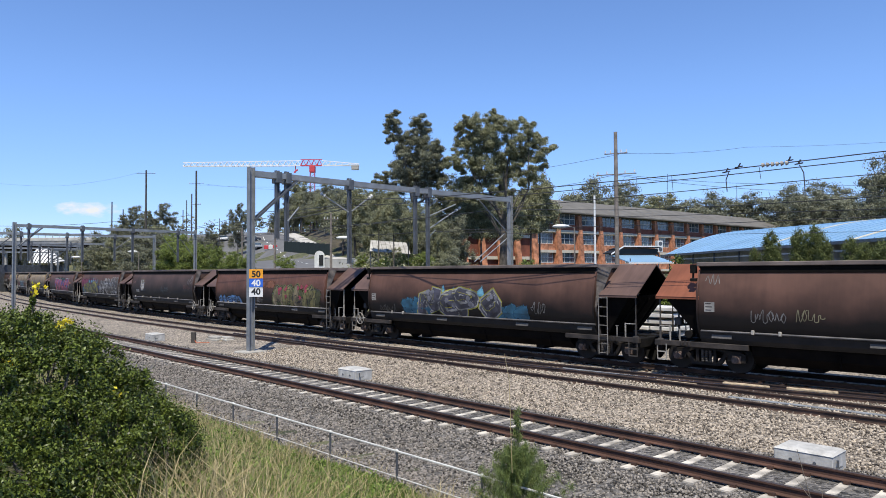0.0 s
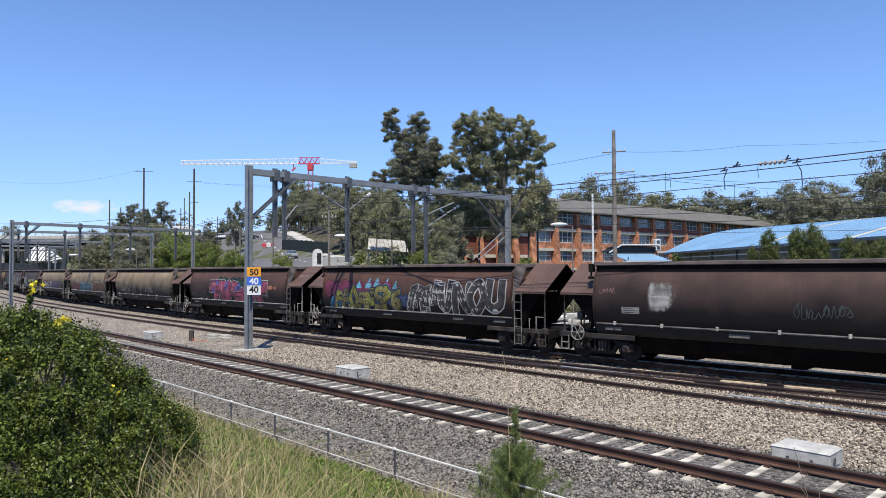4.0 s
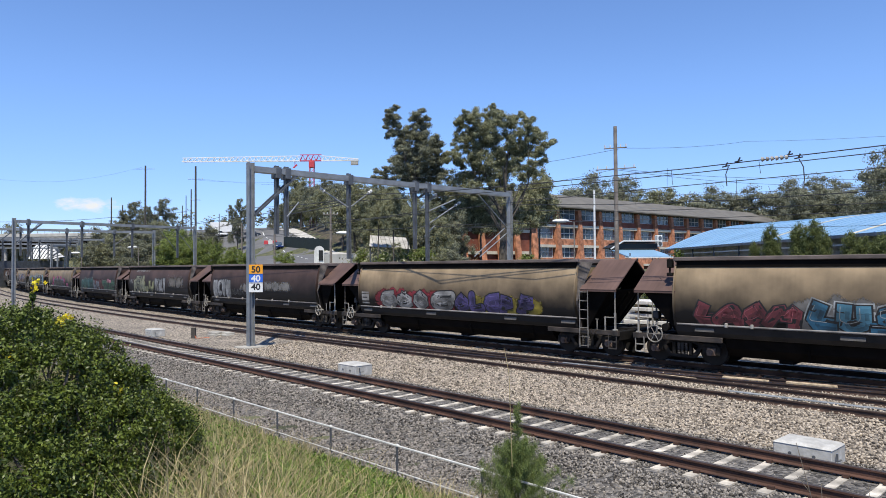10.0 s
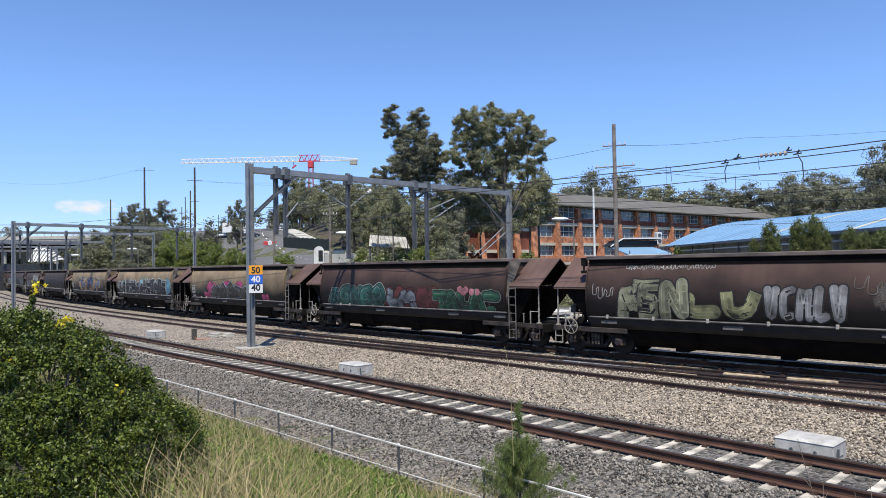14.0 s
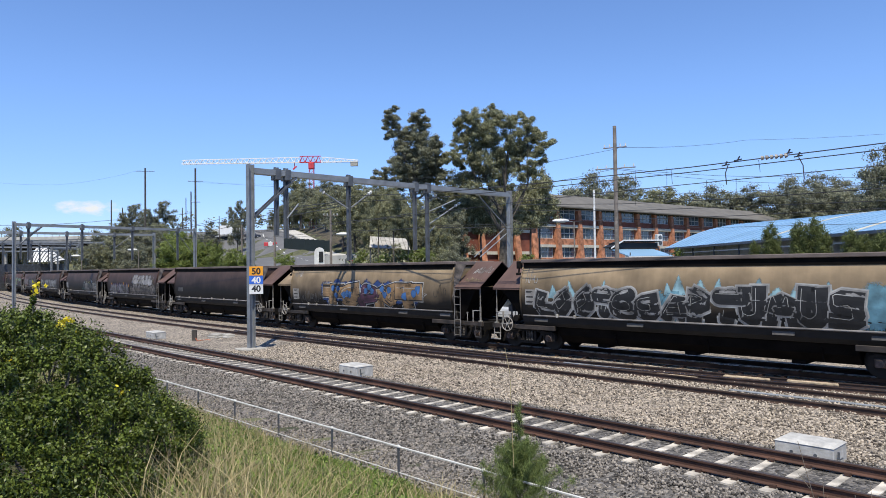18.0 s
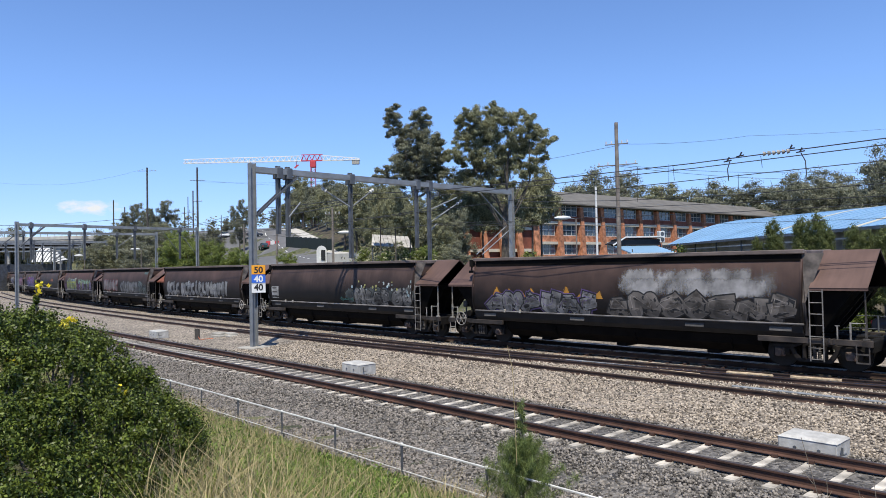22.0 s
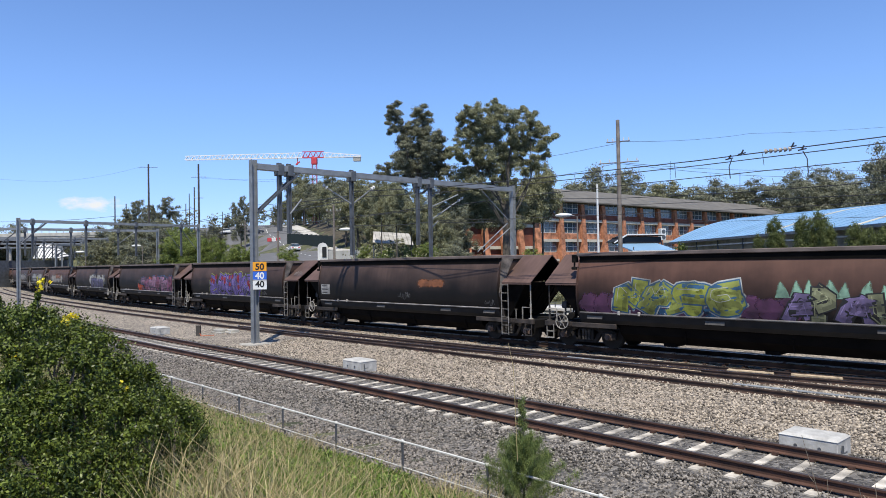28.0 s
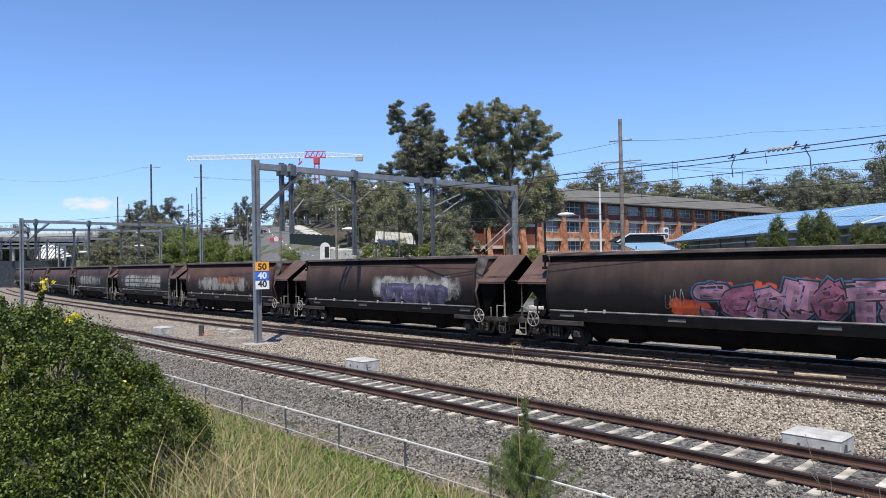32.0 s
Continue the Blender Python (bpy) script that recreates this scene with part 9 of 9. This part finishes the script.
    smear(W[9], -2.71, 0.95, 1.73, 2.41, (0.22, 0.20, 0.185), 82)
    smear(W[9], 0.20, 4.06, 1.85, 2.57, (0.22, 0.21, 0.20), 83)
    tag(W[10], -6.50, -5.54, 2.07, 2.71, WH, 90)
    letters(W[10], -5.37, -2.87, 1.38, 2.72, 3, (0.34, 0.34, 0.22), BK, None, 91, None, 0.42, "pale yellow spray-painted lettering")
    letters(W[10], -2.79, -0.54, 1.51, 2.45, 2, (0.36, 0.36, 0.18), BK, None, 92, None, 0.42, "pale yellow spray-painted lettering")
    bubbles(W[10], -0.41, 1.90, 1.46, 2.62, 5, (0.32, 0.32, 0.32), BK, 93)
    tag(W[10], -5.17, -1.93, 3.06, 3.28, WH, 94)
    tag(W[10], 2.02, 5.36, 2.28, 3.04, (0.20, 0.175, 0.15), 95)
    smear(W[10], 2.30, 5.82, 1.77, 2.75, (0.17, 0.15, 0.13), 96)
    cloud(W[11], -1.42, 2.65, 1.32, 2.30, (0.12, 0.03, 0.03), 100, "dark red sprayed background")
    letters(W[11], -5.77, -1.38, 1.32, 2.47, 5, (0.03, 0.14, 0.12), BK, (0.28, 0.34, 0.30), 101, None, 0.42, "teal spray-painted lettering")
    letters(W[11], -1.12, 0.90, 1.38, 2.26, 2, (0.20, 0.22, 0.26), BK, None, 102, None, 0.42, "steel grey spray-painted lettering")
    letters(W[11], 2.33, 6.05, 1.32, 2.22, 5, (0.025, 0.12, 0.065), BK, (0.20, 0.25, 0.18), 103, None, 0.44, "green spray-painted lettering")
    dots(W[11], 2.81, 5.38, 2.12, 2.37, 5, [(0.55, 0.22, 0.26)], 0.13, 104)
    for i, (a, b, c, d) in enumerate(((-3.83, -2.70, 1.63, 2.45), (-1.30, -0.42, 2.19, 2.56), (0.42, 1.16, 2.11, 2.56), (2.06, 2.81, 1.62, 2.41), (3.83, 4.57, 1.32, 1.74), (-4.45, -3.52, 1.42, 1.80))):
        cloud(W[12], a, b, c, d, (0.45, 0.07, 0.19), 110 + i, "pink sprayed background")
    letters(W[12], -3.04, 2.53, 1.33, 2.32, 5, (0.085, 0.07, 0.05), BK, (0.26, 0.36, 0.44), 117, None, 0.44, "dark brown spray-painted lettering with pale blue edges")
    panel(W[12], -6.50, -5.96, 1.44, 2.23)
    tag(W[12], -5.87, -3.98, 1.64, 2.10, (0.10, 0.20, 0.18), 118)
    cloud(W[13], -1.24, 0.11, 1.32, 2.40, (0.16, 0.36, 0.46), 120, "pale blue sprayed background")
    cloud(W[13], 5.38, 6.39, 1.42, 2.62, (0.16, 0.36, 0.46), 121, "pale blue sprayed background")
    spikes(W[13], -5.68, -1.84, 2.07, 2.91, 5, (0.36, 0.60, 0.68), 122)
    spikes(W[13], -0.76, 1.44, 2.29, 3.02, 4, (0.36, 0.60, 0.68), 123)
    spikes(W[13], 2.07, 4.63, 2.16, 2.94, 4, (0.36, 0.60, 0.68), 124)
    letters(W[13], -5.95, -0.71, 1.32, 2.53, 6, BK, GR, (0.50, 0.50, 0.48), 125, None, 0.48, "black spray-painted lettering with white edges")
    letters(W[13], -0.58, 5.50, 1.32, 2.62, 7, BK, GR, (0.50, 0.50, 0.48), 126, None, 0.48, "black spray-painted lettering with white edges")
    tag(W[13], -6.50, -5.90, 2.64, 3.28, WH, 127)
    panel(W[13], -6.50, -5.99, 1.79, 2.39)
    cloud(W[14], -3.52, 4.36, 1.57, 2.66, (0.022, 0.065, 0.22), 130, "blue sprayed background")
    letters(W[14], -3.30, 4.42, 1.32, 2.58, 5, [(0.40, 0.25, 0.12), (0.38, 0.24, 0.12), (0.11, 0.04, 0.08)], BK, (0.62, 0.60, 0.56), 133, (0.06, 0.18, 0.44), 0.62, "tan spray-painted block lettering with white edges")
    tag(W[14], 4.11, 4.90, 1.76, 2.55, WH, 132)
    tag(W[14], 5.30, 6.22, 1.91, 2.72, (0.05, 0.045, 0.04), 134)
    tag(W[14], -6.50, -5.62, 2.87, 3.28, WH, 135)
    tag(W[14], -5.76, -3.39, 1.53, 2.18, (0.20, 0.20, 0.20), 136)
    panel(W[14], -6.50, -5.91, 1.62, 2.22)
    hood_tag(W[14], 1, 0.3, 0.95, 0.5, 0.85, WH, 137)
    hood_tag(W[14], 1, 0.2, 0.85, 0.2, 0.38, (0.36, 0.28, 0.16), 138)
    panel(W[15], -6.02, -5.18, 1.80, 2.09, (0.15, 0.145, 0.14))
    spikes(W[16], -5.75, -0.27, 1.97, 2.50, 8, (0.55, 0.26, 0.03), 140)
    letters(W[16], -5.75, -0.34, 1.34, 2.25, 6, (0.26, 0.255, 0.26), BK, (0.14, 0.09, 0.24), 141, None, 0.42, "grey spray-painted lettering with purple edges")
    smear(W[16], -0.11, 6.27, 2.03, 3.15, (0.36, 0.35, 0.35), 142)
    smear(W[16], 0.05, 6.27, 2.03, 2.79, (0.36, 0.35, 0.35), 143)
    letters(W[16], 0.04, 6.50, 1.32, 2.26, 7, (0.20, 0.175, 0.155), BK, None, 144, None, 0.5, "dull brown spray-painted lettering")
    cloud(W[17], 1.24, 6.50, 1.50, 2.25, (0.07, 0.08, 0.08), 150, "dull grey sprayed background")
    letters(W[17], 2.03, 6.50, 1.32, 2.31, 6, (0.20, 0.195, 0.19), BK, None, 151, None, 0.44, "grey spray-painted lettering")
    dots(W[17], 1.67, 6.48, 2.13, 2.57, 24, [(0.40, 0.52, 0.56), (0.45, 0.44, 0.16), (0.50, 0.52, 0.50)], 0.06, 152)
    dots(W[17], 5.87, 6.48, 1.85, 2.38, 8, [(0.40, 0.52, 0.56), (0.50, 0.52, 0.50)], 0.06, 153)
    tag(W[17], 0.64, 1.82, 1.51, 1.86, (0.08, 0.26, 0.24), 154)
    panel(W[17], -6.50, -5.71, 1.55, 2.24, (0.50, 0.49, 0.47))
    for i, (a, b, c, d) in enumerate(((-6.10, -3.64, 1.41, 2.53), (-3.30, -0.81, 1.42, 2.54), (-0.68, 1.74, 1.43, 2.52), (1.79, 4.19, 1.44, 2.48))):
        bubbles(W[18], a, b, c, d, 4, (0.29, 0.29, 0.29), BK, 160 + i)
    bubbles(W[18], 4.23, 4.59, 1.43, 2.51, 1, (0.27, 0.27, 0.27), BK, 165)
    bubbles(W[19], -6.16, -1.74, 1.53, 2.60, 5, (0.25, 0.22, 0.22), (0.26, 0.03, 0.03), 170)
    bubbles(W[19], -0.84, 1.57, 1.37, 2.44, 4, (0.22, 0.22, 0.22), BK, 171)
    bubbles(W[19], 1.67, 3.96, 1.39, 2.43, 4, (0.22, 0.22, 0.22), BK, 172)
    letters(W[19], 4.03, 6.15, 1.39, 2.40, 3, (0.13, 0.15, 0.15), BK, (0.20, 0.28, 0.25), 173)
    tag(W[19], 5.43, 6.30, 2.97, 3.28, (0.14, 0.38, 0.40), 174)
    cloud(W[20], -6.50, 1.09, 1.32, 2.07, (0.11, 0.035, 0.095), 180, "purple sprayed background")
    cloud(W[20], -4.72, -0.93, 1.32, 1.87, (0.03, 0.12, 0.24), 181, "blue sprayed background")
    letters(W[20], -4.96, -0.45, 1.46, 2.60, 4, [(0.36, 0.40, 0.06), (0.33, 0.37, 0.08)], (0.04, 0.14, 0.28), (0.55, 0.56, 0.54), 182, None, 0.48, "lime green spray-painted lettering with white edges")
    spikes(W[20], 0.25, 5.70, 2.07, 2.72, 12, (0.30, 0.52, 0.38), 183)
    letters(W[20], 0.75, 6.06, 1.39, 2.39, 7, [(0.20, 0.15, 0.30), (0.28, 0.29, 0.16)], BK, None, 184, None, 0.46, "violet and green spray-painted lettering")
    smear(W[21], 1.11, 3.50, 2.14, 2.59, (0.30, 0.11, 0.045), 190)
    tag(W[21], -0.01, 0.96, 1.60, 2.05, (0.22, 0.22, 0.22), 191)
    tag(W[21], 5.67, 6.25, 1.46, 1.79, (0.22, 0.21, 0.21), 192)
    panel(W[21], -6.50, -5.70, 1.69, 2.22, (0.46, 0.45, 0.43))
    letters(W[22], -3.47, 3.69, 1.32, 2.82, 6, [(0.20, 0.14, 0.46), (0.22, 0.15, 0.48)], BK, (0.40, 0.42, 0.08), 200, (0.36, 0.03, 0.05), 0.52, "purple spray-painted lettering with yellow edges")
    cloud(W[22], -3.22, 3.40, 1.32, 2.01, (0.15, 0.11, 0.34), 201, "purple sprayed background")
    dots(W[22], -0.97, 4.18, 1.61, 2.89, 22, [(0.40, 0.42, 0.44), (0.30, 0.32, 0.34)], 0.055, 202)
    tag(W[22], 3.73, 4.46, 1.44, 1.74, GR, 203)
    hood_tag(W[22], 1, 0.3, 0.9, 0.2, 0.45, (0.34, 0.30, 0.29), 204)
    for i, (a, b, c, d) in enumerate(((-0.15, 0.55, 2.03, 2.51), (1.16, 1.81, 2.05, 2.52), (2.59, 3.19, 2.20, 2.65), (3.71, 4.47, 2.10, 2.54), (4.47, 5.48, 2.00, 2.54), (-1.56, -0.31, 1.32, 1.94), (5.93, 6.50, 1.32, 2.14))):
        cloud(W[23], a, b, c, d, (0.55, 0.075, 0.02), 210 + i, "orange red sprayed background")
    letters(W[23], -0.64, 6.50, 1.32, 2.58, 8, [(0.40, 0.20, 0.30), (0.34, 0.10, 0.18), (0.40, 0.20, 0.30)], BK, (0.05, 0.15, 0.34), 218, None, 0.5, "pink and mauve spray-painted lettering")
    tag(W[23], -1.82, -1.02, 1.59, 2.33, GR, 219)
    tag(W[23], 5.82, 6.46, 2.05, 2.48, (0.55, 0.53, 0.52), 220)
    smear(W[24], -1.14, 6.21, 1.44, 2.79, (0.46, 0.455, 0.43), 230)
    smear(W[24], -0.45, 5.70, 1.57, 2.59, (0.46, 0.455, 0.43), 231)
    letters(W[24], 0.09, 5.03, 1.41, 2.38, 6, (0.16, 0.145, 0.26), (0.10, 0.09, 0.17), None, 232, None, 0.4, "faded violet spray-painted lettering")
    smear(W[25], -5.61, 4.12, 1.51, 2.67, (0.40, 0.37, 0.33), 240)
    smear(W[25], -1.69, 2.18, 2.02, 2.74, (0.36, 0.14, 0.07), 241)
    tag(W[25], -6.50, -6.14, 2.15, 2.99, WH, 242)
    smear(W[26], -6.17, 6.01, 1.33, 2.83, (0.46, 0.45, 0.42), 243)
    smear(W[27], -6.50, 5.12, 1.39, 2.70, (0.34, 0.32, 0.30), 244)


paint_wagons()


# ---- what moves ----
def distance_run(t):
    return 11.853 * t + 0.00126 * t * t + 0.000191 * t ** 3


def wagon_pose(s):
    """A wagon stands on its two bogies."""
    x0, y0, _ = train_line(s - 6.65)
    x1, y1, _ = train_line(s + 6.65)
    return pose((x0 + x1) / 2, (y0 + y1) / 2, 0, 0, 0, math.degrees(math.atan2(y1 - y0, x1 - x0)))


def motions():
    for k, w in enumerate(WAGONS):
        walk(w, [(t, wagon_pose(19.98 - PITCH * k + distance_run(t))) for t in range(33)])

    for ob, rows in TRIPS:
        walk(ob, rows)


motions()
